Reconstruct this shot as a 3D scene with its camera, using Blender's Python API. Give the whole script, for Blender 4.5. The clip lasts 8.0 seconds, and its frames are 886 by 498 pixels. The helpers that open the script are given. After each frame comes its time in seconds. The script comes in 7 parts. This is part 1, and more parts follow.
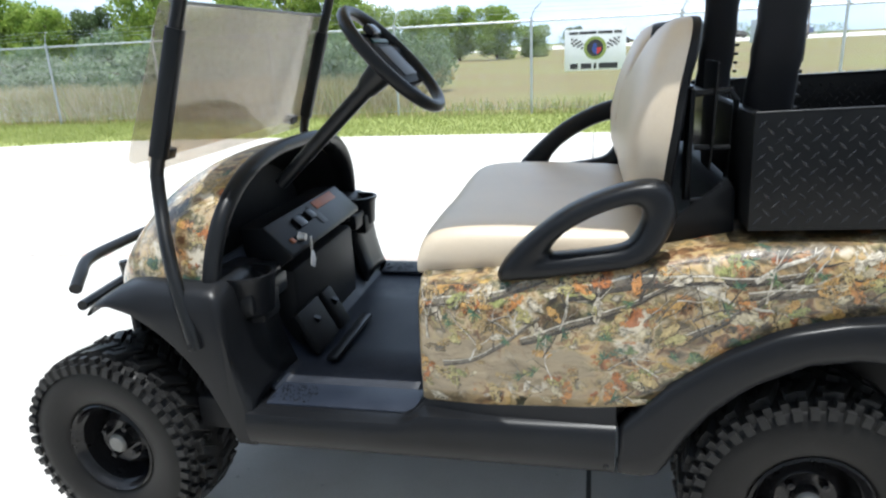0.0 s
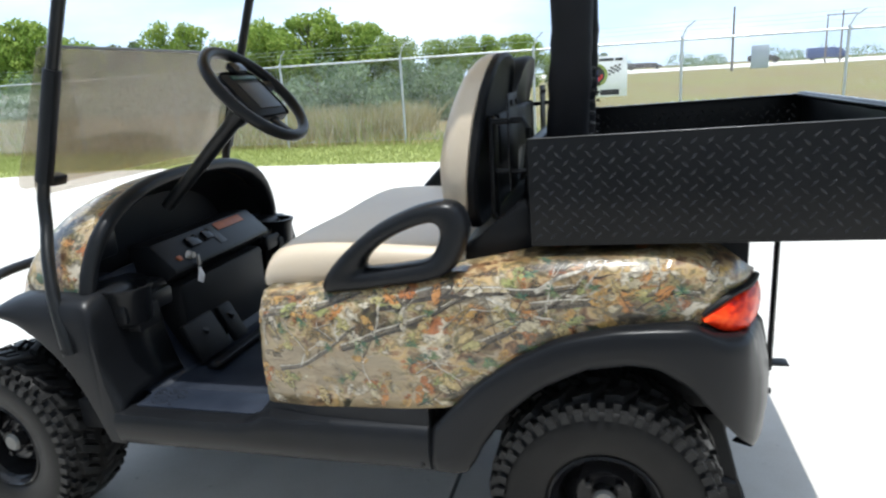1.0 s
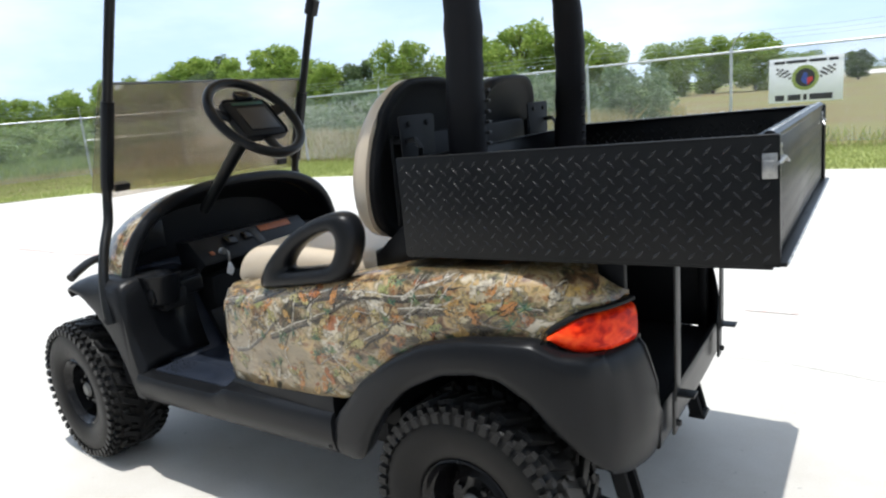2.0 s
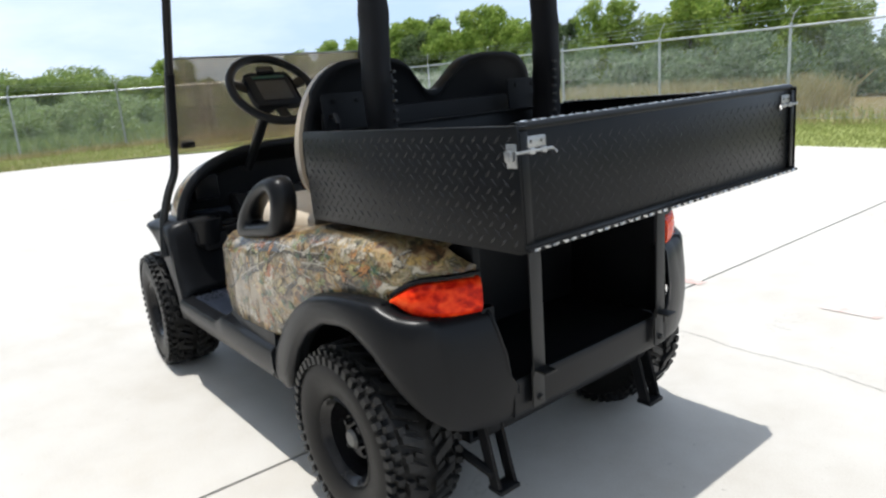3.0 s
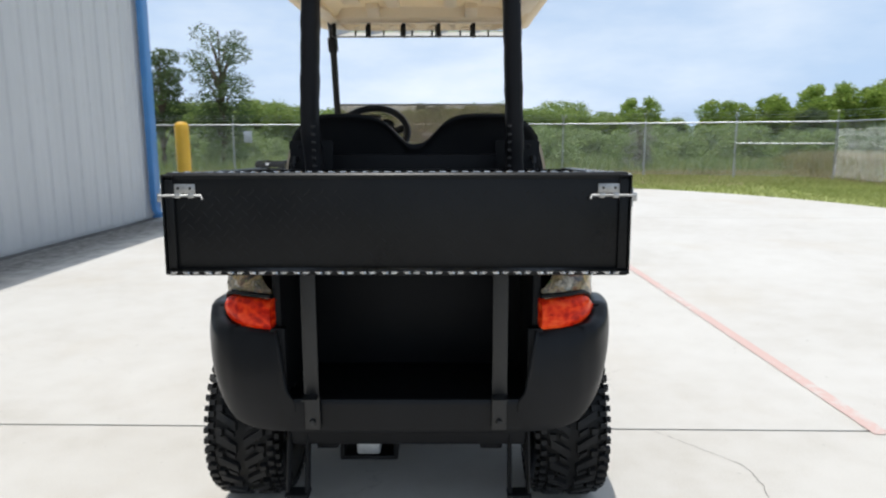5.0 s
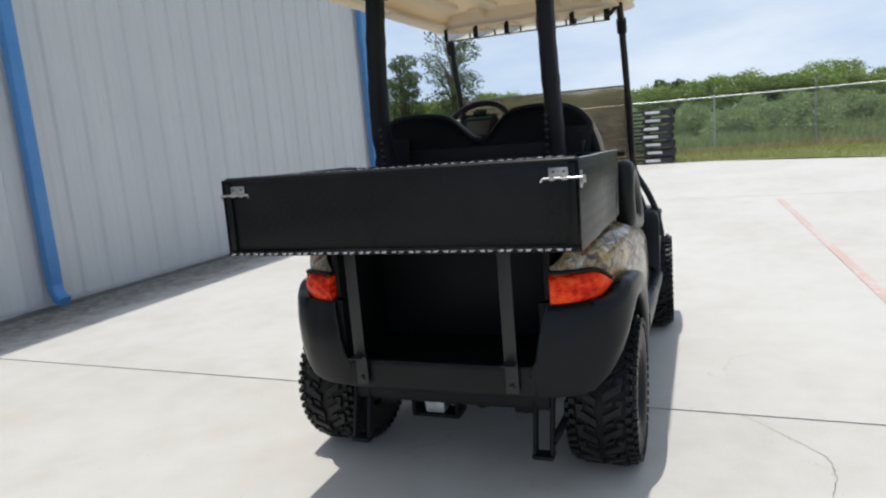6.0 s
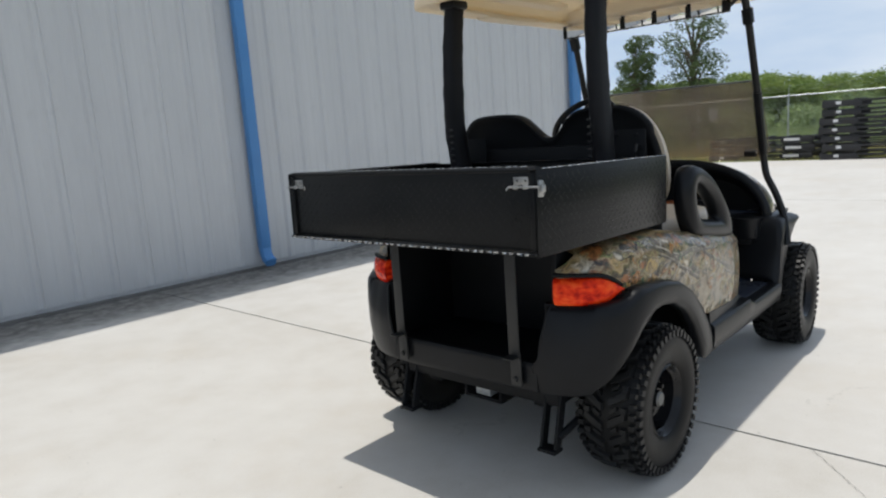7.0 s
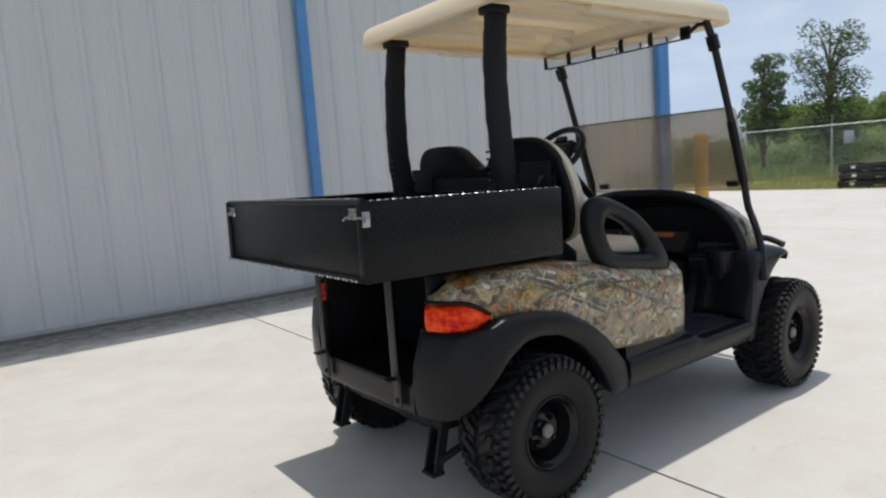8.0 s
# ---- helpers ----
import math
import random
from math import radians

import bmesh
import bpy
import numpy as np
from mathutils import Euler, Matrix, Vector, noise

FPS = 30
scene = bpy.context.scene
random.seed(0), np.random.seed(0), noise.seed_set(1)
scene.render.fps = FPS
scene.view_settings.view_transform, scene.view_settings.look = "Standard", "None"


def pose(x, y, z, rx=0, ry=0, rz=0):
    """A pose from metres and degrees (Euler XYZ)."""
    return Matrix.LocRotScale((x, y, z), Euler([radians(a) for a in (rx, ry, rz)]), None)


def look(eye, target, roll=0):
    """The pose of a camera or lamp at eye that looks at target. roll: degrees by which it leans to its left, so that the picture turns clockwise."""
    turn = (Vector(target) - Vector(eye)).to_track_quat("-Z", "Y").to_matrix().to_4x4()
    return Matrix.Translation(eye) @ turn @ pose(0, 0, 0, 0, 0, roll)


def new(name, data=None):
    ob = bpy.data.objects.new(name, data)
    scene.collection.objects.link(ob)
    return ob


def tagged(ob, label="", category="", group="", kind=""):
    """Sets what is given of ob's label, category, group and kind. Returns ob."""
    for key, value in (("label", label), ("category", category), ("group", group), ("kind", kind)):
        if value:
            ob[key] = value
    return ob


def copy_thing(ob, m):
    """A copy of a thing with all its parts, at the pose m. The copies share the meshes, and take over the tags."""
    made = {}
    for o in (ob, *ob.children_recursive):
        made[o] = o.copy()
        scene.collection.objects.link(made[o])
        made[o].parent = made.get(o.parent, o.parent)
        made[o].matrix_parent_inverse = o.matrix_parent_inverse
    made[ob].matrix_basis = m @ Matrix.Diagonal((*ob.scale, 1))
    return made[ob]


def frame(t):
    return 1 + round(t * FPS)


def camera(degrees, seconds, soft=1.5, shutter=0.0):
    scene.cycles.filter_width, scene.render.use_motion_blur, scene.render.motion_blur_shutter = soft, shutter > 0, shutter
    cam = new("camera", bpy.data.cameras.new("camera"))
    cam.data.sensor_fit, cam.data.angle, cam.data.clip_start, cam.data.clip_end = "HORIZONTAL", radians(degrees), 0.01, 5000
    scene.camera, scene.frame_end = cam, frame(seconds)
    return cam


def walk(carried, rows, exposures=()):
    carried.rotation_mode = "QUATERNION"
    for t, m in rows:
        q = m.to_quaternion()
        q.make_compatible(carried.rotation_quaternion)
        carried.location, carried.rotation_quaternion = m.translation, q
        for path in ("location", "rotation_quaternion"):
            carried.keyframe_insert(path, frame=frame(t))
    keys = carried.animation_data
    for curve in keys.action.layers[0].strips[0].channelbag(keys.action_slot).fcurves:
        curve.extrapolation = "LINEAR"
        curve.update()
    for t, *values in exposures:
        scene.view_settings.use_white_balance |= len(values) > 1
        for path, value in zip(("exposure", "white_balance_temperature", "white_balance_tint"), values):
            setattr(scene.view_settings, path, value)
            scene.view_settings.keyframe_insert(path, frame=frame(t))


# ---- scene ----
cam = camera(67.3, 8.0, soft=2.2, shutter=0.2)
PATH = [
    (0, (-0.464, -1.967, 1.253), (-0.896, -0.102, 0.674), -2.7),
    (0.5, (-0.293, -2.037, 1.259), (-0.772, -0.145, 0.82), -3.9),
    (1, (0.046, -2.003, 1.244), (-0.476, -0.137, 0.746), -3.4),
    (1.2, (0.2, -1.993, 1.255), (-0.386, -0.149, 0.75), -5.2),
    (2.3, (1.024, -1.678, 1.218), (-0.199, -0.159, 0.776), -4.7),
    (2.5, (1.152, -1.584, 1.218), (-0.087, -0.105, 0.689), -6.1),
    (2.8, (1.374, -1.472, 1.216), (-0.037, -0.144, 0.721), -2.3),
    (3, (1.517, -1.387, 1.215), (-0.025, -0.212, 0.723), -4.5),
    (3.3, (1.683, -1.202, 1.215), (0.067, -0.178, 0.634), -2.4),
    (3.5, (1.776, -1.059, 1.215), (0.129, -0.055, 0.686), -1.6),
    (4, (2.014, -0.718, 1.208), (0.231, 0.053, 0.731), -1.6),
    (4.2, (2.108, -0.588, 1.202), (0.251, 0.025, 0.782), -3.5),
    (5.3, (2.272, 0.381, 1.221), (0.324, 0.103, 0.864), -2.3),
    (5.5, (2.344, 0.497, 1.231), (0.426, 0.072, 0.857), -5.6),
    (5.8, (2.333, 0.706, 1.219), (0.479, 0.071, 0.820), -3.7),
    (6, (2.308, 0.863, 1.21), (0.489, 0.103, 0.871), -4.8),
    (6.5, (2.195, 1.238, 1.206), (0.502, 0.234, 0.853), -4.7),
    (7, (2.089, 1.556, 1.23), (0.652, 0.207, 0.892), -4.1),
    (7.5, (1.795, 1.866, 1.229), (0.436, 0.427, 0.944), -3.7),
    (8, (1.548, 2.194, 1.199), (0.389, 0.582, 0.959), -4.2),
]
walk(cam, [(t, look(eye, target, roll)) for t, eye, target, roll in PATH],
     exposures=[(0.0, 0.57, 6230, 8), (0.5, 0.55, 6200, 9), (1.0, 0.47, 6220, 8), (2.5, 0.17, 6450, 10), (4.0, -0.04, 6500, 10), (5.5, -0.24, 6500, 10), (7.0, -0.39, 6600, 10), (8.0, -0.41, 6700, 11)])
# ---- light ----
SUN_WAY = Vector((0.075, -0.095, 1.0)).normalized()
world = bpy.data.worlds.new("world")
scene.world = world
world.use_nodes = True
wn, wl = world.node_tree.nodes, world.node_tree.links
wn.clear()
sky = wn.new("ShaderNodeTexSky")
sky.sky_type, sky.sun_disc = "NISHITA", False
sky.sun_elevation, sky.sun_rotation = radians(83.0), radians(142.0)
sky.air_density, sky.dust_density, sky.ozone_density = 1.0, 2.2, 1.0
cloud_coord = wn.new("ShaderNodeTexCoord")
cloud_map = wn.new("ShaderNodeMapping")
cloud_map.inputs["Scale"].default_value = (1.0, 1.0, 3.2)
cloud_noise = wn.new("ShaderNodeTexNoise")
cloud_noise.inputs["Scale"].default_value, cloud_noise.inputs["Detail"].default_value = 2.6, 7.0
cloud_noise.inputs["Roughness"].default_value = 0.55
cloud_ramp = wn.new("ShaderNodeValToRGB")
cloud_ramp.color_ramp.elements[0].position, cloud_ramp.color_ramp.elements[1].position = 0.40, 0.72
cloud_ramp.color_ramp.elements[0].color, cloud_ramp.color_ramp.elements[1].color = (0.80, 0.80, 0.80, 1), (1.0, 1.0, 1.0, 1)
# haze: thick cloud veil low down, clear blue overhead
height = wn.new("ShaderNodeSeparateXYZ")
veil = wn.new("ShaderNodeMapRange")
veil.inputs["From Min"].default_value, veil.inputs["From Max"].default_value = 0.05, 0.55
veil.inputs["To Min"].default_value, veil.inputs["To Max"].default_value = 1.0, 0.60
veiled = wn.new("ShaderNodeMath")
veiled.operation = "MULTIPLY"
wl.new(cloud_coord.outputs["Generated"], height.inputs["Vector"])
wl.new(height.outputs["Z"], veil.inputs["Value"])
wl.new(veil.outputs["Result"], veiled.inputs[1])
cloud_mix = wn.new("ShaderNodeMix")
cloud_mix.data_type = "RGBA"
# thin cloud is pale blue low down; unseen overhead it is brightened as fill
cloud_tone = wn.new("ShaderNodeMix")
cloud_tone.data_type = "RGBA"
cloud_tone.inputs[7].default_value = (8.8, 10.2, 11.9, 1)
cloud_white = wn.new("ShaderNodeMix")
cloud_white.data_type = "RGBA"
cloud_white.inputs[6].default_value, cloud_white.inputs[7].default_value = (6.4, 8.6, 11.9, 1), (9.6, 10.6, 11.8, 1)
cloud_edge = wn.new("ShaderNodeMapRange")
cloud_edge.inputs["From Min"].default_value, cloud_edge.inputs["From Max"].default_value = 0.36, 0.74
wl.new(cloud_noise.outputs["Fac"], cloud_edge.inputs["Value"])
wl.new(cloud_edge.outputs["Result"], cloud_white.inputs["Factor"])
wl.new(cloud_white.outputs[2], cloud_tone.inputs[6])
overhead_fill = wn.new("ShaderNodeMapRange")
overhead_fill.inputs["From Min"].default_value, overhead_fill.inputs["From Max"].default_value = 0.25, 0.75
wl.new(height.outputs["Z"], overhead_fill.inputs["Value"])
wl.new(overhead_fill.outputs["Result"], cloud_tone.inputs["Factor"])
wl.new(cloud_tone.outputs[2], cloud_mix.inputs[7])
background, world_out = wn.new("ShaderNodeBackground"), wn.new("ShaderNodeOutputWorld")
background.inputs["Strength"].default_value = 0.105
wl.new(cloud_coord.outputs["Generated"], cloud_map.inputs["Vector"])
wl.new(cloud_map.outputs["Vector"], cloud_noise.inputs["Vector"])
wl.new(cloud_noise.outputs["Fac"], cloud_ramp.inputs["Fac"])
wl.new(cloud_ramp.outputs["Color"], veiled.inputs[0])
wl.new(veiled.outputs[0], cloud_mix.inputs["Factor"])
wl.new(sky.outputs["Color"], cloud_mix.inputs[6])
wl.new(cloud_mix.outputs[2], background.inputs["Color"])
wl.new(background.outputs["Background"], world_out.inputs["Surface"])
sun = new("sun", bpy.data.lights.new("sun", "SUN"))
sun.data.energy, sun.data.angle, sun.data.color = 3.6, radians(0.6), (1.0, 0.98, 0.94)
sun.matrix_world = look(SUN_WAY * 30, (0, 0, 0))

# ---- materials ----
def shader(name):
    m = bpy.data.materials.new(name)
    m.use_nodes = True
    nodes, links = m.node_tree.nodes, m.node_tree.links
    return m, nodes, links, nodes["Principled BSDF"]


def noise_node(nodes, links, vector, scale, detail=4.0, rough=0.55, stretch=None, distort=0.0):
    if stretch:
        mapping = nodes.new("ShaderNodeMapping")
        mapping.inputs["Scale"].default_value = stretch
        links.new(vector, mapping.inputs["Vector"])
        vector = mapping.outputs["Vector"]
    n = nodes.new("ShaderNodeTexNoise")
    n.inputs["Scale"].default_value, n.inputs["Detail"].default_value = scale, detail
    n.inputs["Roughness"].default_value, n.inputs["Distortion"].default_value = rough, distort
    links.new(vector, n.inputs["Vector"])
    return n.outputs["Fac"]


def ramp(nodes, links, fac, stops, constant=False):
    r = nodes.new("ShaderNodeValToRGB")
    r.color_ramp.interpolation = "CONSTANT" if constant else "LINEAR"
    while len(r.color_ramp.elements) < len(stops):
        r.color_ramp.elements.new(0.5)
    for e, (p, c) in zip(r.color_ramp.elements, stops):
        e.position, e.color = p, (*c, 1) if len(c) == 3 else c
    links.new(fac, r.inputs["Fac"])
    return r.outputs["Color"]


def blend(nodes, links, fac, a, b, kind="MIX"):
    m = nodes.new("ShaderNodeMix")
    m.data_type, m.blend_type = "RGBA", kind
    for socket, v in ((m.inputs["Factor"], fac), (m.inputs[6], a), (m.inputs[7], b)):
        if isinstance(v, (int, float)):
            socket.default_value = v
        elif isinstance(v, tuple):
            socket.default_value = (*v, 1)
        else:
            links.new(v, socket)
    return m.outputs[2]


def calc(nodes, links, op, a, b=0.0):
    m = nodes.new("ShaderNodeMath")
    m.operation = op
    for socket, v in ((m.inputs[0], a), (m.inputs[1], b)):
        if isinstance(v, (int, float)):
            socket.default_value = v
        else:
            links.new(v, socket)
    return m.outputs[0]


def bumped(nodes, links, bsdf, height, strength, distance):
    b = nodes.new("ShaderNodeBump")
    b.inputs["Strength"].default_value, b.inputs["Distance"].default_value = strength, distance
    links.new(height, b.inputs["Height"])
    links.new(b.outputs["Normal"], bsdf.inputs["Normal"])


def surface(name, dark, light, rough=(0.4, 0.6), metal=0.0, big=2.0, fine=60.0, bump=0.2, depth=0.002, spots=None, coat=0.0, stretch=None, spec=0.5, spread=(0.35, 0.65)):
    """A worn surface: broad patches and fine grain in colour, gloss and relief."""
    m, nodes, links, bsdf = shader(name)
    at = nodes.new("ShaderNodeTexCoord").outputs["Object"]
    broad = noise_node(nodes, links, at, big, 5, 0.6, stretch)
    grain = noise_node(nodes, links, at, fine, 3, 0.6, stretch)
    both = calc(nodes, links, "ADD", calc(nodes, links, "MULTIPLY", broad, 0.65), calc(nodes, links, "MULTIPLY", grain, 0.35))
    colour = ramp(nodes, links, both, [(spread[0], dark), (spread[1], light)])
    if spots:
        spot_colour, spot_scale, spot_from, amount = spots
        mask = ramp(nodes, links, noise_node(nodes, links, at, spot_scale, 6, 0.65), [(spot_from, (0, 0, 0)), (spot_from + 0.13, (amount, amount, amount))])
        colour = blend(nodes, links, mask, colour, spot_colour)
    links.new(colour, bsdf.inputs["Base Color"])
    links.new(ramp(nodes, links, both, [(0.3, (rough[0],) * 3), (0.7, (rough[1],) * 3)]), bsdf.inputs["Roughness"])
    bsdf.inputs["Metallic"].default_value = metal
    bsdf.inputs["Coat Weight"].default_value = coat
    bsdf.inputs["Coat Roughness"].default_value = 0.12
    bsdf.inputs["Specular IOR Level"].default_value = spec
    bumped(nodes, links, bsdf, grain, bump, depth)
    return m


def thin_through(m, tint, amount):
    """Lets part of the light through a thin moulded sheet."""
    nodes, links = m.node_tree.nodes, m.node_tree.links
    glow = nodes.new("ShaderNodeBsdfTranslucent")
    glow.inputs["Color"].default_value = (*tint, 1)
    mix = nodes.new("ShaderNodeMixShader")
    mix.inputs["Fac"].default_value = amount
    links.new(nodes["Principled BSDF"].outputs["BSDF"], mix.inputs[1])
    links.new(glow.outputs["BSDF"], mix.inputs[2])
    links.new(mix.outputs["Shader"], nodes["Material Output"].inputs["Surface"])


M = {}
M["black_plastic"] = surface("textured_black_plastic", (0.0055, 0.006, 0.007), (0.011, 0.012, 0.014), (0.27, 0.38), big=3, fine=420, bump=0.25, depth=0.0004, spots=((0.035, 0.034, 0.032), 9, 0.68, 0.3), spec=0.2)
M["inner_plastic"] = surface("matt_black_plastic", (0.0055, 0.006, 0.007), (0.012, 0.0125, 0.014), (0.45, 0.62), big=4, fine=300, bump=0.3, depth=0.0006, spec=0.18)
M["floor_mat"] = surface("ribbed_floor_mat", (0.010, 0.014, 0.023), (0.024, 0.030, 0.045), (0.34, 0.55), big=9, fine=160, bump=0.4, depth=0.001, spots=((0.09, 0.088, 0.082), 14, 0.64, 0.3), spec=0.2)
M["powder_coat"] = surface("black_powder_coat", (0.005, 0.0055, 0.006), (0.010, 0.0105, 0.011), (0.26, 0.36), big=5, fine=350, bump=0.2, depth=0.0004, spec=0.17)
M["black_tube"] = surface("black_painted_tube", (0.005, 0.0055, 0.006), (0.010, 0.011, 0.012), (0.26, 0.4), big=6, fine=300, bump=0.15, depth=0.0004, spec=0.3)
M["tread_gloss"] = surface("glossy_black_tread_bars", (0.007, 0.007, 0.008), (0.014, 0.014, 0.015), (0.20, 0.30), big=30, fine=300, bump=0.05, depth=0.0003, spec=0.4)
# pale metal colour stands in for sun glints along the tread-plate edges
M["glint_tread"] = surface("tread_plate_glint", (0.22, 0.22, 0.22), (0.78, 0.78, 0.77), (0.18, 0.32), metal=0.85, big=30, fine=240, bump=0.1, depth=0.0003)
M["fabric"] = surface("black_fabric_sleeve", (0.004, 0.004, 0.005), (0.009, 0.009, 0.011), (0.5, 0.7), big=8, fine=500, bump=0.5, depth=0.001, spec=0.25)
M["rubber"] = surface("tyre_rubber", (0.0075, 0.0075, 0.0078), (0.015, 0.0147, 0.014), (0.36, 0.55), big=6, fine=200, bump=0.3, depth=0.0008, spots=((0.035, 0.033, 0.030), 11, 0.64, 0.3), spec=0.15)
M["tread_rubber"] = surface("dusty_tread_rubber", (0.012, 0.012, 0.0125), (0.024, 0.024, 0.0235), (0.30, 0.44), big=9, fine=200, bump=0.2, depth=0.0006, spec=0.16)
M["gloss_black"] = surface("gloss_black_wheel", (0.006, 0.006, 0.007), (0.012, 0.012, 0.013), (0.12, 0.22), big=5, fine=120, bump=0.06, depth=0.0004, coat=0.08, spec=0.24)
M["vinyl"] = surface("beige_vinyl", (0.55, 0.455, 0.335), (0.65, 0.55, 0.42), (0.34, 0.46), big=3, fine=380, bump=0.3, depth=0.0006, spots=((0.42, 0.33, 0.22), 6, 0.68, 0.25), spec=0.85)
M["roof_plastic"] = surface("cream_roof_plastic", (0.82, 0.735, 0.575), (0.88, 0.81, 0.66), (0.35, 0.5), big=2, fine=160, bump=0.12, depth=0.0008)
thin_through(M["roof_plastic"], (0.90, 0.76, 0.52), 0.30)
M["steel"] = surface("zinc_plated_steel", (0.26, 0.26, 0.255), (0.52, 0.52, 0.51), (0.30, 0.46), metal=1.0, big=20, fine=200, bump=0.15, depth=0.0004)
M["strap"] = surface("grey_black_steel_strap", (0.016, 0.016, 0.016), (0.030, 0.030, 0.029), (0.4, 0.6), metal=0.2, big=9, fine=200, bump=0.2, depth=0.0005)
M["hub_grey"] = surface("dull_grey_hub_metal", (0.14, 0.14, 0.135), (0.22, 0.22, 0.21), (0.4, 0.6), metal=0.5, big=20, fine=200, bump=0.15, depth=0.0004)
M["galvanised"] = surface("galvanised_steel", (0.42, 0.44, 0.46), (0.60, 0.62, 0.63), (0.4, 0.6), metal=0.7, big=9, fine=70, bump=0.1, depth=0.0005)
M["blue_paint"] = surface("blue_trim_paint", (0.055, 0.20, 0.46), (0.085, 0.27, 0.56), (0.35, 0.5), big=1.2, fine=60, bump=0.1, depth=0.0008, spots=((0.16, 0.27, 0.42), 5, 0.66, 0.4))
M["yellow_paint"] = surface("yellow_bollard_paint", (0.62, 0.34, 0.02), (0.72, 0.43, 0.04), (0.4, 0.55), big=4, fine=60, bump=0.15, depth=0.001, spots=((0.45, 0.28, 0.08), 7, 0.68, 0.5))
M["wall_paint"] = surface("off_white_wall_panel", (0.525, 0.528, 0.527), (0.592, 0.595, 0.59), (0.45, 0.6), big=0.8, fine=12, bump=0.03, depth=0.002, spots=((0.40, 0.40, 0.39), 1.6, 0.62, 0.35), stretch=(1.6, 1.6, 0.22))
M["pallet_paint"] = surface("black_pallet_steel", (0.012, 0.012, 0.014), (0.030, 0.030, 0.032), (0.5, 0.7), big=3, fine=80, bump=0.2, depth=0.001, spots=((0.12, 0.09, 0.07), 6, 0.66, 0.4))
M["white_label"] = surface("white_label_paper", (0.62, 0.62, 0.62), (0.78, 0.78, 0.78), (0.5, 0.6), big=8, fine=90, bump=0.05)
M["sign_white"] = surface("white_sign_sheet", (0.72, 0.73, 0.74), (0.82, 0.83, 0.84), (0.35, 0.5), big=3, fine=60, bump=0.04)
M["sign_ink"] = surface("black_sign_ink", (0.02, 0.02, 0.022), (0.04, 0.04, 0.045), (0.5, 0.6), big=8, fine=60, bump=0.02)
M["sign_green"] = surface("olive_sign_ink", (0.20, 0.26, 0.06), (0.30, 0.36, 0.10), (0.5, 0.6), big=8, fine=60, bump=0.02)
M["sign_red"] = surface("red_sign_ink", (0.45, 0.03, 0.03), (0.55, 0.05, 0.05), (0.5, 0.6), big=8, fine=60, bump=0.02)
M["sign_blue"] = surface("blue_sign_ink", (0.03, 0.06, 0.25), (0.05, 0.09, 0.33), (0.5, 0.6), big=8, fine=60, bump=0.02)
M["grey_plate"] = surface("grey_sign_back", (0.34, 0.38, 0.44), (0.42, 0.46, 0.52), (0.4, 0.6), big=4, fine=50, bump=0.05)
M["orange_label"] = surface("orange_warning_label", (0.24, 0.065, 0.02), (0.34, 0.10, 0.03), (0.4, 0.5), big=30, fine=200, bump=0.02)
M["green_strip"] = surface("green_card_strip", (0.012, 0.05, 0.038), (0.02, 0.075, 0.055), (0.35, 0.5), big=20, fine=200, bump=0.02)
M["grey_print"] = surface("grey_card_print", (0.014, 0.015, 0.016), (0.026, 0.028, 0.030), (0.4, 0.5), big=20, fine=200, bump=0.02)
M["bark"] = surface("tree_bark", (0.07, 0.05, 0.035), (0.16, 0.125, 0.09), (0.8, 0.95), big=4, fine=40, bump=0.6, depth=0.01, stretch=(1, 1, 0.3))
M["joint"] = surface("dark_joint_filler", (0.10, 0.095, 0.088), (0.17, 0.165, 0.155), (0.8, 0.95), big=3, fine=60, bump=0.4, depth=0.003)
M["truck_blue"] = surface("far_truck_blue", (0.05, 0.07, 0.16), (0.08, 0.11, 0.22), (0.35, 0.5), big=1, fine=10, bump=0.02)
M["truck_dark"] = surface("far_truck_dark", (0.05, 0.045, 0.045), (0.10, 0.09, 0.085), (0.4, 0.6), big=1, fine=10, bump=0.02)
M["far_road"] = surface("pale_far_road", (0.55, 0.52, 0.46), (0.66, 0.63, 0.57), (0.8, 0.9), big=0.1, fine=2, bump=0.02)
M["wood_pole"] = surface("grey_wood_pole", (0.16, 0.13, 0.11), (0.24, 0.20, 0.17), (0.8, 0.9), big=3, fine=40, bump=0.3)


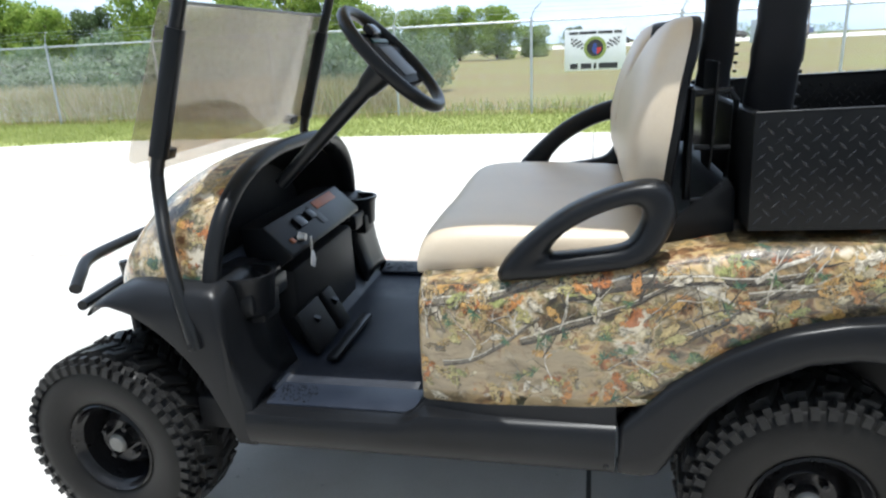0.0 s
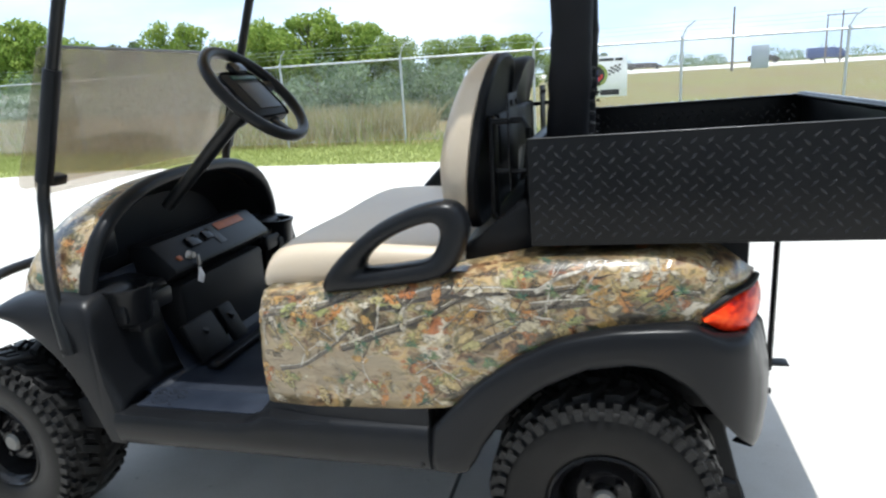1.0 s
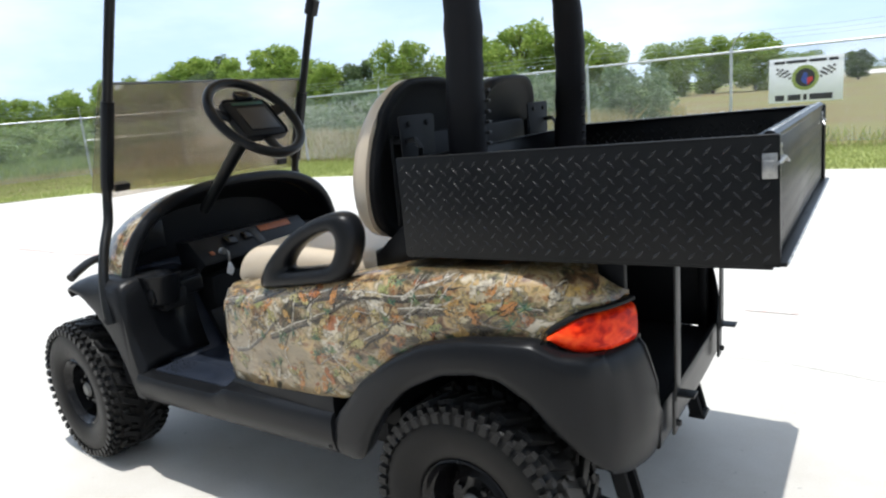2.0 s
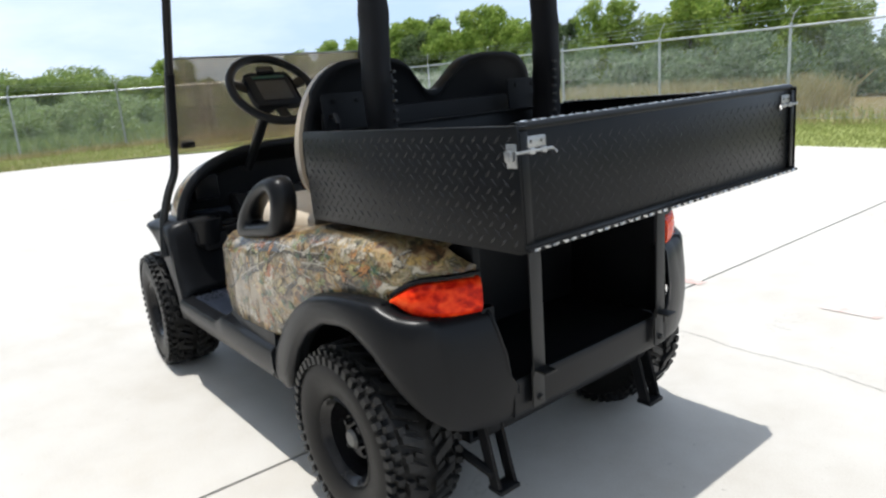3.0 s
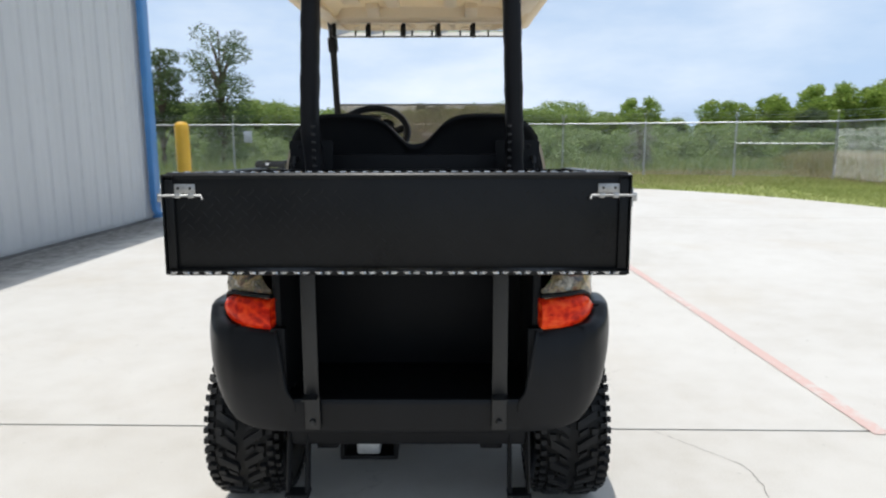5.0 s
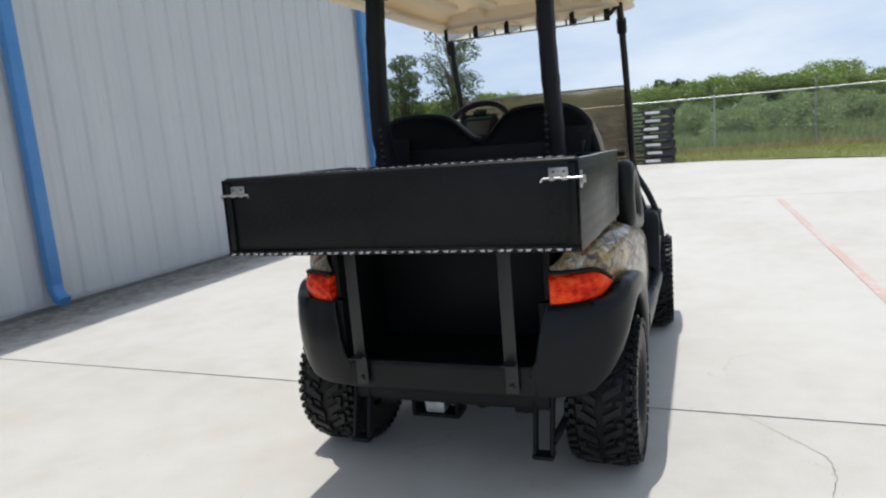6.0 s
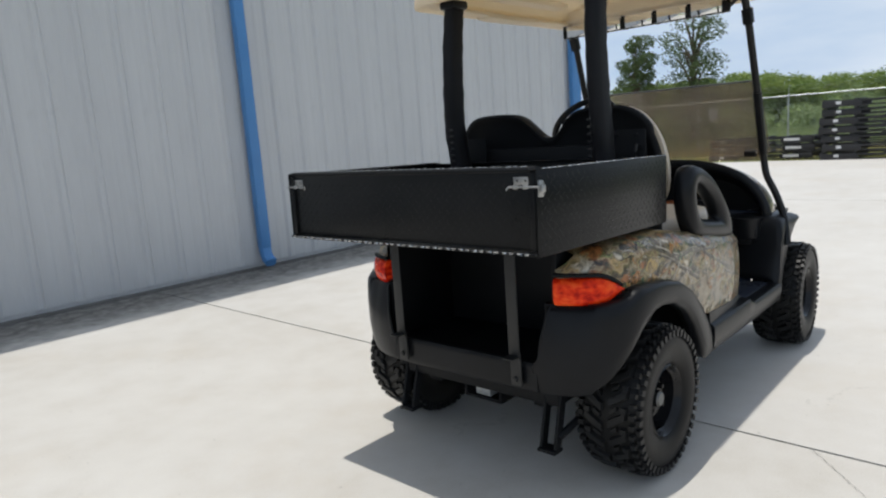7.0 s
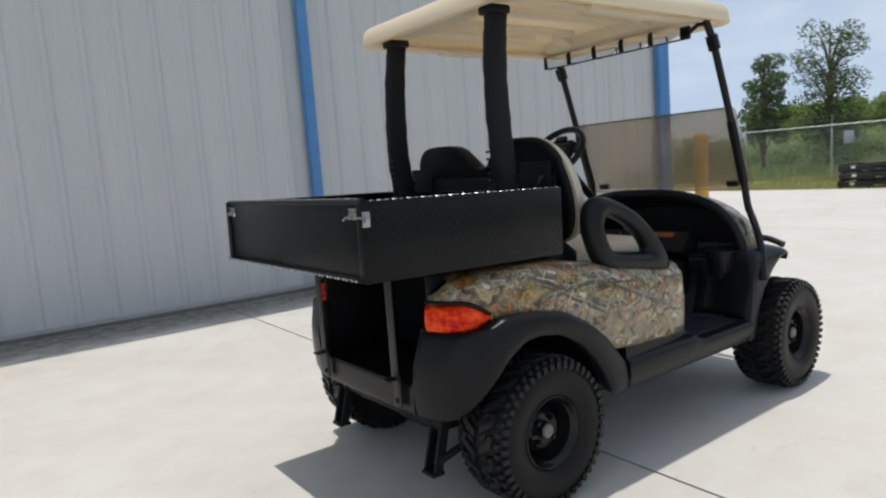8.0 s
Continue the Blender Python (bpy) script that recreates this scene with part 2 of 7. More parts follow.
def concrete():
    m, nodes, links, bsdf = shader("broom_finished_concrete")
    at = nodes.new("ShaderNodeTexCoord").outputs["Object"]
    pick = nodes.new("ShaderNodeObjectInfo").outputs["Random"]
    broad = noise_node(nodes, links, at, 0.55, 6, 0.6)
    mid = noise_node(nodes, links, at, 4.5, 6, 0.65)
    grain = noise_node(nodes, links, at, 140, 3, 0.7)
    broom = noise_node(nodes, links, at, 30, 3, 0.6, (1.0, 9.0, 1.0))
    mixed = calc(nodes, links, "ADD", calc(nodes, links, "MULTIPLY", broad, 0.45), calc(nodes, links, "MULTIPLY", mid, 0.30))
    mixed = calc(nodes, links, "ADD", mixed, calc(nodes, links, "MULTIPLY", grain, 0.25))
    colour = ramp(nodes, links, mixed, [(0.34, (0.515, 0.484, 0.432)), (0.50, (0.596, 0.573, 0.532)), (0.66, (0.648, 0.630, 0.592))])
    stain = ramp(nodes, links, noise_node(nodes, links, at, 0.8, 7, 0.65), [(0.52, (0, 0, 0)), (0.72, (0.42, 0.42, 0.42))])
    colour = blend(nodes, links, stain, colour, (0.52, 0.46, 0.375))
    speck = ramp(nodes, links, noise_node(nodes, links, at, 26, 2, 0.5), [(0.72, (0, 0, 0)), (0.77, (0.45, 0.45, 0.45))])
    colour = blend(nodes, links, speck, colour, (0.30, 0.285, 0.26))
    # brown dirt along the wall's foot; its colour also deepens the wall's shade strip
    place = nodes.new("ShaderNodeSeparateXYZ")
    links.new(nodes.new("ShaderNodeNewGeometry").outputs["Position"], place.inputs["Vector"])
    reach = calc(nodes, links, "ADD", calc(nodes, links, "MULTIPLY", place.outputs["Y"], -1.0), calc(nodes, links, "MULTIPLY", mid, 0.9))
    dirt_shade = ramp(nodes, links, calc(nodes, links, "SUBTRACT", reach, 3.67), [(0.35, (0, 0, 0)), (0.60, (0.6, 0.6, 0.6)), (0.9, (0.95, 0.95, 0.95))])
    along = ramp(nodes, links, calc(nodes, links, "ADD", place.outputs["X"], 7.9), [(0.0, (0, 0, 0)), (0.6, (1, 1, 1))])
    dirt_shade = calc(nodes, links, "MULTIPLY", dirt_shade, along)
    colour = blend(nodes, links, dirt_shade, colour, ramp(nodes, links, noise_node(nodes, links, at, 11, 7, 0.72), [(0.34, (0.06, 0.056, 0.05)), (0.50, (0.17, 0.16, 0.145)), (0.68, (0.34, 0.325, 0.295))]))
    # hairline cracks: where a warped field passes through its middle value
    line = calc(nodes, links, "ABSOLUTE", calc(nodes, links, "SUBTRACT", noise_node(nodes, links, at, 0.42, 8, 0.62, None, 0.4), 0.5))
    gate = ramp(nodes, links, noise_node(nodes, links, at, 0.9, 2, 0.5), [(0.57, (0, 0, 0)), (0.62, (1, 1, 1))])
    crack = ramp(nodes, links, line, [(0.0, (0.25, 0.25, 0.25)), (0.0010, (0, 0, 0))])
    colour = blend(nodes, links, calc(nodes, links, "MULTIPLY", crack, gate), colour, (0.22, 0.21, 0.19))
    tone = ramp(nodes, links, pick, [(0.0, (0.94, 0.93, 0.91)), (1.0, (1.0, 1.0, 1.0))])
    links.new(blend(nodes, links, 1.0, colour, tone, "MULTIPLY"), bsdf.inputs["Base Color"])
    links.new(ramp(nodes, links, mixed, [(0.3, (0.72,) * 3), (0.7, (0.88,) * 3)]), bsdf.inputs["Roughness"])
    bumped(nodes, links, bsdf, calc(nodes, links, "ADD", grain, broom), 0.25, 0.0015)
    return m


def worn_line():
    """Road paint, faded and worn through to the concrete."""
    m, nodes, links, bsdf = shader("worn_red_line_paint")
    at = nodes.new("ShaderNodeTexCoord").outputs["Object"]
    wear = noise_node(nodes, links, at, 9, 7, 0.75)
    gaps = noise_node(nodes, links, at, 0.7, 2, 0.5)
    mask = calc(nodes, links, "ADD", wear, calc(nodes, links, "MULTIPLY", gaps, 0.8))
    keep = ramp(nodes, links, mask, [(0.88, (0.66, 0.66, 0.66)), (1.06, (0.08, 0.08, 0.08))])
    links.new(blend(nodes, links, keep, (0.60, 0.562, 0.522), (0.60, 0.36, 0.31)), bsdf.inputs["Base Color"])
    bsdf.inputs["Roughness"].default_value = 0.8
    bumped(nodes, links, bsdf, noise_node(nodes, links, at, 140, 3, 0.7), 0.2, 0.0015)
    return m


def camouflage():
    """A printed woodland film: smooth tan bark bands between dense leaf litter, limbs and fine twigs."""
    m, nodes, links, bsdf = shader("woodland_camouflage_film")
    at = nodes.new("ShaderNodeTexCoord").outputs["Object"]
    wob = nodes.new("ShaderNodeTexNoise")
    wob.inputs["Scale"].default_value, wob.inputs["Detail"].default_value = 20, 4
    links.new(at, wob.inputs["Vector"])
    warp = nodes.new("ShaderNodeMix")
    warp.data_type, warp.blend_type = "RGBA", "LINEAR_LIGHT"
    warp.inputs["Factor"].default_value = 0.028
    links.new(at, warp.inputs[6])
    links.new(wob.outputs["Color"], warp.inputs[7])
    bent = warp.outputs[2]
    split = nodes.new("ShaderNodeSeparateXYZ")
    links.new(bent, split.inputs["Vector"])
    # plain tan bark with long level fibres
    fibre = noise_node(nodes, links, bent, 20, 7, 0.72, (0.35, 0.35, 3.0))
    tone = noise_node(nodes, links, at, 5.0, 4, 0.55, (0.6, 0.6, 1.8))
    colour = ramp(nodes, links, fibre, [(0.28, (0.17, 0.12, 0.07)), (0.50, (0.31, 0.235, 0.14)), (0.72, (0.41, 0.325, 0.205))])
    colour = blend(nodes, links, ramp(nodes, links, tone, [(0.42, (0, 0, 0)), (0.62, (0.55, 0.55, 0.55))]), colour, (0.20, 0.165, 0.11))
    # litter fills most of the print, with islands of plain bark lower down
    litter = noise_node(nodes, links, bent, 5.5, 5, 0.62, (0.7, 0.7, 1.3))
    lifted = calc(nodes, links, "ADD", litter, calc(nodes, links, "MULTIPLY", calc(nodes, links, "SUBTRACT", split.outputs["Z"], 0.60), 0.9))
    zone = ramp(nodes, links, lifted, [(0.41, (0, 0, 0)), (0.49, (1, 1, 1))])

    def patches(scale, offset, stops, stretch=(1.0, 1.0, 1.3)):
        mapping = nodes.new("ShaderNodeMapping")
        mapping.inputs["Location"].default_value = offset
        mapping.inputs["Rotation"].default_value = (0.2, 0.5, 0.1)
        mapping.inputs["Scale"].default_value = stretch
        links.new(bent, mapping.inputs["Vector"])
        return ramp(nodes, links, noise_node(nodes, links, mapping.outputs["Vector"], scale, 3, 0.6), stops)

    def cells(scale, offset, turn, stretch=1.5):
        mapping = nodes.new("ShaderNodeMapping")
        mapping.inputs["Location"].default_value = offset
        mapping.inputs["Rotation"].default_value = (0.2, turn, 0.1)
        mapping.inputs["Scale"].default_value = (1.0, 0.8, stretch)
        links.new(bent, mapping.inputs["Vector"])
        cell = nodes.new("ShaderNodeTexVoronoi")
        cell.inputs["Scale"].default_value = scale
        links.new(mapping.outputs["Vector"], cell.inputs["Vector"])
        parts = nodes.new("ShaderNodeSeparateColor")
        links.new(cell.outputs["Color"], parts.inputs["Color"])
        return cell.outputs["Distance"], parts.outputs["Red"], parts.outputs["Green"]

    warm = patches(12, (3, 1, 7), [(0.36, (0.02, 0.015, 0.010)), (0.42, (0.16, 0.075, 0.03)), (0.47, (0.36, 0.26, 0.14)), (0.505, (0.39, 0.255, 0.10)), (0.54, (0.14, 0.105, 0.045)), (0.58, (0.39, 0.30, 0.18)), (0.64, (0.50, 0.45, 0.35))])
    cool = patches(13.5, (9, 4, 2), [(0.36, (0.02, 0.016, 0.012)), (0.42, (0.12, 0.105, 0.045)), (0.47, (0.38, 0.295, 0.18)), (0.505, (0.15, 0.08, 0.035)), (0.54, (0.31, 0.255, 0.11)), (0.58, (0.06, 0.05, 0.03)), (0.64, (0.48, 0.42, 0.32))])
    which = ramp(nodes, links, noise_node(nodes, links, bent, 8, 3, 0.6), [(0.46, (0, 0, 0)), (0.54, (1, 1, 1))])
    colour = blend(nodes, links, calc(nodes, links, "MULTIPLY", zone, 0.92), colour, blend(nodes, links, which, warm, cool))
    gaps = ramp(nodes, links, noise_node(nodes, links, bent, 8.5, 4, 0.62, (0.8, 0.8, 1.5)), [(0.40, (0.36, 0.33, 0.29)), (0.48, (1, 1, 1)), (0.58, (1.22, 1.2, 1.15))])
    colour = blend(nodes, links, calc(nodes, links, "ADD", calc(nodes, links, "MULTIPLY", zone, 0.65), 0.35), colour, blend(nodes, links, 1.0, colour, gaps, "MULTIPLY"))
    # single leaves: rust and ochre, and dark green sprigs
    ochres = [(0.0, (0.34, 0.125, 0.04)), (0.22, (0.40, 0.26, 0.07)), (0.42, (0.37, 0.19, 0.075)), (0.60, (0.24, 0.26, 0.09)), (0.78, (0.48, 0.43, 0.33)), (0.9, (0.30, 0.09, 0.022))]
    greens = [(0.0, (0.035, 0.085, 0.055)), (0.4, (0.11, 0.17, 0.07)), (0.7, (0.02, 0.028, 0.02))]
    for scale, reach, share, offset, turn, tints in ((13, 0.40, 0.22, (11, 5, 2), 0.8, ochres), (19, 0.38, 0.26, (1, 9, 4), -0.6, ochres), (11, 0.28, 0.26, (4, 4, 1), 0.5, greens), (24, 0.30, 0.07, (2, 7, 1), 1.3, greens)):
        far, red, green = cells(scale, offset, turn)
        ragged = calc(nodes, links, "ADD", far, calc(nodes, links, "MULTIPLY", calc(nodes, links, "SUBTRACT", noise_node(nodes, links, at, scale * 4.0, 4, 0.7), 0.5), 1.1))
        inside = ramp(nodes, links, ragged, [(reach - 0.06, (1, 1, 1)), (reach + 0.05, (0, 0, 0))])
        some = calc(nodes, links, "LESS_THAN", green, calc(nodes, links, "MULTIPLY", calc(nodes, links, "ADD", zone, 0.12), share))
        shade = ramp(nodes, links, noise_node(nodes, links, bent, scale * 3.5, 4, 0.7), [(0.38, (0.30, 0.28, 0.26)), (0.60, (1.25, 1.2, 1.15))])
        leaf = blend(nodes, links, 1.0, ramp(nodes, links, red, tints, True), shade, "MULTIPLY")
        colour = blend(nodes, links, calc(nodes, links, "MULTIPLY", calc(nodes, links, "MULTIPLY", inside, some), 0.92), colour, leaf)
    colour = blend(nodes, links, 1.0, colour, (1.07, 1.09, 1.12), "MULTIPLY")
    links.new(colour, bsdf.inputs["Base Color"])
    bsdf.inputs["Roughness"].default_value = 0.38
    bsdf.inputs["Coat Weight"].default_value, bsdf.inputs["Coat Roughness"].default_value = 0.75, 0.12
    bsdf.inputs["Specular IOR Level"].default_value = 0.35
    bumped(nodes, links, bsdf, noise_node(nodes, links, at, 26, 3, 0.5), 0.04, 0.002)
    return m


def field_ground():
    """Meadow soil and grass, mown green near the slab, tall and straw-coloured further out."""
    m, nodes, links, bsdf = shader("meadow_ground")
    at = nodes.new("ShaderNodeTexCoord").outputs["Object"]
    broad = noise_node(nodes, links, at, 0.12, 5, 0.6)
    tuft = noise_node(nodes, links, at, 2.2, 6, 0.7)
    fine = noise_node(nodes, links, at, 18, 4, 0.7)
    green = ramp(nodes, links, fine, [(0.3, (0.24, 0.275, 0.08)), (0.7, (0.36, 0.39, 0.145))])
    straw = ramp(nodes, links, tuft, [(0.3, (0.155, 0.125, 0.058)), (0.5, (0.20, 0.16, 0.08)), (0.7, (0.25, 0.20, 0.115))])
    far_west = nodes.new("ShaderNodeSeparateXYZ")
    links.new(at, far_west.inputs["Vector"])
    weedy = ramp(nodes, links, calc(nodes, links, "MULTIPLY", far_west.outputs["X"], -0.02), [(0.38, (0, 0, 0)), (0.43, (0.85, 0.85, 0.85))])
    straw = blend(nodes, links, weedy, straw, ramp(nodes, links, tuft, [(0.3, (0.13, 0.19, 0.05)), (0.7, (0.27, 0.34, 0.10))]))
    straw = blend(nodes, links, ramp(nodes, links, broad, [(0.42, (0, 0, 0)), (0.62, (0.7, 0.7, 0.7))]), straw, (0.20, 0.22, 0.075))
    split = nodes.new("ShaderNodeSeparateXYZ")
    links.new(at, split.inputs["Vector"])
    wander = calc(nodes, links, "MULTIPLY", calc(nodes, links, "SUBTRACT", tuft, 0.5), 3.0)
    north = calc(nodes, links, "SUBTRACT", calc(nodes, links, "ADD", split.outputs["Y"], wander), 11.3)
    west = calc(nodes, links, "SUBTRACT", calc(nodes, links, "ADD", calc(nodes, links, "MULTIPLY", split.outputs["X"], -1.0), wander), 15.0)
    out = calc(nodes, links, "MAXIMUM", north, west)
    mask = ramp(nodes, links, calc(nodes, links, "ADD", calc(nodes, links, "MULTIPLY", out, 0.35), 0.5), [(0.2, (0, 0, 0)), (0.9, (1, 1, 1))])
    links.new(blend(nodes, links, mask, green, straw), bsdf.inputs["Base Color"])
    bsdf.inputs["Roughness"].default_value = 0.9
    bsdf.inputs["Specular IOR Level"].default_value = 0.15
    bumped(nodes, links, bsdf, tuft, 0.6, 0.08)
    return m


def leaves(name, dark, mid, light):
    """Leaf blades that vary one by one, thin enough to let some light through."""
    m, nodes, links, bsdf = shader(name)
    each = nodes.new("ShaderNodeNewGeometry").outputs["Random Per Island"]
    at = nodes.new("ShaderNodeTexCoord").outputs["Object"]
    shift = calc(nodes, links, "MULTIPLY", noise_node(nodes, links, at, 0.8, 3, 0.5), 0.9)
    pick = calc(nodes, links, "ADD", calc(nodes, links, "MULTIPLY", each, 0.55), calc(nodes, links, "SUBTRACT", shift, 0.22))
    colour = ramp(nodes, links, pick, [(0.1, dark), (0.45, mid), (0.85, light)])
    links.new(colour, bsdf.inputs["Base Color"])
    bsdf.inputs["Roughness"].default_value = 0.6
    bsdf.inputs["Specular IOR Level"].default_value = 0.25
    thin = nodes.new("ShaderNodeBsdfTranslucent")
    links.new(colour, thin.inputs["Color"])
    mix = nodes.new("ShaderNodeMixShader")
    mix.inputs["Fac"].default_value = 0.45
    links.new(bsdf.outputs["BSDF"], mix.inputs[1])
    links.new(thin.outputs["BSDF"], mix.inputs[2])
    links.new(mix.outputs["Shader"], nodes["Material Output"].inputs["Surface"])
    return m


def tinted_pane():
    m, nodes, links, bsdf = shader("bronze_tinted_acrylic")
    clear, gloss = nodes.new("ShaderNodeBsdfTransparent"), nodes.new("ShaderNodeBsdfGlossy")
    at = nodes.new("ShaderNodeTexCoord").outputs["Object"]
    film = noise_node(nodes, links, at, 5, 5, 0.6)
    links.new(ramp(nodes, links, film, [(0.3, (0.85, 0.82, 0.772)), (0.7, (0.875, 0.846, 0.80))]), clear.inputs["Color"])
    gloss.inputs["Roughness"].default_value = 0.04
    facing = nodes.new("ShaderNodeLayerWeight")
    facing.inputs["Blend"].default_value = 0.5
    steep = calc(nodes, links, "POWER", facing.outputs["Facing"], 5.0)
    mix = nodes.new("ShaderNodeMixShader")
    links.new(calc(nodes, links, "ADD", calc(nodes, links, "MULTIPLY", steep, 0.96), 0.04), mix.inputs["Fac"])
    links.new(clear.outputs["BSDF"], mix.inputs[1])
    links.new(gloss.outputs["BSDF"], mix.inputs[2])
    dusty = nodes.new("ShaderNodeMixShader")
    links.new(ramp(nodes, links, film, [(0.35, (0.11,) * 3), (0.75, (0.17,) * 3)]), dusty.inputs["Fac"])
    bsdf.inputs["Base Color"].default_value = (0.60, 0.53, 0.45, 1)
    bsdf.inputs["Roughness"].default_value = 0.7
    links.new(mix.outputs["Shader"], dusty.inputs[1])
    links.new(bsdf.outputs["BSDF"], dusty.inputs[2])
    links.new(dusty.outputs["Shader"], nodes["Material Output"].inputs["Surface"])
    return m


def red_lens():
    m, nodes, links, bsdf = shader("red_tail_light_lens")
    at = nodes.new("ShaderNodeTexCoord").outputs["Object"]
    streak = noise_node(nodes, links, at, 22, 3, 0.6, (1.0, 0.8, 1.7), 0.6)
    cell = nodes.new("ShaderNodeTexVoronoi")
    cell.feature = "F1"
    cell.inputs["Scale"].default_value = 48
    links.new(at, cell.inputs["Vector"])
    streak = calc(nodes, links, "ADD", calc(nodes, links, "MULTIPLY", streak, 0.8), calc(nodes, links, "MULTIPLY", cell.outputs["Distance"], 0.24))
    links.new(ramp(nodes, links, streak, [(0.38, (0.46, 0.009, 0.004)), (0.48, (0.74, 0.028, 0.006)), (0.57, (0.88, 0.056, 0.010)), (0.70, (0.95, 0.11, 0.022))]), bsdf.inputs["Base Color"])
    bsdf.inputs["Roughness"].default_value = 0.18
    bsdf.inputs["Coat Weight"].default_value, bsdf.inputs["Coat Roughness"].default_value = 0.05, 0.05
    bsdf.inputs["Specular IOR Level"].default_value = 0.12
    bumped(nodes, links, bsdf, streak, 0.35, 0.004)
    return m


def mirror_glass():
    m, nodes, links, bsdf = shader("mirror_glass")
    bsdf.inputs["Base Color"].default_value = (0.86, 0.87, 0.87, 1)
    bsdf.inputs["Metallic"].default_value, bsdf.inputs["Roughness"].default_value = 1.0, 0.03
    return m


def printed(name, stops, grain=(0.62, 1.28), ragged=0.0):
    """One ink of the printed film; every printed shape takes its own tone."""
    m, nodes, links, bsdf = shader(name)
    each = nodes.new("ShaderNodeNewGeometry").outputs["Random Per Island"]
    at = nodes.new("ShaderNodeTexCoord").outputs["Object"]
    vein = noise_node(nodes, links, at, 95, 4, 0.7)
    tone = ramp(nodes, links, vein, [(0.34, (grain[0],) * 3), (0.66, (grain[1],) * 3)])
    colour = blend(nodes, links, 1.0, ramp(nodes, links, each, stops, True), tone, "MULTIPLY")
    links.new(colour, bsdf.inputs["Base Color"])
    bsdf.inputs["Roughness"].default_value = 0.38
    bsdf.inputs["Coat Weight"].default_value, bsdf.inputs["Coat Roughness"].default_value = 0.75, 0.12
    bsdf.inputs["Specular IOR Level"].default_value = 0.35
    if ragged:
        # thin ink lets the layer below show through in flecks
        clear, mix = nodes.new("ShaderNodeBsdfTransparent"), nodes.new("ShaderNodeMixShader")
        links.new(ramp(nodes, links, noise_node(nodes, links, at, 70, 5, 0.75), [(ragged - 0.07, (0, 0, 0)), (ragged + 0.09, (0.95, 0.95, 0.95))]), mix.inputs["Fac"])
        links.new(clear.outputs["BSDF"], mix.inputs[1])
        links.new(bsdf.outputs["BSDF"], mix.inputs[2])
        links.new(mix.outputs["Shader"], nodes["Material Output"].inputs["Surface"])
    return m


M["print_leaf"] = printed("printed_dry_leaves", [(0.0, (0.44, 0.20, 0.065)), (0.14, (0.46, 0.35, 0.165)), (0.28, (0.47, 0.28, 0.095)), (0.42, (0.48, 0.41, 0.27)), (0.56, (0.36, 0.26, 0.125)), (0.68, (0.40, 0.35, 0.15)), (0.79, (0.53, 0.47, 0.36)), (0.87, (0.28, 0.29, 0.11)), (0.93, (0.38, 0.14, 0.045))], (0.62, 1.28), 0.44)
M["print_green"] = printed("printed_green_sprigs", [(0.0, (0.075, 0.15, 0.09)), (0.45, (0.15, 0.20, 0.09)), (0.8, (0.045, 0.09, 0.06))], (0.62, 1.28), 0.40)
M["print_shade"] = printed("printed_leaf_shadow", [(0.0, (0.065, 0.052, 0.036)), (0.4, (0.11, 0.085, 0.054)), (0.75, (0.16, 0.125, 0.075))], (0.62, 1.28), 0.47)
M["print_bark"] = printed("printed_grey_bark", [(0.0, (0.15, 0.128, 0.095)), (0.4, (0.21, 0.18, 0.135)), (0.75, (0.12, 0.10, 0.075))], (0.62, 1.28), 0.40)
M["print_bark_dark"] = printed("printed_dark_bark", [(0.0, (0.055, 0.045, 0.034)), (0.5, (0.09, 0.073, 0.055))], (0.62, 1.28), 0.38)
M["print_bark_pale"] = printed("printed_pale_bark", [(0.0, (0.46, 0.415, 0.335)), (0.5, (0.56, 0.51, 0.42))], (0.62, 1.28), 0.38)
M["concrete"], M["red_line"], M["camo"] = concrete(), worn_line(), camouflage()
M["ground"], M["pane"], M["red_lens"], M["mirror"] = field_ground(), tinted_pane(), red_lens(), mirror_glass()
M["leaf_bright"] = leaves("bright_green_leaves", (0.10, 0.17, 0.030), (0.24, 0.35, 0.065), (0.43, 0.51, 0.13))
M["leaf_mid"] = leaves("mid_green_leaves", (0.105, 0.17, 0.045), (0.23, 0.325, 0.095), (0.40, 0.46, 0.16))
M["leaf_dark"] = leaves("dark_green_leaves", (0.05, 0.08, 0.035), (0.10, 0.15, 0.065), (0.19, 0.24, 0.11))
M["leaf_weed"] = leaves("pale_weed_leaves", (0.18, 0.255, 0.10), (0.29, 0.38, 0.155), (0.42, 0.48, 0.24))
M["leaf_dry"] = leaves("grey_brown_dry_leaves", (0.17, 0.18, 0.15), (0.27, 0.275, 0.225), (0.38, 0.375, 0.31))
M["leaf_dull"] = leaves("dull_grey_green_leaves", (0.11, 0.17, 0.09), (0.20, 0.28, 0.15), (0.34, 0.41, 0.24))
M["straw"] = leaves("dry_grass_blades", (0.32, 0.29, 0.12), (0.48, 0.42, 0.21), (0.62, 0.54, 0.33))
M["lawn"] = leaves("green_grass_blades", (0.27, 0.305, 0.09), (0.40, 0.44, 0.155), (0.52, 0.54, 0.23))

# ---- shaping ----
def finish(me, smooth=40):
    for p in me.polygons:
        p.use_smooth = smooth > 0
    if smooth:
        me.set_sharp_from_angle(angle=radians(smooth))


def part(name, bm, material, parent=None, label="", smooth=40):
    """One mesh object from a bmesh, under a thing or a part."""
    me = bpy.data.meshes.new(name)
    bmesh.ops.recalc_face_normals(bm, faces=bm.faces)
    bm.to_mesh(me)
    bm.free()
    me.materials.append(M[material])
    finish(me, smooth)
    ob = new(name, me)
    if parent:
        ob.parent = parent
    return tagged(ob, label)


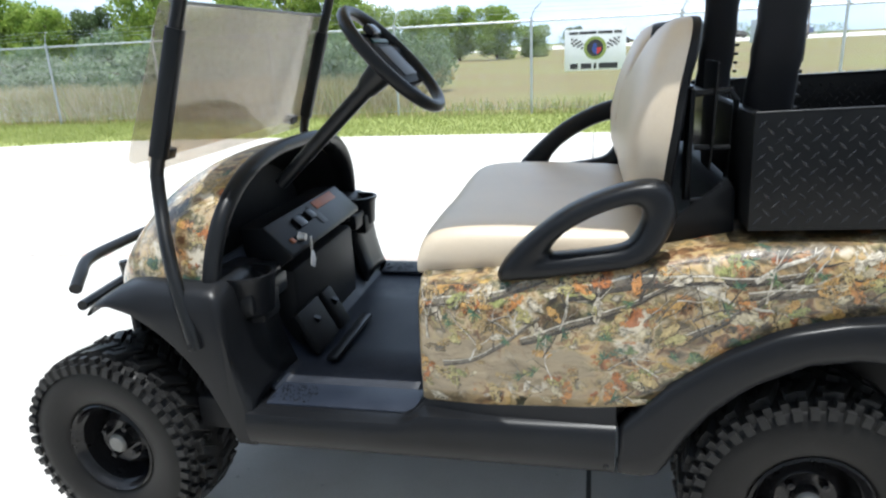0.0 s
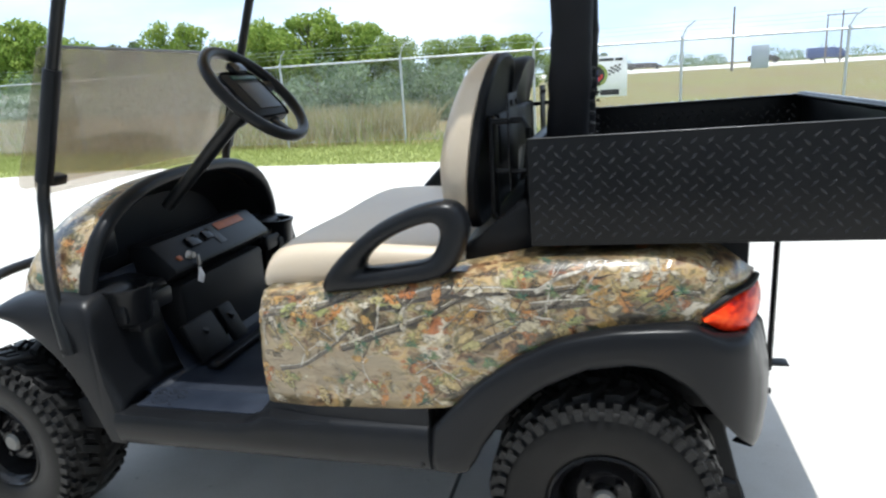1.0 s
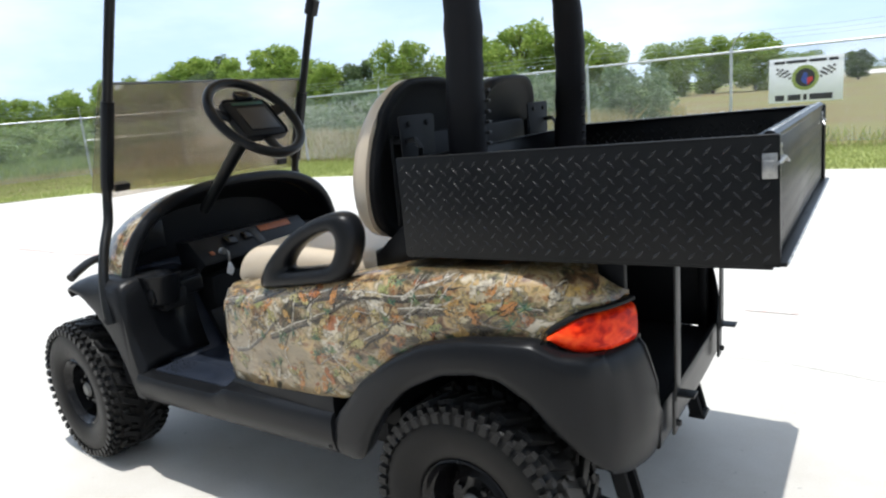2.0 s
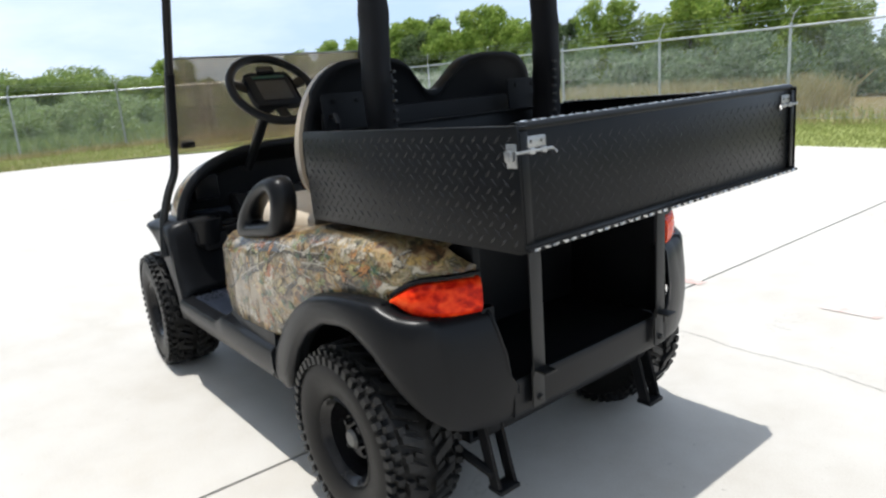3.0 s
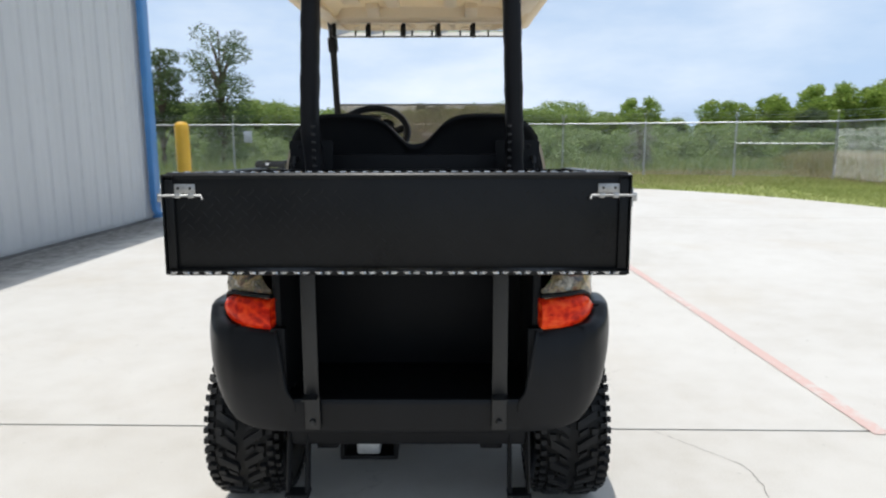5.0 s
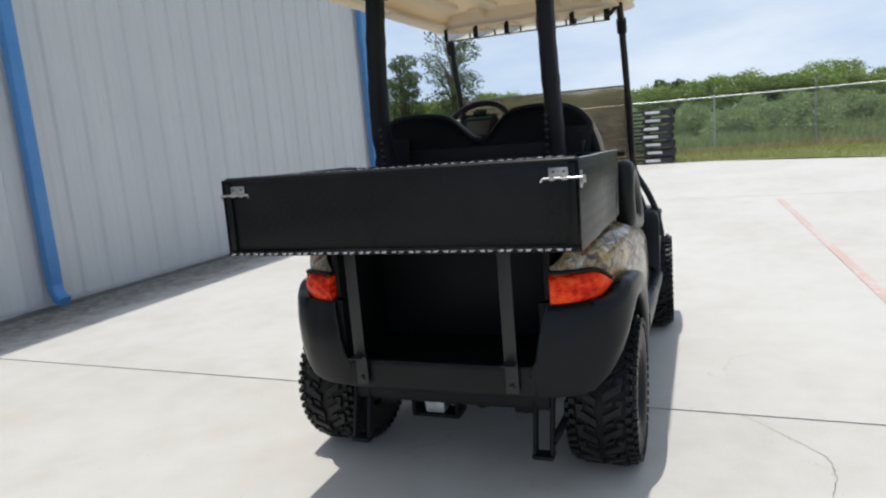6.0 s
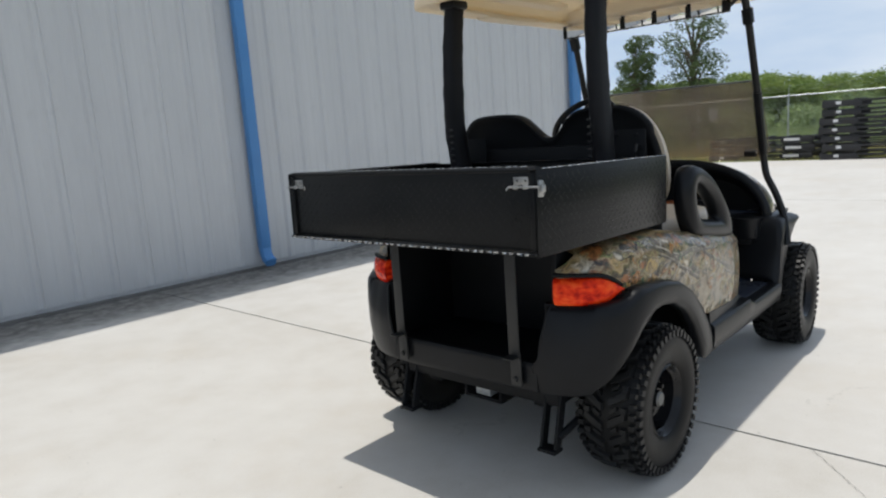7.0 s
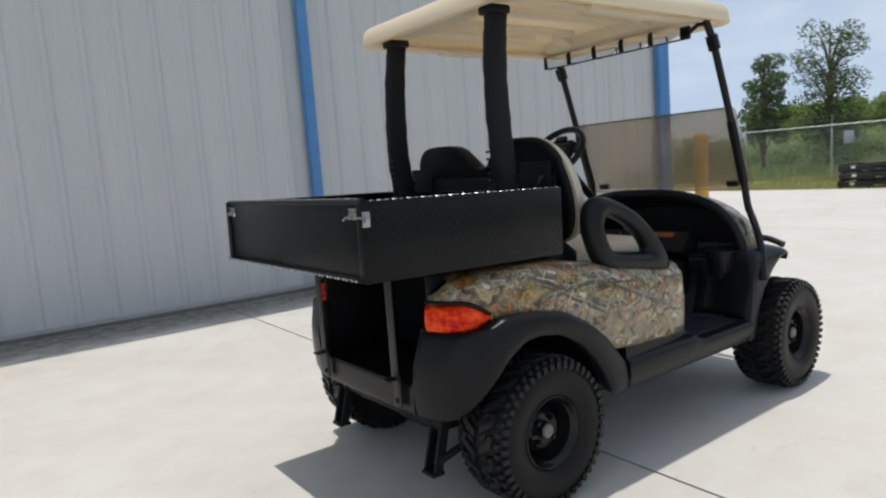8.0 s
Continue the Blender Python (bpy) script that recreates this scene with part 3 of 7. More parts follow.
def raw(name, verts, faces, material, parent=None, label="", smooth=0):
    me = bpy.data.meshes.new(name)
    me.from_pydata([tuple(v) for v in verts], [], faces)
    me.materials.append(M[material])
    finish(me, smooth)
    ob = new(name, me)
    if parent:
        ob.parent = parent
    return tagged(ob, label)


def thing(name, label, category, group="", kind="", at=(0, 0, 0)):
    ob = new(name)
    ob.location = at
    ob.empty_display_size = 0.1
    return tagged(ob, label, category, group, kind)


def box(bm, lo, hi, bevel=0.0, m=None, segments=2):
    """A box from corner to corner with rounded edges."""
    lo, hi = Vector(lo), Vector(hi)
    mat = Matrix.Translation((lo + hi) / 2) @ Matrix.Diagonal((*(hi - lo), 1))
    made = bmesh.ops.create_cube(bm, size=1.0, matrix=(m @ mat) if m else mat)["verts"]
    if bevel:
        edges = list({e for v in made for e in v.link_edges})
        bmesh.ops.bevel(bm, geom=edges, offset=bevel, segments=segments, affect="EDGES", profile=0.5)
    return bm


def sweep(bm, points, rx, ry=None, n=10, up=(0, 0, 1), square=1.0, caps=True):
    """A bar along points with an oval or squarish section; rx may be one value or one for each point. rx lies along side, ry along up."""
    points = [Vector(p) for p in points]
    rxs = rx if isinstance(rx, (list, tuple)) else [rx] * len(points)
    rys = (ry if isinstance(ry, (list, tuple)) else [ry] * len(points)) if ry is not None else rxs
    rings = []
    for i, p in enumerate(points):
        way = (points[min(i + 1, len(points) - 1)] - points[max(i - 1, 0)]).normalized()
        side = way.cross(Vector(up))
        side = side.normalized() if side.length > 1e-4 else Vector((1, 0, 0))
        top = side.cross(way).normalized()
        ring = []
        for k in range(n):
            a = 2 * math.pi * (k + 0.5) / n
            c, s = math.cos(a), math.sin(a)
            c, s = math.copysign(abs(c) ** square, c), math.copysign(abs(s) ** square, s)
            ring.append(bm.verts.new(p + side * (rxs[i] * c) + top * (rys[i] * s)))
        rings.append(ring)
    join(bm, rings, caps)
    return bm


def join(bm, rings, caps=True, closed=True):
    for a, b in zip(rings, rings[1:]):
        n = len(a)
        for k in range(n if closed else n - 1):
            bm.faces.new((a[k], a[(k + 1) % n], b[(k + 1) % n], b[k]))
    if caps and closed:
        bm.faces.new(rings[0][::-1])
        bm.faces.new(rings[-1])


def curve_through(points, steps=6):
    """A smooth line through points (Catmull-Rom)."""
    p = [Vector(q) for q in points]
    p = [2 * p[0] - p[1]] + p + [2 * p[-1] - p[-2]]
    out = []
    for i in range(1, len(p) - 2):
        for k in range(steps):
            t = k / steps
            a, b, c, d = p[i - 1], p[i], p[i + 1], p[i + 2]
            out.append(0.5 * ((2 * b) + (c - a) * t + (2 * a - 5 * b + 4 * c - d) * t * t + (3 * b - a - 3 * c + d) * t ** 3))
    out.append(p[-2])
    return out


def lathe(bm, profile, n, centre, axis="y", caps=False):
    """Turns (radius, along) pairs about an axis through centre."""
    rings = []
    for r, along in profile:
        ring = []
        for k in range(n):
            a = 2 * math.pi * k / n
            u, v = r * math.cos(a), r * math.sin(a)
            off = {"y": (u, along, v), "x": (along, u, v), "z": (u, v, along)}[axis]
            ring.append(bm.verts.new(Vector(centre) + Vector(off)))
        rings.append(ring)
    join(bm, rings, caps)
    return bm


def slab(bm, outline, axis, lo, hi, bevel=0.0, segments=2):
    """A flat outline given in the two other axes, made lo to hi thick along axis."""
    def at(p, w):
        return {"x": (w, p[0], p[1]), "y": (p[0], w, p[1]), "z": (p[0], p[1], w)}[axis]
    a = [bm.verts.new(at(p, lo)) for p in outline]
    b = [bm.verts.new(at(p, hi)) for p in outline]
    join(bm, [a, b])
    if bevel:
        rim = [e for v in a + b for e in v.link_edges if (e.verts[0] in a) == (e.verts[1] in a)]
        bmesh.ops.bevel(bm, geom=list(set(rim)), offset=bevel, segments=segments, affect="EDGES", profile=0.5)
    return bm


def lerp_table(table, x):
    """A value between rows of (x, value)."""
    return float(np.interp(x, [r[0] for r in table], [r[1] for r in table]))


def thick(ob, metres, offset=-1.0):
    mod = ob.modifiers.new("thickness", "SOLIDIFY")
    mod.thickness, mod.offset = metres, offset
    return ob


# ---- ground, slab, building ----
WALL_Y, WALL_END = -4.45, -7.87
gb = bmesh.new()
bmesh.ops.create_grid(gb, x_segments=60, y_segments=60, size=700.0)
for v in gb.verts:
    v.co.z = -0.03
ground = tagged(part("ground", gb, "ground", smooth=0), "mown green grass turning into dry straw-coloured meadow", "ground", kind="structure")

# the slab's outline: a straight north edge, a rounded north-west corner, a straight west edge
EDGE_NORTH, EDGE_WEST, CORNER = 7.82, -15.8, 8.8
JOINTS_X = [-30.4, -22.9, -15.4, -7.95, -0.455, 7.05, 14.5, 22.0]
JOINTS_Y = [-12.0, 11.0]


def slab_edge(x, y):
    """Pulls a point inside the rounded corner of the concrete."""
    r = CORNER
    cx, cy = EDGE_WEST + r, EDGE_NORTH - r
    x, y = max(x, EDGE_WEST), min(y, EDGE_NORTH)
    dx, dy = x - cx, y - cy
    d = math.hypot(dx, dy)
    if dx < 0 and dy > 0 and d > r:
        x, y = cx + dx * r / d, cy + dy * r / d
    return x, y


pavement_bm = bmesh.new()
outline = []
for k in range(25):
    a = math.pi / 2 + k / 24 * math.pi / 2
    outline.append((EDGE_WEST + CORNER + (CORNER - 0.01) * math.cos(a), EDGE_NORTH - CORNER + (CORNER - 0.01) * math.sin(a)))
outline += [(EDGE_WEST + 0.01, -12), (28, -12), (28, EDGE_NORTH - 0.01)]
slab(pavement_bm, outline, "z", -0.12, -0.008)
pavement = tagged(part("pavement", pavement_bm, "joint", smooth=0), "pale weathered concrete yard cast in large slabs", "pavement", kind="structure")
for x0, x1 in zip(JOINTS_X, JOINTS_X[1:]):
    for y0, y1 in zip(JOINTS_Y, JOINTS_Y[1:]):
        g = 0.007
        steps = 16
        ring = [(x0 + g + (x1 - x0 - 2 * g) * k / steps, y0 + g) for k in range(steps)]
        ring += [(x1 - g, y0 + g + (y1 - y0 - 2 * g) * k / steps) for k in range(steps)]
        ring += [(x1 - g - (x1 - x0 - 2 * g) * k / steps, y1 - g) for k in range(steps)]
        ring += [(x0 + g, y1 - g - (y1 - y0 - 2 * g) * k / steps) for k in range(steps)]
        if x1 <= EDGE_WEST or x0 >= 28:
            continue
        seen, pulled = set(), []
        for p in ring:
            q = slab_edge(min(p[0], 28.0), p[1])
            key = (round(q[0], 3), round(q[1], 3))
            if key not in seen:
                seen.add(key)
                pulled.append(q)
        if len(pulled) < 4:
            continue
        sb = bmesh.new()
        slab(sb, pulled, "z", -0.10, 0.0)
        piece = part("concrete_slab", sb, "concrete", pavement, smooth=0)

lb = bmesh.new()
for a, b in ((-7.45, -0.42), (0.20, 0.45)):
    n = max(2, int((b - a) / 0.25))
    side = [(a + (b - a) * k / n, 1.645 + 0.0355 * (a + (b - a) * k / n + 7.45)) for k in range(n + 1)]
    lo = [lb.verts.new((x, y - 0.036, 0.0035)) for x, y in side]
    hi = [lb.verts.new((x, y + 0.036, 0.0035)) for x, y in side]
    join(lb, [lo, hi], closed=False)
tagged(part("red_line", lb, "red_line", smooth=0), "faded and worn red painted line on concrete", "road marking", kind="structure")

# an old crack across the slab
cb = bmesh.new()
crnd = random.Random(31)
way = curve_through([(-0.452, 0.95, 0), (-0.30, 1.08, 0), (-0.11, 1.215, 0), (0.18, 1.19, 0), (0.44, 1.21, 0), (0.68, 1.18, 0), (0.86, 1.15, 0), (1.3, 1.17, 0)], 14)
rings = []
for k, p in enumerate(way):
    y = p.y + crnd.uniform(-0.006, 0.006)
    w = crnd.uniform(0.0003, 0.0017)
    rings.append([cb.verts.new((p.x, y - w, 0.002)), cb.verts.new((p.x, y + w, 0.002))])
join(cb, rings, caps=False, closed=False)
tagged(part("slab_crack", cb, "joint", smooth=0), "thin dark wandering crack in the concrete", "crack", kind="structure")

# building: steel panels with trapezoid ribs
WALL_HIGH, PANEL = 6.6, 0.914
rib = [(0.0, 0.0), (0.030, 0.0), (0.055, 0.024), (0.085, 0.024), (0.110, 0.0), (0.170, 0.0), (0.185, 0.004), (0.212, 0.004), (0.227, 0.0)]
profile = [(k * PANEL / 3 + x, y) for k in range(3) for x, y in rib] + [(PANEL, 0.0)]
wall_bm = bmesh.new()
box(wall_bm, (WALL_END, WALL_Y - 18.0, -0.1), (26.0, WALL_Y - 0.03, WALL_HIGH))
wall = tagged(part("wall_south", wall_bm, "wall_paint", smooth=0), "off-white ribbed steel wall of a metal building", "wall", kind="structure")
pv, pf = [], []
for x, y in profile:
    pv += [(x, y, 0.06), (x, y, WALL_HIGH)]
pf = [(2 * i, 2 * i + 2, 2 * i + 3, 2 * i + 1) for i in range(len(profile) - 1)]
panel_mesh = None
for k in range(36):
    if panel_mesh is None:
        first = raw("wall_panel", pv, pf, "wall_paint", wall)
        panel_mesh = first.data
        thick(first, 0.004)
        first.location = (WALL_END + 0.06 + k * PANEL, WALL_Y - 0.02, 0)
    else:
        other = new("wall_panel", panel_mesh)
        other.parent = wall
        other.location = (WALL_END + 0.06 + k * PANEL, WALL_Y - 0.02, 0)
first.modifiers.clear()
tb = bmesh.new()
box(tb, (WALL_END - 0.05, WALL_Y - 0.25, 0.02), (WALL_END + 0.15, WALL_Y + 0.03, WALL_HIGH), 0.008)
tagged(part("corner_trim", tb, "blue_paint"), "blue painted steel corner trim", "trim", kind="structure")
eb = bmesh.new()
box(eb, (WALL_END - 0.15, WALL_Y + 0.02, WALL_HIGH - 0.1), (26.2, WALL_Y + 0.26, WALL_HIGH + 0.14), 0.012)
tagged(part("gutter", eb, "blue_paint"), "blue painted steel eaves gutter", "gutter", kind="structure")
rb = bmesh.new()
box(rb, (WALL_END - 0.1, WALL_Y - 18.1, WALL_HIGH + 0.01), (26.1, WALL_Y + 0.03, WALL_HIGH + 0.2), 0.01)
tagged(part("roof", rb, "galvanised"), "plain metal roof of the building", "roof", kind="structure")
# thin dark strip added along the foot of the wall
fb = bmesh.new()
box(fb, (WALL_END - 0.02, WALL_Y - 0.04, -0.05), (26.0, WALL_Y + 0.010, 0.026), 0.004)
tagged(part("base_strip", fb, "joint"), "thin dark strip along the foot of the wall panels", "trim", kind="structure")


def downspout(x):
    ob = thing("downspout", "blue painted rectangular steel downspout on the wall", "downspout", at=(x, WALL_Y, 0))
    pb = bmesh.new()
    box(pb, (-0.055, 0.025, 0.22), (0.055, 0.115, WALL_HIGH - 0.1), 0.012)
    part("pipe", pb, "blue_paint", ob)
    kb = bmesh.new()
    line = [(0, 0.07, 0.23), (0, 0.078, 0.16), (0, 0.11, 0.105), (0, 0.165, 0.075)]
    sweep(kb, line, 0.056, 0.042, 12, up=(0, 1, 0.3), square=0.4)
    part("outlet", kb, "blue_paint", ob)
    for z in (3.6, 5.4):
        sb = bmesh.new()
        box(sb, (-0.075, 0.02, z), (0.075, 0.122, z + 0.035), 0.004)
        part("bracket", sb, "blue_paint", ob)
    return ob


downspout(-1.58)
downspout(-7.60)
downspout(8.2)

bollard = thing("bollard", "yellow painted steel bollard standing on concrete", "bollard", at=(-8.5, -4.27, 0))
bb = bmesh.new()
lathe(bb, [(0.0, -0.05), (0.11, -0.05), (0.11, 1.38), (0.105, 1.42), (0.08, 1.455), (0.04, 1.47), (0.0, 1.475)], 28, (0, 0, 0), "z")
part("post", bb, "yellow_paint", bollard)


# ---- chain-link fence ----
def fence(name, a, b, spacing, high, arm=0.26, lean=(0, 0), mid=0.0, bays=0):
    ob = thing(name, "galvanised chain-link fence with barbed wire arms along the grass", "fence", kind="structure")
    a, b = Vector((*a, 0)), Vector((*b, 0))
    long, way = (b - a).length, (b - a).normalized()
    count = round(long / spacing)
    post_mesh = cap_mesh = None
    lean = Vector((*lean, 0))
    for k in range(count + 1):
        p = a + way * (long * k / count)
        if post_mesh is None:
            pb = bmesh.new()
            lathe(pb, [(0.025, -0.05), (0.025, high + 0.02), (0.029, high + 0.02), (0.025, high + 0.06), (0.0, high + 0.07)], 12, (0, 0, 0), "z")
            sweep(pb, [(0, 0, high + 0.04), lean * arm * 0.35 + Vector((0, 0, high + 0.2)), lean * arm + Vector((0, 0, high + 0.04 + arm))], 0.011, 0.016, 6, up=(0.3, 0.2, 1))
            made = part("post", pb, "galvanised", ob)
            post_mesh = made.data
        else:
            made = new("post", post_mesh)
            made.parent = ob
        made.location = p
    rb = bmesh.new()
    sweep(rb, [a + Vector((0, 0, high)), b + Vector((0, 0, high))], 0.021, n=8)
    part("top_rail", rb, "galvanised", ob)
    if mid:
        rb = bmesh.new()
        sweep(rb, [a + Vector((0, 0, mid)), a + way * (long * bays / count) + Vector((0, 0, mid))], 0.019, n=8)
        part("brace_rail", rb, "galvanised", ob)
    wb = bmesh.new()
    sweep(wb, [a + Vector((0, 0, 0.08)), b + Vector((0, 0, 0.08))], 0.004, n=4)
    part("tension_wire", wb, "galvanised", ob)
    for f in (0.45, 0.72, 1.0):
        wb = bmesh.new()
        off = lean * arm * f + Vector((0, 0, high + 0.04 + arm * f))
        pts = []
        for k in range(int(long / 1.3) + 1):
            pts.append(a + way * min(long, k * 1.3) + off + Vector((0, 0, -0.02 if k % 2 else 0.0)))
        sweep(wb, pts, 0.003, n=4)
        part("barbed_wire", wb, "galvanised", ob)
    # woven mesh: wires crossing both ways
    pitch, r = 0.062, 0.0015
    verts, faces = [], []
    side = Vector((-way.y, way.x, 0))
    for d in (1, -1):
        for k in range(int((long + high) / pitch)):
            s0 = k * pitch - (high if d > 0 else 0)
            z0, z1 = 0.06, high - 0.01
            t0, t1 = s0 + (z0 if d > 0 else 0), s0 + (z1 if d > 0 else 0)
            if d < 0:
                t0, t1 = s0 - z0, s0 - z1
            lo, hi = (t0, z0), (t1, z1)
            pair = []
            for (s, z), (s2, z2) in ((lo, hi), (hi, lo)):
                if s < 0:
                    f = (0 - s) / (s2 - s) if s2 != s else 2
                    s, z = 0, z + (z2 - z) * f
                elif s > long:
                    f = (long - s) / (s2 - s) if s2 != s else 2
                    s, z = long, z + (z2 - z) * f
                pair.append((s, z))
            (s, z), (s2, z2) = pair
            if z < 0.05 or z > high or z2 < 0.05 or z2 > high or abs(z2 - z) < 0.02:
                continue
            i = len(verts)
            p, q = a + way * s + Vector((0, 0, z)), a + way * s2 + Vector((0, 0, z2))
            across = (q - p).normalized().cross(side)
            for base in (p, q):
                verts += [base + side * r * 1.2, base - side * r * 0.6 + across * r, base - side * r * 0.6 - across * r]
            faces += [(i, i + 1, i + 4, i + 3), (i + 1, i + 2, i + 5, i + 4), (i + 2, i, i + 3, i + 5)]
    raw("chain_mesh", verts, faces, "galvanised", ob)
    return ob


fence("fence_north", (14.1, 10.93), (-17.3, 10.93), 2.62, 1.645, lean=(0.75, -0.5))
fence("fence_west", (-17.3, 10.93), (-20.35, 3.62), 2.66, 1.645, lean=(0.5, -0.3), mid=1.02, bays=1)
fence("fence_far_west", (-20.35, 3.62), (-20.35, -24.0), 2.84, 1.645, lean=(0.6, 0.3))

# sign with a round emblem and two chequered flags
sign = thing("fence_sign", "white sign with round emblem and chequered flags on the fence", "sign", at=(-0.45, 10.86, 1.094))
sb = bmesh.new()
box(sb, (-0.54, -0.006, -0.36), (0.54, 0.006, 0.36), 0.002)
part("panel", sb, "sign_white", sign)
eb = bmesh.new()
lathe(eb, [(0.0, -0.009), (0.20, -0.009), (0.20, -0.004)], 32, (0, 0, 0.03), "y")
part("emblem_ring", eb, "sign_green", sign)
eb = bmesh.new()
lathe(eb, [(0.0, -0.012), (0.145, -0.012), (0.145, -0.006)], 32, (0, 0, 0.03), "y")
part("emblem_disc", eb, "sign_ink", sign)
eb = bmesh.new()
slab(eb, [(-0.06, 0.0), (-0.02, 0.12), (0.03, 0.10), (0.03, -0.09), (-0.03, -0.05)], "y", -0.015, -0.010)
part("emblem_mark", eb, "sign_blue", sign)
eb = bmesh.new()
slab(eb, [(0.03, 0.03), (0.03, -0.09), (0.11, -0.02), (0.11, 0.04)], "y", -0.015, -0.010)
part("emblem_mark", eb, "sign_red", sign)
for side in (-1, 1):
    fb = bmesh.new()
    for i in range(6):
        for j in range(4):
            if (i + j) % 2 == 0:
                x, z = side * (0.21 + i * 0.036), 0.06 + j * 0.034 + i * 0.010 - abs(i - 3) * 0.004
                box(fb, (min(x, x + side * 0.036), -0.010, z - 0.03), (max(x, x + side * 0.036), -0.0065, z + 0.004))
    part("flag", fb, "sign_ink", sign, "black chequered flag print")
wb = bmesh.new()
for a, b in ((-0.44, -0.30), (-0.25, -0.06), (-0.02, 0.03), (0.07, 0.40)):
    box(wb, (a, -0.010, -0.33), (b, -0.0065, -0.235))
part("lettering_bar", wb, "sign_ink", sign)
wb = bmesh.new()
for a, b in ((-0.46, -0.30), (-0.28, 0.02), (0.05, 0.30), (0.33, 0.46)):
    box(wb, (a, -0.010, 0.27), (b, -0.0065, 0.315))
part("lettering_bar", wb, "sign_ink", sign)
plate = thing("plate_sign", "small grey metal plate wired to the fence", "sign", at=(2.28, 10.86, 1.28))
pb = bmesh.new()
box(pb, (-0.14, -0.005, -0.19), (0.14, 0.005, 0.19), 0.002)
part("panel", pb, "grey_plate", plate)
copy_thing(plate, pose(-20.24, -6.9, 1.25, 0, 0, 90))


# ---- stacked shipping pallets ----
def shipping_pallet():
    ob = thing("shipping_pallet", "black steel shipping pallet with white labels, stacked on others", "pallet", "stacked pallets by the fence")
    wide, deep, high = 2.55, 1.15, 0.200
    for x in (0.0, deep - 0.08):
        bm = bmesh.new()
        for y0, y1 in ((0.0, 0.80), (1.80, 2.55)):
            box(bm, (x, y0, 0.03), (x + 0.06, y1, 0.172), 0.006)
        box(bm, (x + 0.01, 0.72, 0.125), (x + 0.05, 1.85, 0.168), 0.004)
        box(bm, (x + 0.01, 0.72, 0.03), (x + 0.05, 1.85, 0.06), 0.004)
        part("side_beam", bm, "pallet_paint", ob)
    for y in (0.02, 0.66, 1.28, 1.86, 2.45):
        bm = bmesh.new()
        box(bm, (0.03, y, 0.0), (deep - 0.03, y + 0.08, 0.035), 0.004)
        part("cross_beam", bm, "pallet_paint", ob)
        bm = bmesh.new()
        box(bm, (0.03, y, 0.167), (deep - 0.03, y + 0.08, high), 0.004)
        part("cross_beam", bm, "pallet_paint", ob)
    for y0, y1 in ((1.88, 2.24), (0.30, 0.40)):
        bm = bmesh.new()
        box(bm, (deep - 0.021, y0, 0.085), (deep - 0.0165, y1, 0.15))
        part("label", bm, "white_label", ob, "white paper label")
    return ob


first_pallet = None
for x0, y0, count in ((-16.83, -2.68, 7), (-17.40, -5.52, 3)):
    for k in range(count):
        m = pose(x0 + 0.03 * math.sin(k * 2.1), y0 + 0.035 * math.sin(k * 1.3), 0.203 * k - 0.028, 0, 0, 0.9 * math.sin(k * 1.7))
        if first_pallet is None:
            first_pallet = shipping_pallet()
            first_pallet.matrix_basis = m
        else:
            copy_thing(first_pallet, m)

# ---- the cart: front towards -x, left side towards -y ----
cart = thing("golf_cart", "lifted golf cart in woodland camouflage with cargo bed on concrete", "golf cart")
cart.matrix_basis = pose(0.2, -0.006, 0, 0, 0, 0.9) @ pose(-0.2, 0, 0)


def superarch(hw, zb, zt, n=25, power=2.5):
    out = []
    for k in range(n):
        a = math.pi * k / (n - 1)
        c, s = math.cos(a), math.sin(a)
        out.append((-hw * math.copysign(abs(c) ** (2 / power), c), zb + (zt - zb) * abs(s) ** (2 / power)))
    return out


# rear body shell in camouflage
BODY_TOP = [(-0.86, 0.735), (-0.68, 0.752), (-0.36, 0.796), (-0.15, 0.838), (0.02, 0.848), (0.14, 0.848), (0.22, 0.842), (0.28, 0.815), (0.33, 0.77)]
BODY_LOW = [(-0.86, 0.447), (-0.65, 0.463), (-0.48, 0.473), (-0.36, 0.484), (-0.31, 0.50), (-0.26, 0.545), (-0.20, 0.605), (-0.09, 0.655), (0.07, 0.685), (0.20, 0.68), (0.33, 0.645)]
BODY_WIDE = [(-0.86, 0.568), (-0.70, 0.595), (-0.45, 0.606), (-0.15, 0.600), (0.08, 0.580), (0.20, 0.553), (0.27, 0.505), (0.31, 0.452), (0.335, 0.40)]
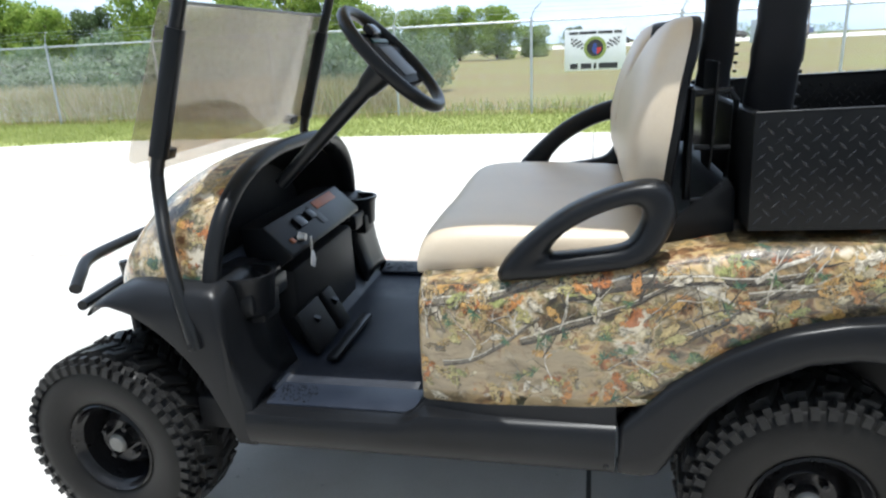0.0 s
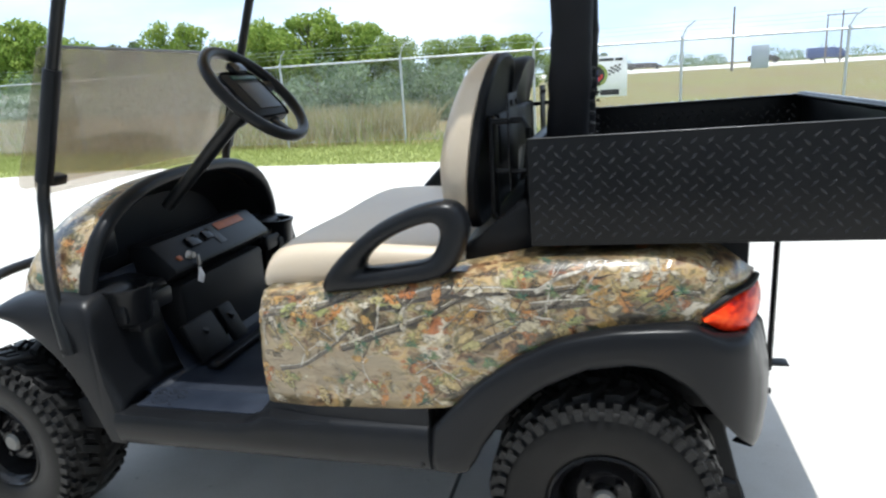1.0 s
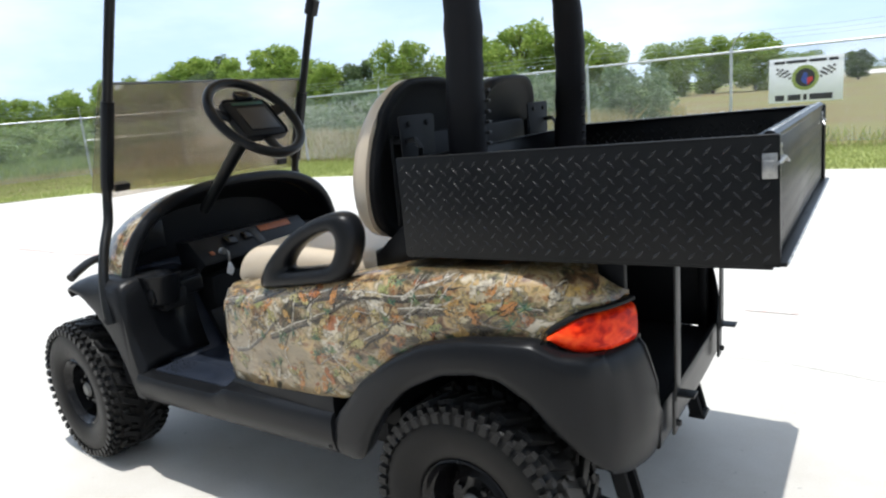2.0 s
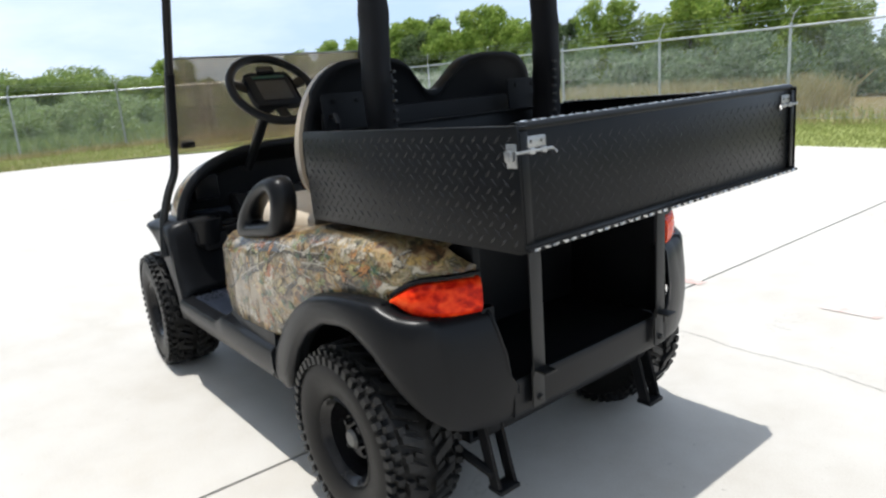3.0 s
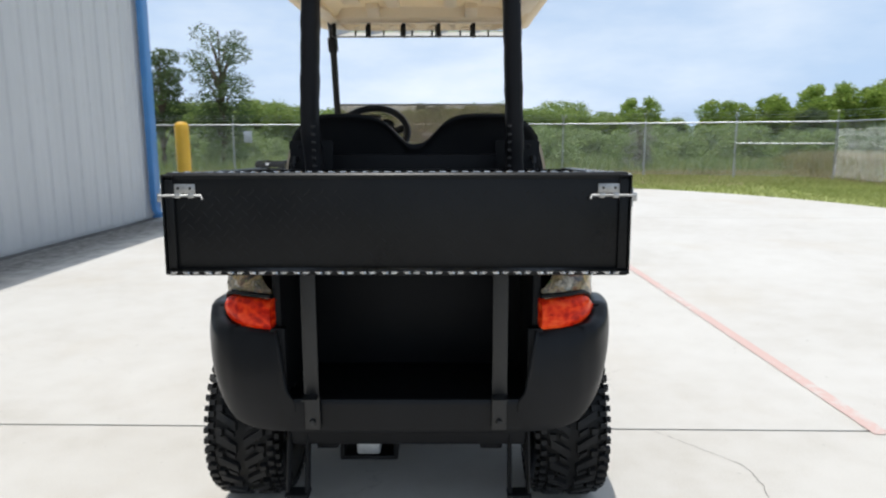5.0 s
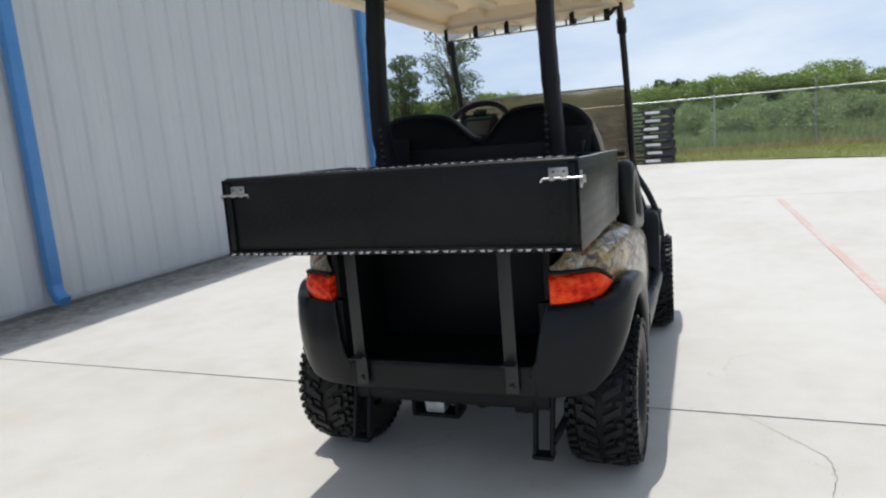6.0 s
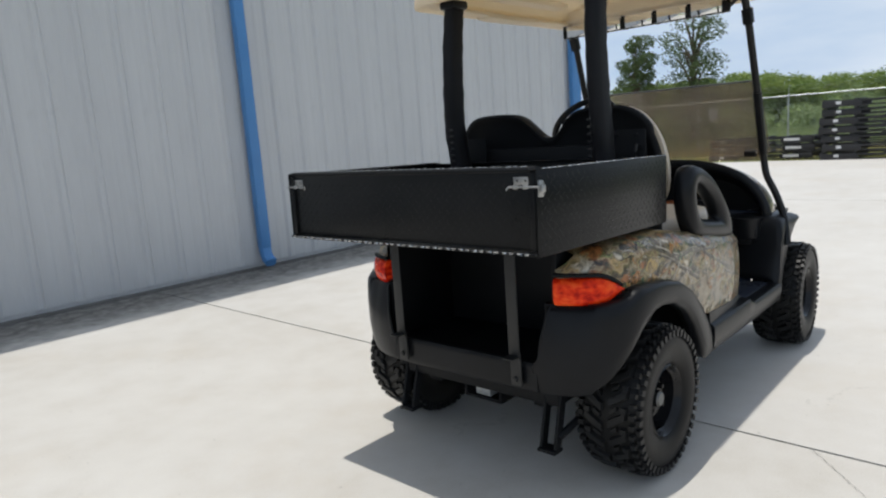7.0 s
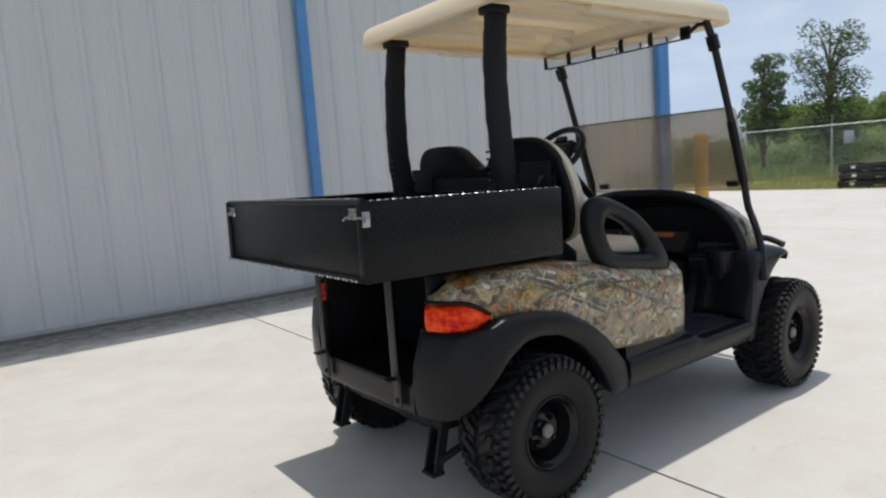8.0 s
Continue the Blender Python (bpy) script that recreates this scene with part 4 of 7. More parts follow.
def rear_body(s):
    """One side of the body: the bulged flank, the rounded shoulder and a strip of the deck."""
    bm = bmesh.new()
    rings = []
    xs = [-0.86, -0.855, -0.84] + [-0.82 + 0.025 * k for k in range(46)] + [0.32, 0.333]
    for x in xs:
        top, low, wide = lerp_table(BODY_TOP, x), lerp_table(BODY_LOW, x), lerp_table(BODY_WIDE, x)
        pinch = 0.012 if x == -0.86 else 0.004 if x == -0.855 else 0.0
        half = []
        for f in (0.0, 0.12, 0.3, 0.5, 0.7, 0.84):
            half.append((wide - pinch + 0.012 * math.sin(math.pi * f) - 0.012 * f, low + (top - low) * f))
        slim = min(1.0, max(0.15, (wide - 0.372) / 0.12))
        inner = min(0.375, wide - 0.06) if slim == 1.0 else wide - 0.06 * slim
        half += [(wide - 0.020 * slim - pinch, low + (top - low) * 0.93), (wide - 0.035 * slim - pinch, top - 0.004), (wide - 0.05 * slim, top + 0.003), ((wide - 0.05 * slim + inner) / 2, top + 0.007), (inner, top + 0.008)]
        rings.append([bm.verts.new((x, s * y, z)) for y, z in half])
    join(bm, rings, closed=False)
    return thick(part("rear_body", bm, "camo", cart, "woodland camouflage printed body panel", 50), 0.006)


def on_flank(s, x, z, lift):
    """A place on the printed flank at x and z, lifted off it a little; points off the panel slide to its edge."""
    x = min(0.245, max(-0.853, x))
    top, low, wide = lerp_table(BODY_TOP, x), lerp_table(BODY_LOW, x), lerp_table(BODY_WIDE, x)
    edge = max(low + 0.006, lerp_table(LIGHT_EDGE, x))
    z = min(top - 0.006, max(edge, z))
    f = (z - low) / (top - low)
    f0 = [0.0, 0.12, 0.3, 0.5, 0.7, 0.84, 0.93, 1.0]
    slim = min(1.0, max(0.15, (wide - 0.372) / 0.12))
    ys = [wide + 0.012 * math.sin(math.pi * g) - 0.012 * g for g in f0[:6]] + [wide - 0.020 * slim, wide - 0.035 * slim]
    return (x, s * (float(np.interp(f, f0, ys)) + lift), z)


# the print stops above the tail light
LIGHT_EDGE = [(-0.9, 0.0), (0.15, 0.0), (0.19, 0.72), (0.25, 0.765)]


def flank_print(s, body, seed):
    """Leaves, limbs, twigs and sprigs printed on one flank, each ink a layer of its own."""
    rnd = random.Random(seed)
    inks = {}

    def shape(ink, ring, lift):
        """A filled outline about its middle."""
        verts, faces = inks.setdefault(ink, ([], []))
        c = (sum(p[0] for p in ring) / len(ring), sum(p[1] for p in ring) / len(ring))
        i = len(verts)
        verts.append(on_flank(s, *c, lift))
        verts.extend(on_flank(s, x, z, lift) for x, z in ring)
        n = len(ring)
        faces.extend((i, i + 1 + k, i + 1 + (k + 1) % n) for k in range(n))

    def ribbon(ink, line, wides, lift, shift=0.0):
        verts, faces = inks.setdefault(ink, ([], []))
        i, n = len(verts), len(line)
        for k, (x, z) in enumerate(line):
            (x0, z0), (x1, z1) = line[max(0, k - 1)], line[min(n - 1, k + 1)]
            d = math.hypot(x1 - x0, z1 - z0) or 1.0
            ux, uz = -(z1 - z0) / d, (x1 - x0) / d
            w = wides[k] / 2
            a, b = shift * wides[k] + w, shift * wides[k] - w
            verts += [on_flank(s, x + ux * a, z + uz * a, lift), on_flank(s, x + ux * b, z + uz * b, lift)]
        faces.extend((i + 2 * k, i + 2 * k + 2, i + 2 * k + 3, i + 2 * k + 1) for k in range(n - 1))

    def wander(x, z, angle, long, steps, wild):
        line = [(x, z)]
        for _ in range(steps):
            angle += rnd.uniform(-wild, wild)
            x, z = x + math.cos(angle) * long / steps, z + math.sin(angle) * long / steps
            line.append((x, z))
        return line

    def leaf(x, z, size, angle, lobes, lift):
        """A lobed leaf outline with a pale rib."""
        ring = []
        n = 4 * lobes
        for k in range(n):
            a = 2 * math.pi * k / n
            along, across = math.cos(a), math.sin(a) * (0.42 + 0.12 * rnd.random())
            across *= 1.0 - 0.45 * (k % 2) * (0.4 + 0.6 * rnd.random())
            r = size * (0.88 + 0.24 * rnd.random())
            ring.append((x + r * (along * math.cos(angle) - across * math.sin(angle)), z + r * (along * math.sin(angle) + across * math.cos(angle))))
        if rnd.random() < (0.6 if z > 0.6 else 0.3):
            shape("print_shade", [(p + size * 0.10, q - size * 0.14) for p, q in ring], lift - 0.00025)
        shape("print_leaf", ring, lift)
        if size > 0.018 and rnd.random() < 0.25:
            rib = [(x + d * size * math.cos(angle), z + d * size * math.sin(angle)) for d in (-0.95, -0.3, 0.3, 0.9)]
            ribbon("print_bark_dark", rib, [0.0016, 0.0014, 0.0012, 0.0006], lift + 0.0002)

    def twig(x, z, angle, long, wide, lift, depth=0):
        line = wander(x, z, angle, long, 7, 0.30)
        wides = [wide * (1.0 - 0.75 * k / 7) for k in range(8)]
        ribbon(rnd.choice(("print_bark_dark", "print_bark_dark", "print_bark", "print_bark", "print_bark_pale")), line, wides, lift)
        if rnd.random() < 0.35:
            ribbon("print_bark_pale", line, [w * 0.42 for w in wides], lift + 0.0002, 0.6)
        if depth < 2:
            for _ in range(2 if depth == 0 else 1):
                k = rnd.randint(2, 6)
                twig(*line[k], angle + rnd.choice((-1, 1)) * rnd.uniform(0.5, 1.1), long * rnd.uniform(0.35, 0.6), wide * 0.65, lift + 0.0001, depth + 1)

    # dark gaps in the litter, mostly over the upper part
    for _ in range(34):
        x, z, r = rnd.uniform(-0.85, 0.18), rnd.uniform(0.63, 0.84) if rnd.random() < 0.9 else rnd.uniform(0.5, 0.63), rnd.uniform(0.010, 0.026)
        shape("print_shade", [(x + r * 1.5 * math.cos(a) * rnd.uniform(0.5, 1.2), z + r * 0.7 * math.sin(a) * rnd.uniform(0.5, 1.2)) for a in [2 * math.pi * k / 11 for k in range(11)]], 0.0007)
    # slanting limbs with a lit upper side and a dark underside
    for x, z, angle, long, wide in ((-0.86, 0.690, 0.10, 0.42, 0.026), (-0.62, 0.625, 0.42, 0.36, 0.022), (-0.52, 0.735, 0.16, 0.50, 0.030), (-0.30, 0.640, 0.36, 0.34, 0.020), (-0.16, 0.745, 0.14, 0.36, 0.024), (-0.80, 0.555, 0.22, 0.26, 0.015)):
        line = wander(x, z, angle, long, 12, 0.16)
        wides = [wide * (1.0 - 0.55 * k / 12) * rnd.uniform(0.82, 1.15) for k in range(13)]
        ribbon("print_bark", line, wides, 0.0010)
        ribbon("print_bark_dark", line, [w * 0.34 for w in wides], 0.0012, -0.95)
        ribbon("print_bark_pale", line, [w * 0.16 for w in wides], 0.0012, 2.4)
        for k in (3, 6, 9):
            twig(*line[k], angle + rnd.choice((-1, 1)) * rnd.uniform(0.5, 1.2), long * 0.35, wide * 0.35, 0.0014, 1)
    # leaves in drifts
    for _ in range(38):
        cx, cz = rnd.uniform(-0.84, 0.2), (rnd.uniform(0.60, 0.83) if rnd.random() < 0.62 else rnd.uniform(0.46, 0.60))
        for _ in range(rnd.randint(3, 8)):
            leaf(cx + rnd.gauss(0, 0.045), cz + rnd.gauss(0, 0.022), rnd.uniform(0.010, 0.030), rnd.uniform(0, 6.28), rnd.choice((4, 5, 6)), 0.0016 + 0.0004 * rnd.random())
    # sprigs of needles
    for _ in range(26):
        cx, cz, r = rnd.uniform(-0.82, 0.2), rnd.uniform(0.50, 0.82), rnd.uniform(0.014, 0.028)
        start = rnd.uniform(0, 6.28)
        for k in range(7):
            a = start + k * 0.55 + rnd.uniform(-0.15, 0.15)
            tip = (cx + r * math.cos(a) * rnd.uniform(0.7, 1.1), cz + r * math.sin(a) * rnd.uniform(0.7, 1.1))
            ribbon("print_green", [(cx, cz), ((cx + tip[0]) / 2, (cz + tip[1]) / 2), tip], [0.0025, 0.0042, 0.0008], 0.0021)
    # bare twigs over it all
    for _ in range(24):
        twig(rnd.uniform(-0.84, 0.15), rnd.uniform(0.47, 0.74), rnd.uniform(0.5, 2.5), rnd.uniform(0.07, 0.16), rnd.uniform(0.003, 0.0055), 0.0023)
    for ink, (verts, faces) in inks.items():
        tagged(raw({"print_leaf": "leaf_print", "print_green": "sprig_print", "print_shade": "shadow_print", "print_bark": "limb_print", "print_bark_dark": "twig_print", "print_bark_pale": "bark_print"}[ink], verts, faces, ink, body), kind="stuff")


for s in (-1, 1):
    flank_print(s, rear_body(s), 31 if s < 0 else 47)

# dark pod under the seat and the well at the back
bm = bmesh.new()
box(bm, (-0.842, -0.55, 0.40), (-0.30, 0.55, 0.725), 0.01)
part("seat_pod", bm, "inner_plastic", cart)
for name, lo, hi in (("well_back", (-0.05, -0.40, 0.36), (-0.02, 0.40, 0.855)), ("well_floor", (-0.018, -0.362, 0.40), (0.362, 0.362, 0.44)), ("well_side", (-0.018, -0.388, 0.44), (0.322, -0.365, 0.845)), ("well_side", (-0.018, 0.365, 0.44), (0.322, 0.388, 0.845)), ("well_flange", (0.319, -0.394, 0.40), (0.346, -0.350, 0.668)), ("well_flange", (0.319, 0.350, 0.40), (0.346, 0.394, 0.668))):
    bm = bmesh.new()
    box(bm, lo, hi, 0.004)
    part(name, bm, "inner_plastic", cart, "black inside of the luggage well")


# fender and rear corner of one side
def rear_fender(s):
    plan = curve_through([(-0.405, 0.618, 0), (-0.30, 0.626, 0), (-0.10, 0.632, 0), (0.10, 0.628, 0), (0.21, 0.612, 0), (0.285, 0.575, 0), (0.335, 0.515, 0), (0.365, 0.44, 0), (0.380, 0.375, 0), (0.384, 0.318, 0)], 7)
    top = [(-0.405, 0.425), (-0.39, 0.445), (-0.30, 0.545), (-0.20, 0.62), (-0.09, 0.676), (0.02, 0.70), (0.10, 0.706), (0.18, 0.708), (0.205, 0.700), (0.25, 0.680), (0.30, 0.671), (0.36, 0.668), (0.39, 0.668)]
    low = [(-0.405, 0.312), (-0.35, 0.312), (-0.312, 0.325), (-0.275, 0.40), (-0.22, 0.480), (-0.145, 0.552), (-0.04, 0.606), (0.05, 0.620), (0.11, 0.615), (0.18, 0.570), (0.235, 0.503), (0.275, 0.455), (0.30, 0.425), (0.335, 0.385), (0.36, 0.368), (0.39, 0.365)]
    bm = bmesh.new()
    rings = []
    for p in plan:
        t, l = lerp_table(top, p.x), lerp_table(low, p.x)
        ring = []
        inward = Vector((-0.25 if p.x > 0.2 else 0.0, -1, 0)).normalized() if p.x < 0.33 else Vector((-1, -0.25, 0)).normalized()
        for f, off in ((0.02, 0.075), (0.0, 0.030), (0.025, 0.012), (0.08, 0.003), (0.2, 0.0), (0.4, -0.004), (0.6, -0.004), (0.7, -0.003), (0.76, -0.002), (0.8, 0.0), (0.93, 0.003), (1.0, 0.010)):
            q = p + inward * off
            if f < 0.78:
                q.y = max(q.y, 0.380 - 0.033 * (f / 0.6) - 3.0 * max(0.0, f - 0.57) ** 2)
            if p.x > 0.30:
                q.x -= 0.024 * min(1.0, (p.x - 0.30) / 0.06) * max(0.0, 1 - f / 0.55) ** 1.4
            ring.append(bm.verts.new((q.x, s * q.y, t + (l - t) * f)))
        q = p + inward * 0.05
        ring.append(bm.verts.new((q.x, s * q.y, l + 0.006)))
        rings.append(ring)
    join(bm, rings, closed=False)
    return thick(part("rear_fender", bm, "black_plastic", cart, "", 50), 0.008)


def rocker(s):
    bm = bmesh.new()
    rings = []
    for x in [-1.302 + 0.0297 * k for k in range(31)]:
        under = x > -0.857
        z = 0.428 if under else 0.428 - 0.018 * min(1, (-0.857 - x) / 0.05)
        if under:
            lip, out = lerp_table(BODY_LOW, x) + 0.004, lerp_table(BODY_WIDE, x)
            sec = [(0.40, 0.395), (0.50, lip), (out - 0.022, lip + 0.002), (out - 0.006, lip), (out + 0.001, lip - 0.006), (out + 0.004, 0.434), (0.618, 0.430), (0.627, 0.418), (0.627, 0.365), (0.618, 0.33), (0.606, 0.312), (0.52, 0.305), (0.40, 0.305)]
        else:
            sec = [(0.40, 0.395), (0.50, 0.398), (0.540, z - 0.010), (0.565, z - 0.002), (0.590, z - 0.002), (0.600, z - 0.003), (0.618, z - 0.006), (0.627, z - 0.018), (0.627, 0.365), (0.618, 0.33), (0.606, 0.312), (0.52, 0.305), (0.40, 0.305)]
        rings.append([bm.verts.new((x, s * y, zz)) for y, zz in sec])
    join(bm, rings)
    part("rocker_panel", bm, "black_plastic", cart, "", 40)
    for x, z in ((-0.43, 0.335), (-0.86, 0.416)):
        bm = bmesh.new()
        lathe(bm, [(0.0, s * 0.004), (0.006, s * 0.003), (0.009, -s * 0.004)], 12, (x, s * (0.619 if z < 0.4 else 0.60), z), "y")
        part("rivet", bm, "gloss_black", cart)
    # scuffed tread plate on the sill
    bm = bmesh.new()
    box(bm, (-1.27, min(s * 0.46, s * 0.572), 0.398), (-0.868, max(s * 0.46, s * 0.572), 0.4125), 0.004)
    sill = part("sill_plate", bm, "floor_mat", cart, "scuffed black sill plate")
    bm = bmesh.new()
    nubs = random.Random(3)
    for k in range(110):
        x = -1.262 + 0.11 * nubs.random() ** 1.4
        y, z, r = s * (0.475 + 0.085 * nubs.random()), 0.4128, 0.0028
        base = [bm.verts.new((x + r * math.cos(q), y + r * math.sin(q), z - 0.001)) for q in (0, 1.57, 3.14, 4.71)]
        peak = bm.verts.new((x, y, z + 0.003))
        for q in range(4):
            bm.faces.new((base[q], base[(q + 1) % 4], peak))
    tagged(part("grip_studs", bm, "black_plastic", sill, "", 0), kind="stuff")


FRONT_TOP = [(-1.745, 0.635), (-1.73, 0.655), (-1.69, 0.685), (-1.64, 0.710), (-1.57, 0.724), (-1.45, 0.728), (-1.36, 0.722), (-1.345, 0.70), (-1.335, 0.64), (-1.325, 0.55), (-1.305, 0.47), (-1.285, 0.42)]
FRONT_LOW = [(-1.745, 0.626), (-1.70, 0.664), (-1.64, 0.674), (-1.58, 0.656), (-1.515, 0.612), (-1.47, 0.570), (-1.43, 0.522), (-1.40, 0.470), (-1.375, 0.415), (-1.35, 0.350), (-1.335, 0.314), (-1.285, 0.312)]


def front_fender(s):
    bm = bmesh.new()
    rings = []
    xs = [-1.745, -1.738, -1.725] + [-1.71 + 0.0225 * k for k in range(16)] + [-1.355, -1.345, -1.34, -1.335, -1.33, -1.325, -1.315, -1.305, -1.295, -1.285]
    for x in xs:
        t, l = lerp_table(FRONT_TOP, x), lerp_table(FRONT_LOW, x)
        h = max(t - l, 0.008)
        nose = 0.05 * max(0, (-1.62 - x) / 0.125) ** 2
        sec = [(0.33, t - 0.006), (0.45, t + 0.004), (0.54 - nose, t), (0.583 - nose, t - min(0.008, h * 0.2)), (0.603 - nose, t - min(0.025, h * 0.4)), (0.613 - nose, t - min(0.06, h * 0.6)), (0.615 - nose, l + h * 0.2), (0.612 - nose, l), (0.57 - nose, l + 0.004)]
        rings.append([bm.verts.new((x, s * y, z)) for y, z in sec])
    join(bm, rings, closed=False)
    return thick(part("front_fender", bm, "black_plastic", cart, "", 45), 0.006)


for s in (-1, 1):
    rear_fender(s)
    rocker(s)
    front_fender(s)
bm = bmesh.new()
sweep(bm, [(0.3740, -0.335, 0.417), (0.377, -0.2, 0.417), (0.378, 0, 0.417), (0.377, 0.2, 0.417), (0.3740, 0.335, 0.417)], 0.0105, 0.051, 12, square=0.4)
part("rear_bumper", bm, "black_plastic", cart)

# front cowl in camouflage
COWL = [(-1.385, 0.548, 0.64, 1.003), (-1.46, 0.546, 0.64, 0.996), (-1.54, 0.535, 0.64, 0.972), (-1.61, 0.515, 0.64, 0.930), (-1.67, 0.482, 0.64, 0.872), (-1.73, 0.435, 0.63, 0.800), (-1.785, 0.365, 0.62, 0.725), (-1.83, 0.27, 0.60, 0.665), (-1.855, 0.15, 0.60, 0.630)]
bm = bmesh.new()
rings = [[bm.verts.new((x, y, z)) for y, z in superarch(hw, zb, zt, 25, 2.8)] for x, hw, zb, zt in COWL]
join(bm, rings, closed=False)
cowl = part("front_cowl", bm, "camo", cart, "woodland camouflage printed front cowl", 60)
thick(cowl, 0.006)
cowl.modifiers.new("rounding", "SUBSURF").levels = 1
cowl.modifiers["rounding"].render_levels = 1
bm = bmesh.new()
box(bm, (-1.84, -0.30, 0.40), (-1.80, 0.30, 0.63), 0.015)
box(bm, (-1.80, -0.26, 0.38), (-1.30, 0.26, 0.66), 0.02)
part("front_under_panel", bm, "inner_plastic", cart)

# black rim round the dash opening
bm = bmesh.new()
rings = []
for x, grow, in ((-1.402, 0.002), (-1.398, 0.008), (-1.385, 0.010), (-1.370, 0.006), (-1.362, -0.004), (-1.362, -0.020), (-1.375, -0.030), (-1.43, -0.034)):
    rings.append([bm.verts.new((x + 0.10 * (z - 0.85), y, z)) for y, z in superarch(0.548 + grow, 0.60, 1.003 + grow, 33, 2.8)])
join(bm, rings, closed=False)
part("dash_rim", bm, "black_plastic", cart, "", 50)
bm = bmesh.new()
rings = []
for x, hw, zt in ((-1.42, 0.512, 0.968), (-1.50, 0.495, 0.945), (-1.58, 0.46, 0.90)):
    rings.append([bm.verts.new((x, y, z)) for y, z in superarch(hw, 0.56, zt, 29, 2.8)])
join(bm, rings, closed=False)
bm.faces.new(rings[-1])
part("dash_shell", bm, "inner_plastic", cart)

# firewall and floor
bm = bmesh.new()
foot = curve_through([(-0.845, 0, 0.398), (-1.22, 0, 0.398), (-1.29, 0, 0.41), (-1.36, 0, 0.50), (-1.41, 0, 0.61), (-1.43, 0, 0.74)], 5)
rings = [[bm.verts.new((p.x, y, p.z)) for y in (-0.485, -0.2, 0, 0.2, 0.485)] for p in foot]
join(bm, rings, closed=False)
thick(part("floor_pan", bm, "floor_mat", cart, "dusty black rubber floor mat", 60), 0.012, 1.0)
for s in (-1, 1):
    bm = bmesh.new()
    slab(bm, [(-1.46, 0.40), (-1.295, 0.40), (-1.325, 0.52), (-1.36, 0.70), (-1.46, 0.70)], "y", s * 0.49, s * 0.54, 0.006)
    part("door_jamb", bm, "black_plastic", cart)
    bm = bmesh.new()
    box(bm, (-1.46, min(s * 0.47, s * 0.58), 0.33), (-1.36, max(s * 0.47, s * 0.58), 0.42), 0.01)
    part("inner_arch", bm, "inner_plastic", cart)

# dash: sloping switch panel, glove pockets, trays with cup wells
bm = bmesh.new()
slab(bm, [(-1.41, 0.655), (-1.345, 0.662), (-1.278, 0.708), (-1.280, 0.722), (-1.36, 0.795), (-1.44, 0.79)], "y", -0.30, 0.28, 0.008)
part("switch_panel", bm, "black_plastic", cart)


def on_panel(name, y0, y1, u0, u1, material, lift=0.004, label=""):
    """A small piece lying on the sloping panel: across y, along the slope u."""
    a, b = Vector((-1.280, 0, 0.722)), Vector((-1.36, 0, 0.795))
    way = (b - a).normalized()
    up = Vector((-way.z, 0, way.x)) * -1
    bm = bmesh.new()
    m = Matrix((( way.x, 0, up.x, a.x), (0, 1, 0, 0), (way.z, 0, up.z, a.z), (0, 0, 0, 1)))
    box(bm, (u0, y0, 0.001), (u1, y1, lift), min(0.002, lift * 0.3), m)
    return part(name, bm, material, cart, label)


on_panel("warning_label", 0.03, 0.20, 0.070, 0.102, "orange_label", 0.003, "orange warning label")
on_panel("indicator", -0.255, -0.235, 0.02, 0.038, "orange_label", 0.006, "small orange indicator lamp")
on_panel("switch", -0.16, -0.11, 0.045, 0.085, "gloss_black", 0.014)
on_panel("switch", -0.07, -0.03, 0.05, 0.085, "gloss_black", 0.014)
on_panel("info_label", -0.02, 0.02, 0.02, 0.10, "grey_print", 0.003)
bm = bmesh.new()
lathe(bm, [(0.0, 0.016), (0.011, 0.016), (0.013, 0.0), (0.016, -0.004)], 16, (-1.295, -0.20, 0.742), "x")
key_lock = part("key_lock", bm, "steel", cart, "chrome key switch")
bm = bmesh.new()
box(bm, (-1.268, -0.206, 0.706), (-1.262, -0.194, 0.744), 0.002)
part("key", bm, "steel", key_lock)
bm = bmesh.new()
slab(bm, [(-0.222, 0.665), (-0.200, 0.650), (-0.185, 0.672), (-0.198, 0.702), (-0.206, 0.706)], "x", -1.264, -1.259, 0.001)
part("key_fob", bm, "white_label", key_lock, "pale key fob")
for s in (-1, 1):
    bm = bmesh.new()
    box(bm, (-1.44, min(s * 0.30, s * 0.515), 0.62), (-1.30, max(s * 0.30, s * 0.515), 0.68), 0.012)
    box(bm, (-1.44, min(s * 0.31, s * 0.500), 0.655), (-1.385, max(s * 0.31, s * 0.500), 0.705), 0.015)
    box(bm, (-1.41, min(s * 0.29, s * 0.400), 0.655), (-1.32, max(s * 0.29, s * 0.400), 0.700), 0.012)
    part("dash_tray", bm, "black_plastic", cart)
    bm = bmesh.new()
    lathe(bm, [(0.0, -0.108), (0.046, -0.106), (0.060, -0.092), (0.067, -0.01), (0.073, 0.0), (0.073, 0.008), (0.062, 0.008), (0.055, -0.085), (0.0, -0.095)], 28, (-1.338, s * 0.452, 0.712), "z")
    part("cup_holder", bm, "black_plastic", cart, "open black plastic cup bin", 50)
    bm = bmesh.new()
    box(bm, (-1.37, min(s * 0.38, s * 0.48), 0.585), (-1.29, max(s * 0.38, s * 0.48), 0.66), 0.012)
    part("tray_bracket", bm, "inner_plastic", cart)
bm = bmesh.new()
box(bm, (-1.50, -0.44, 0.78), (-1.44, -0.33, 0.89), 0.012)
part("dash_pocket", bm, "black_plastic", cart)

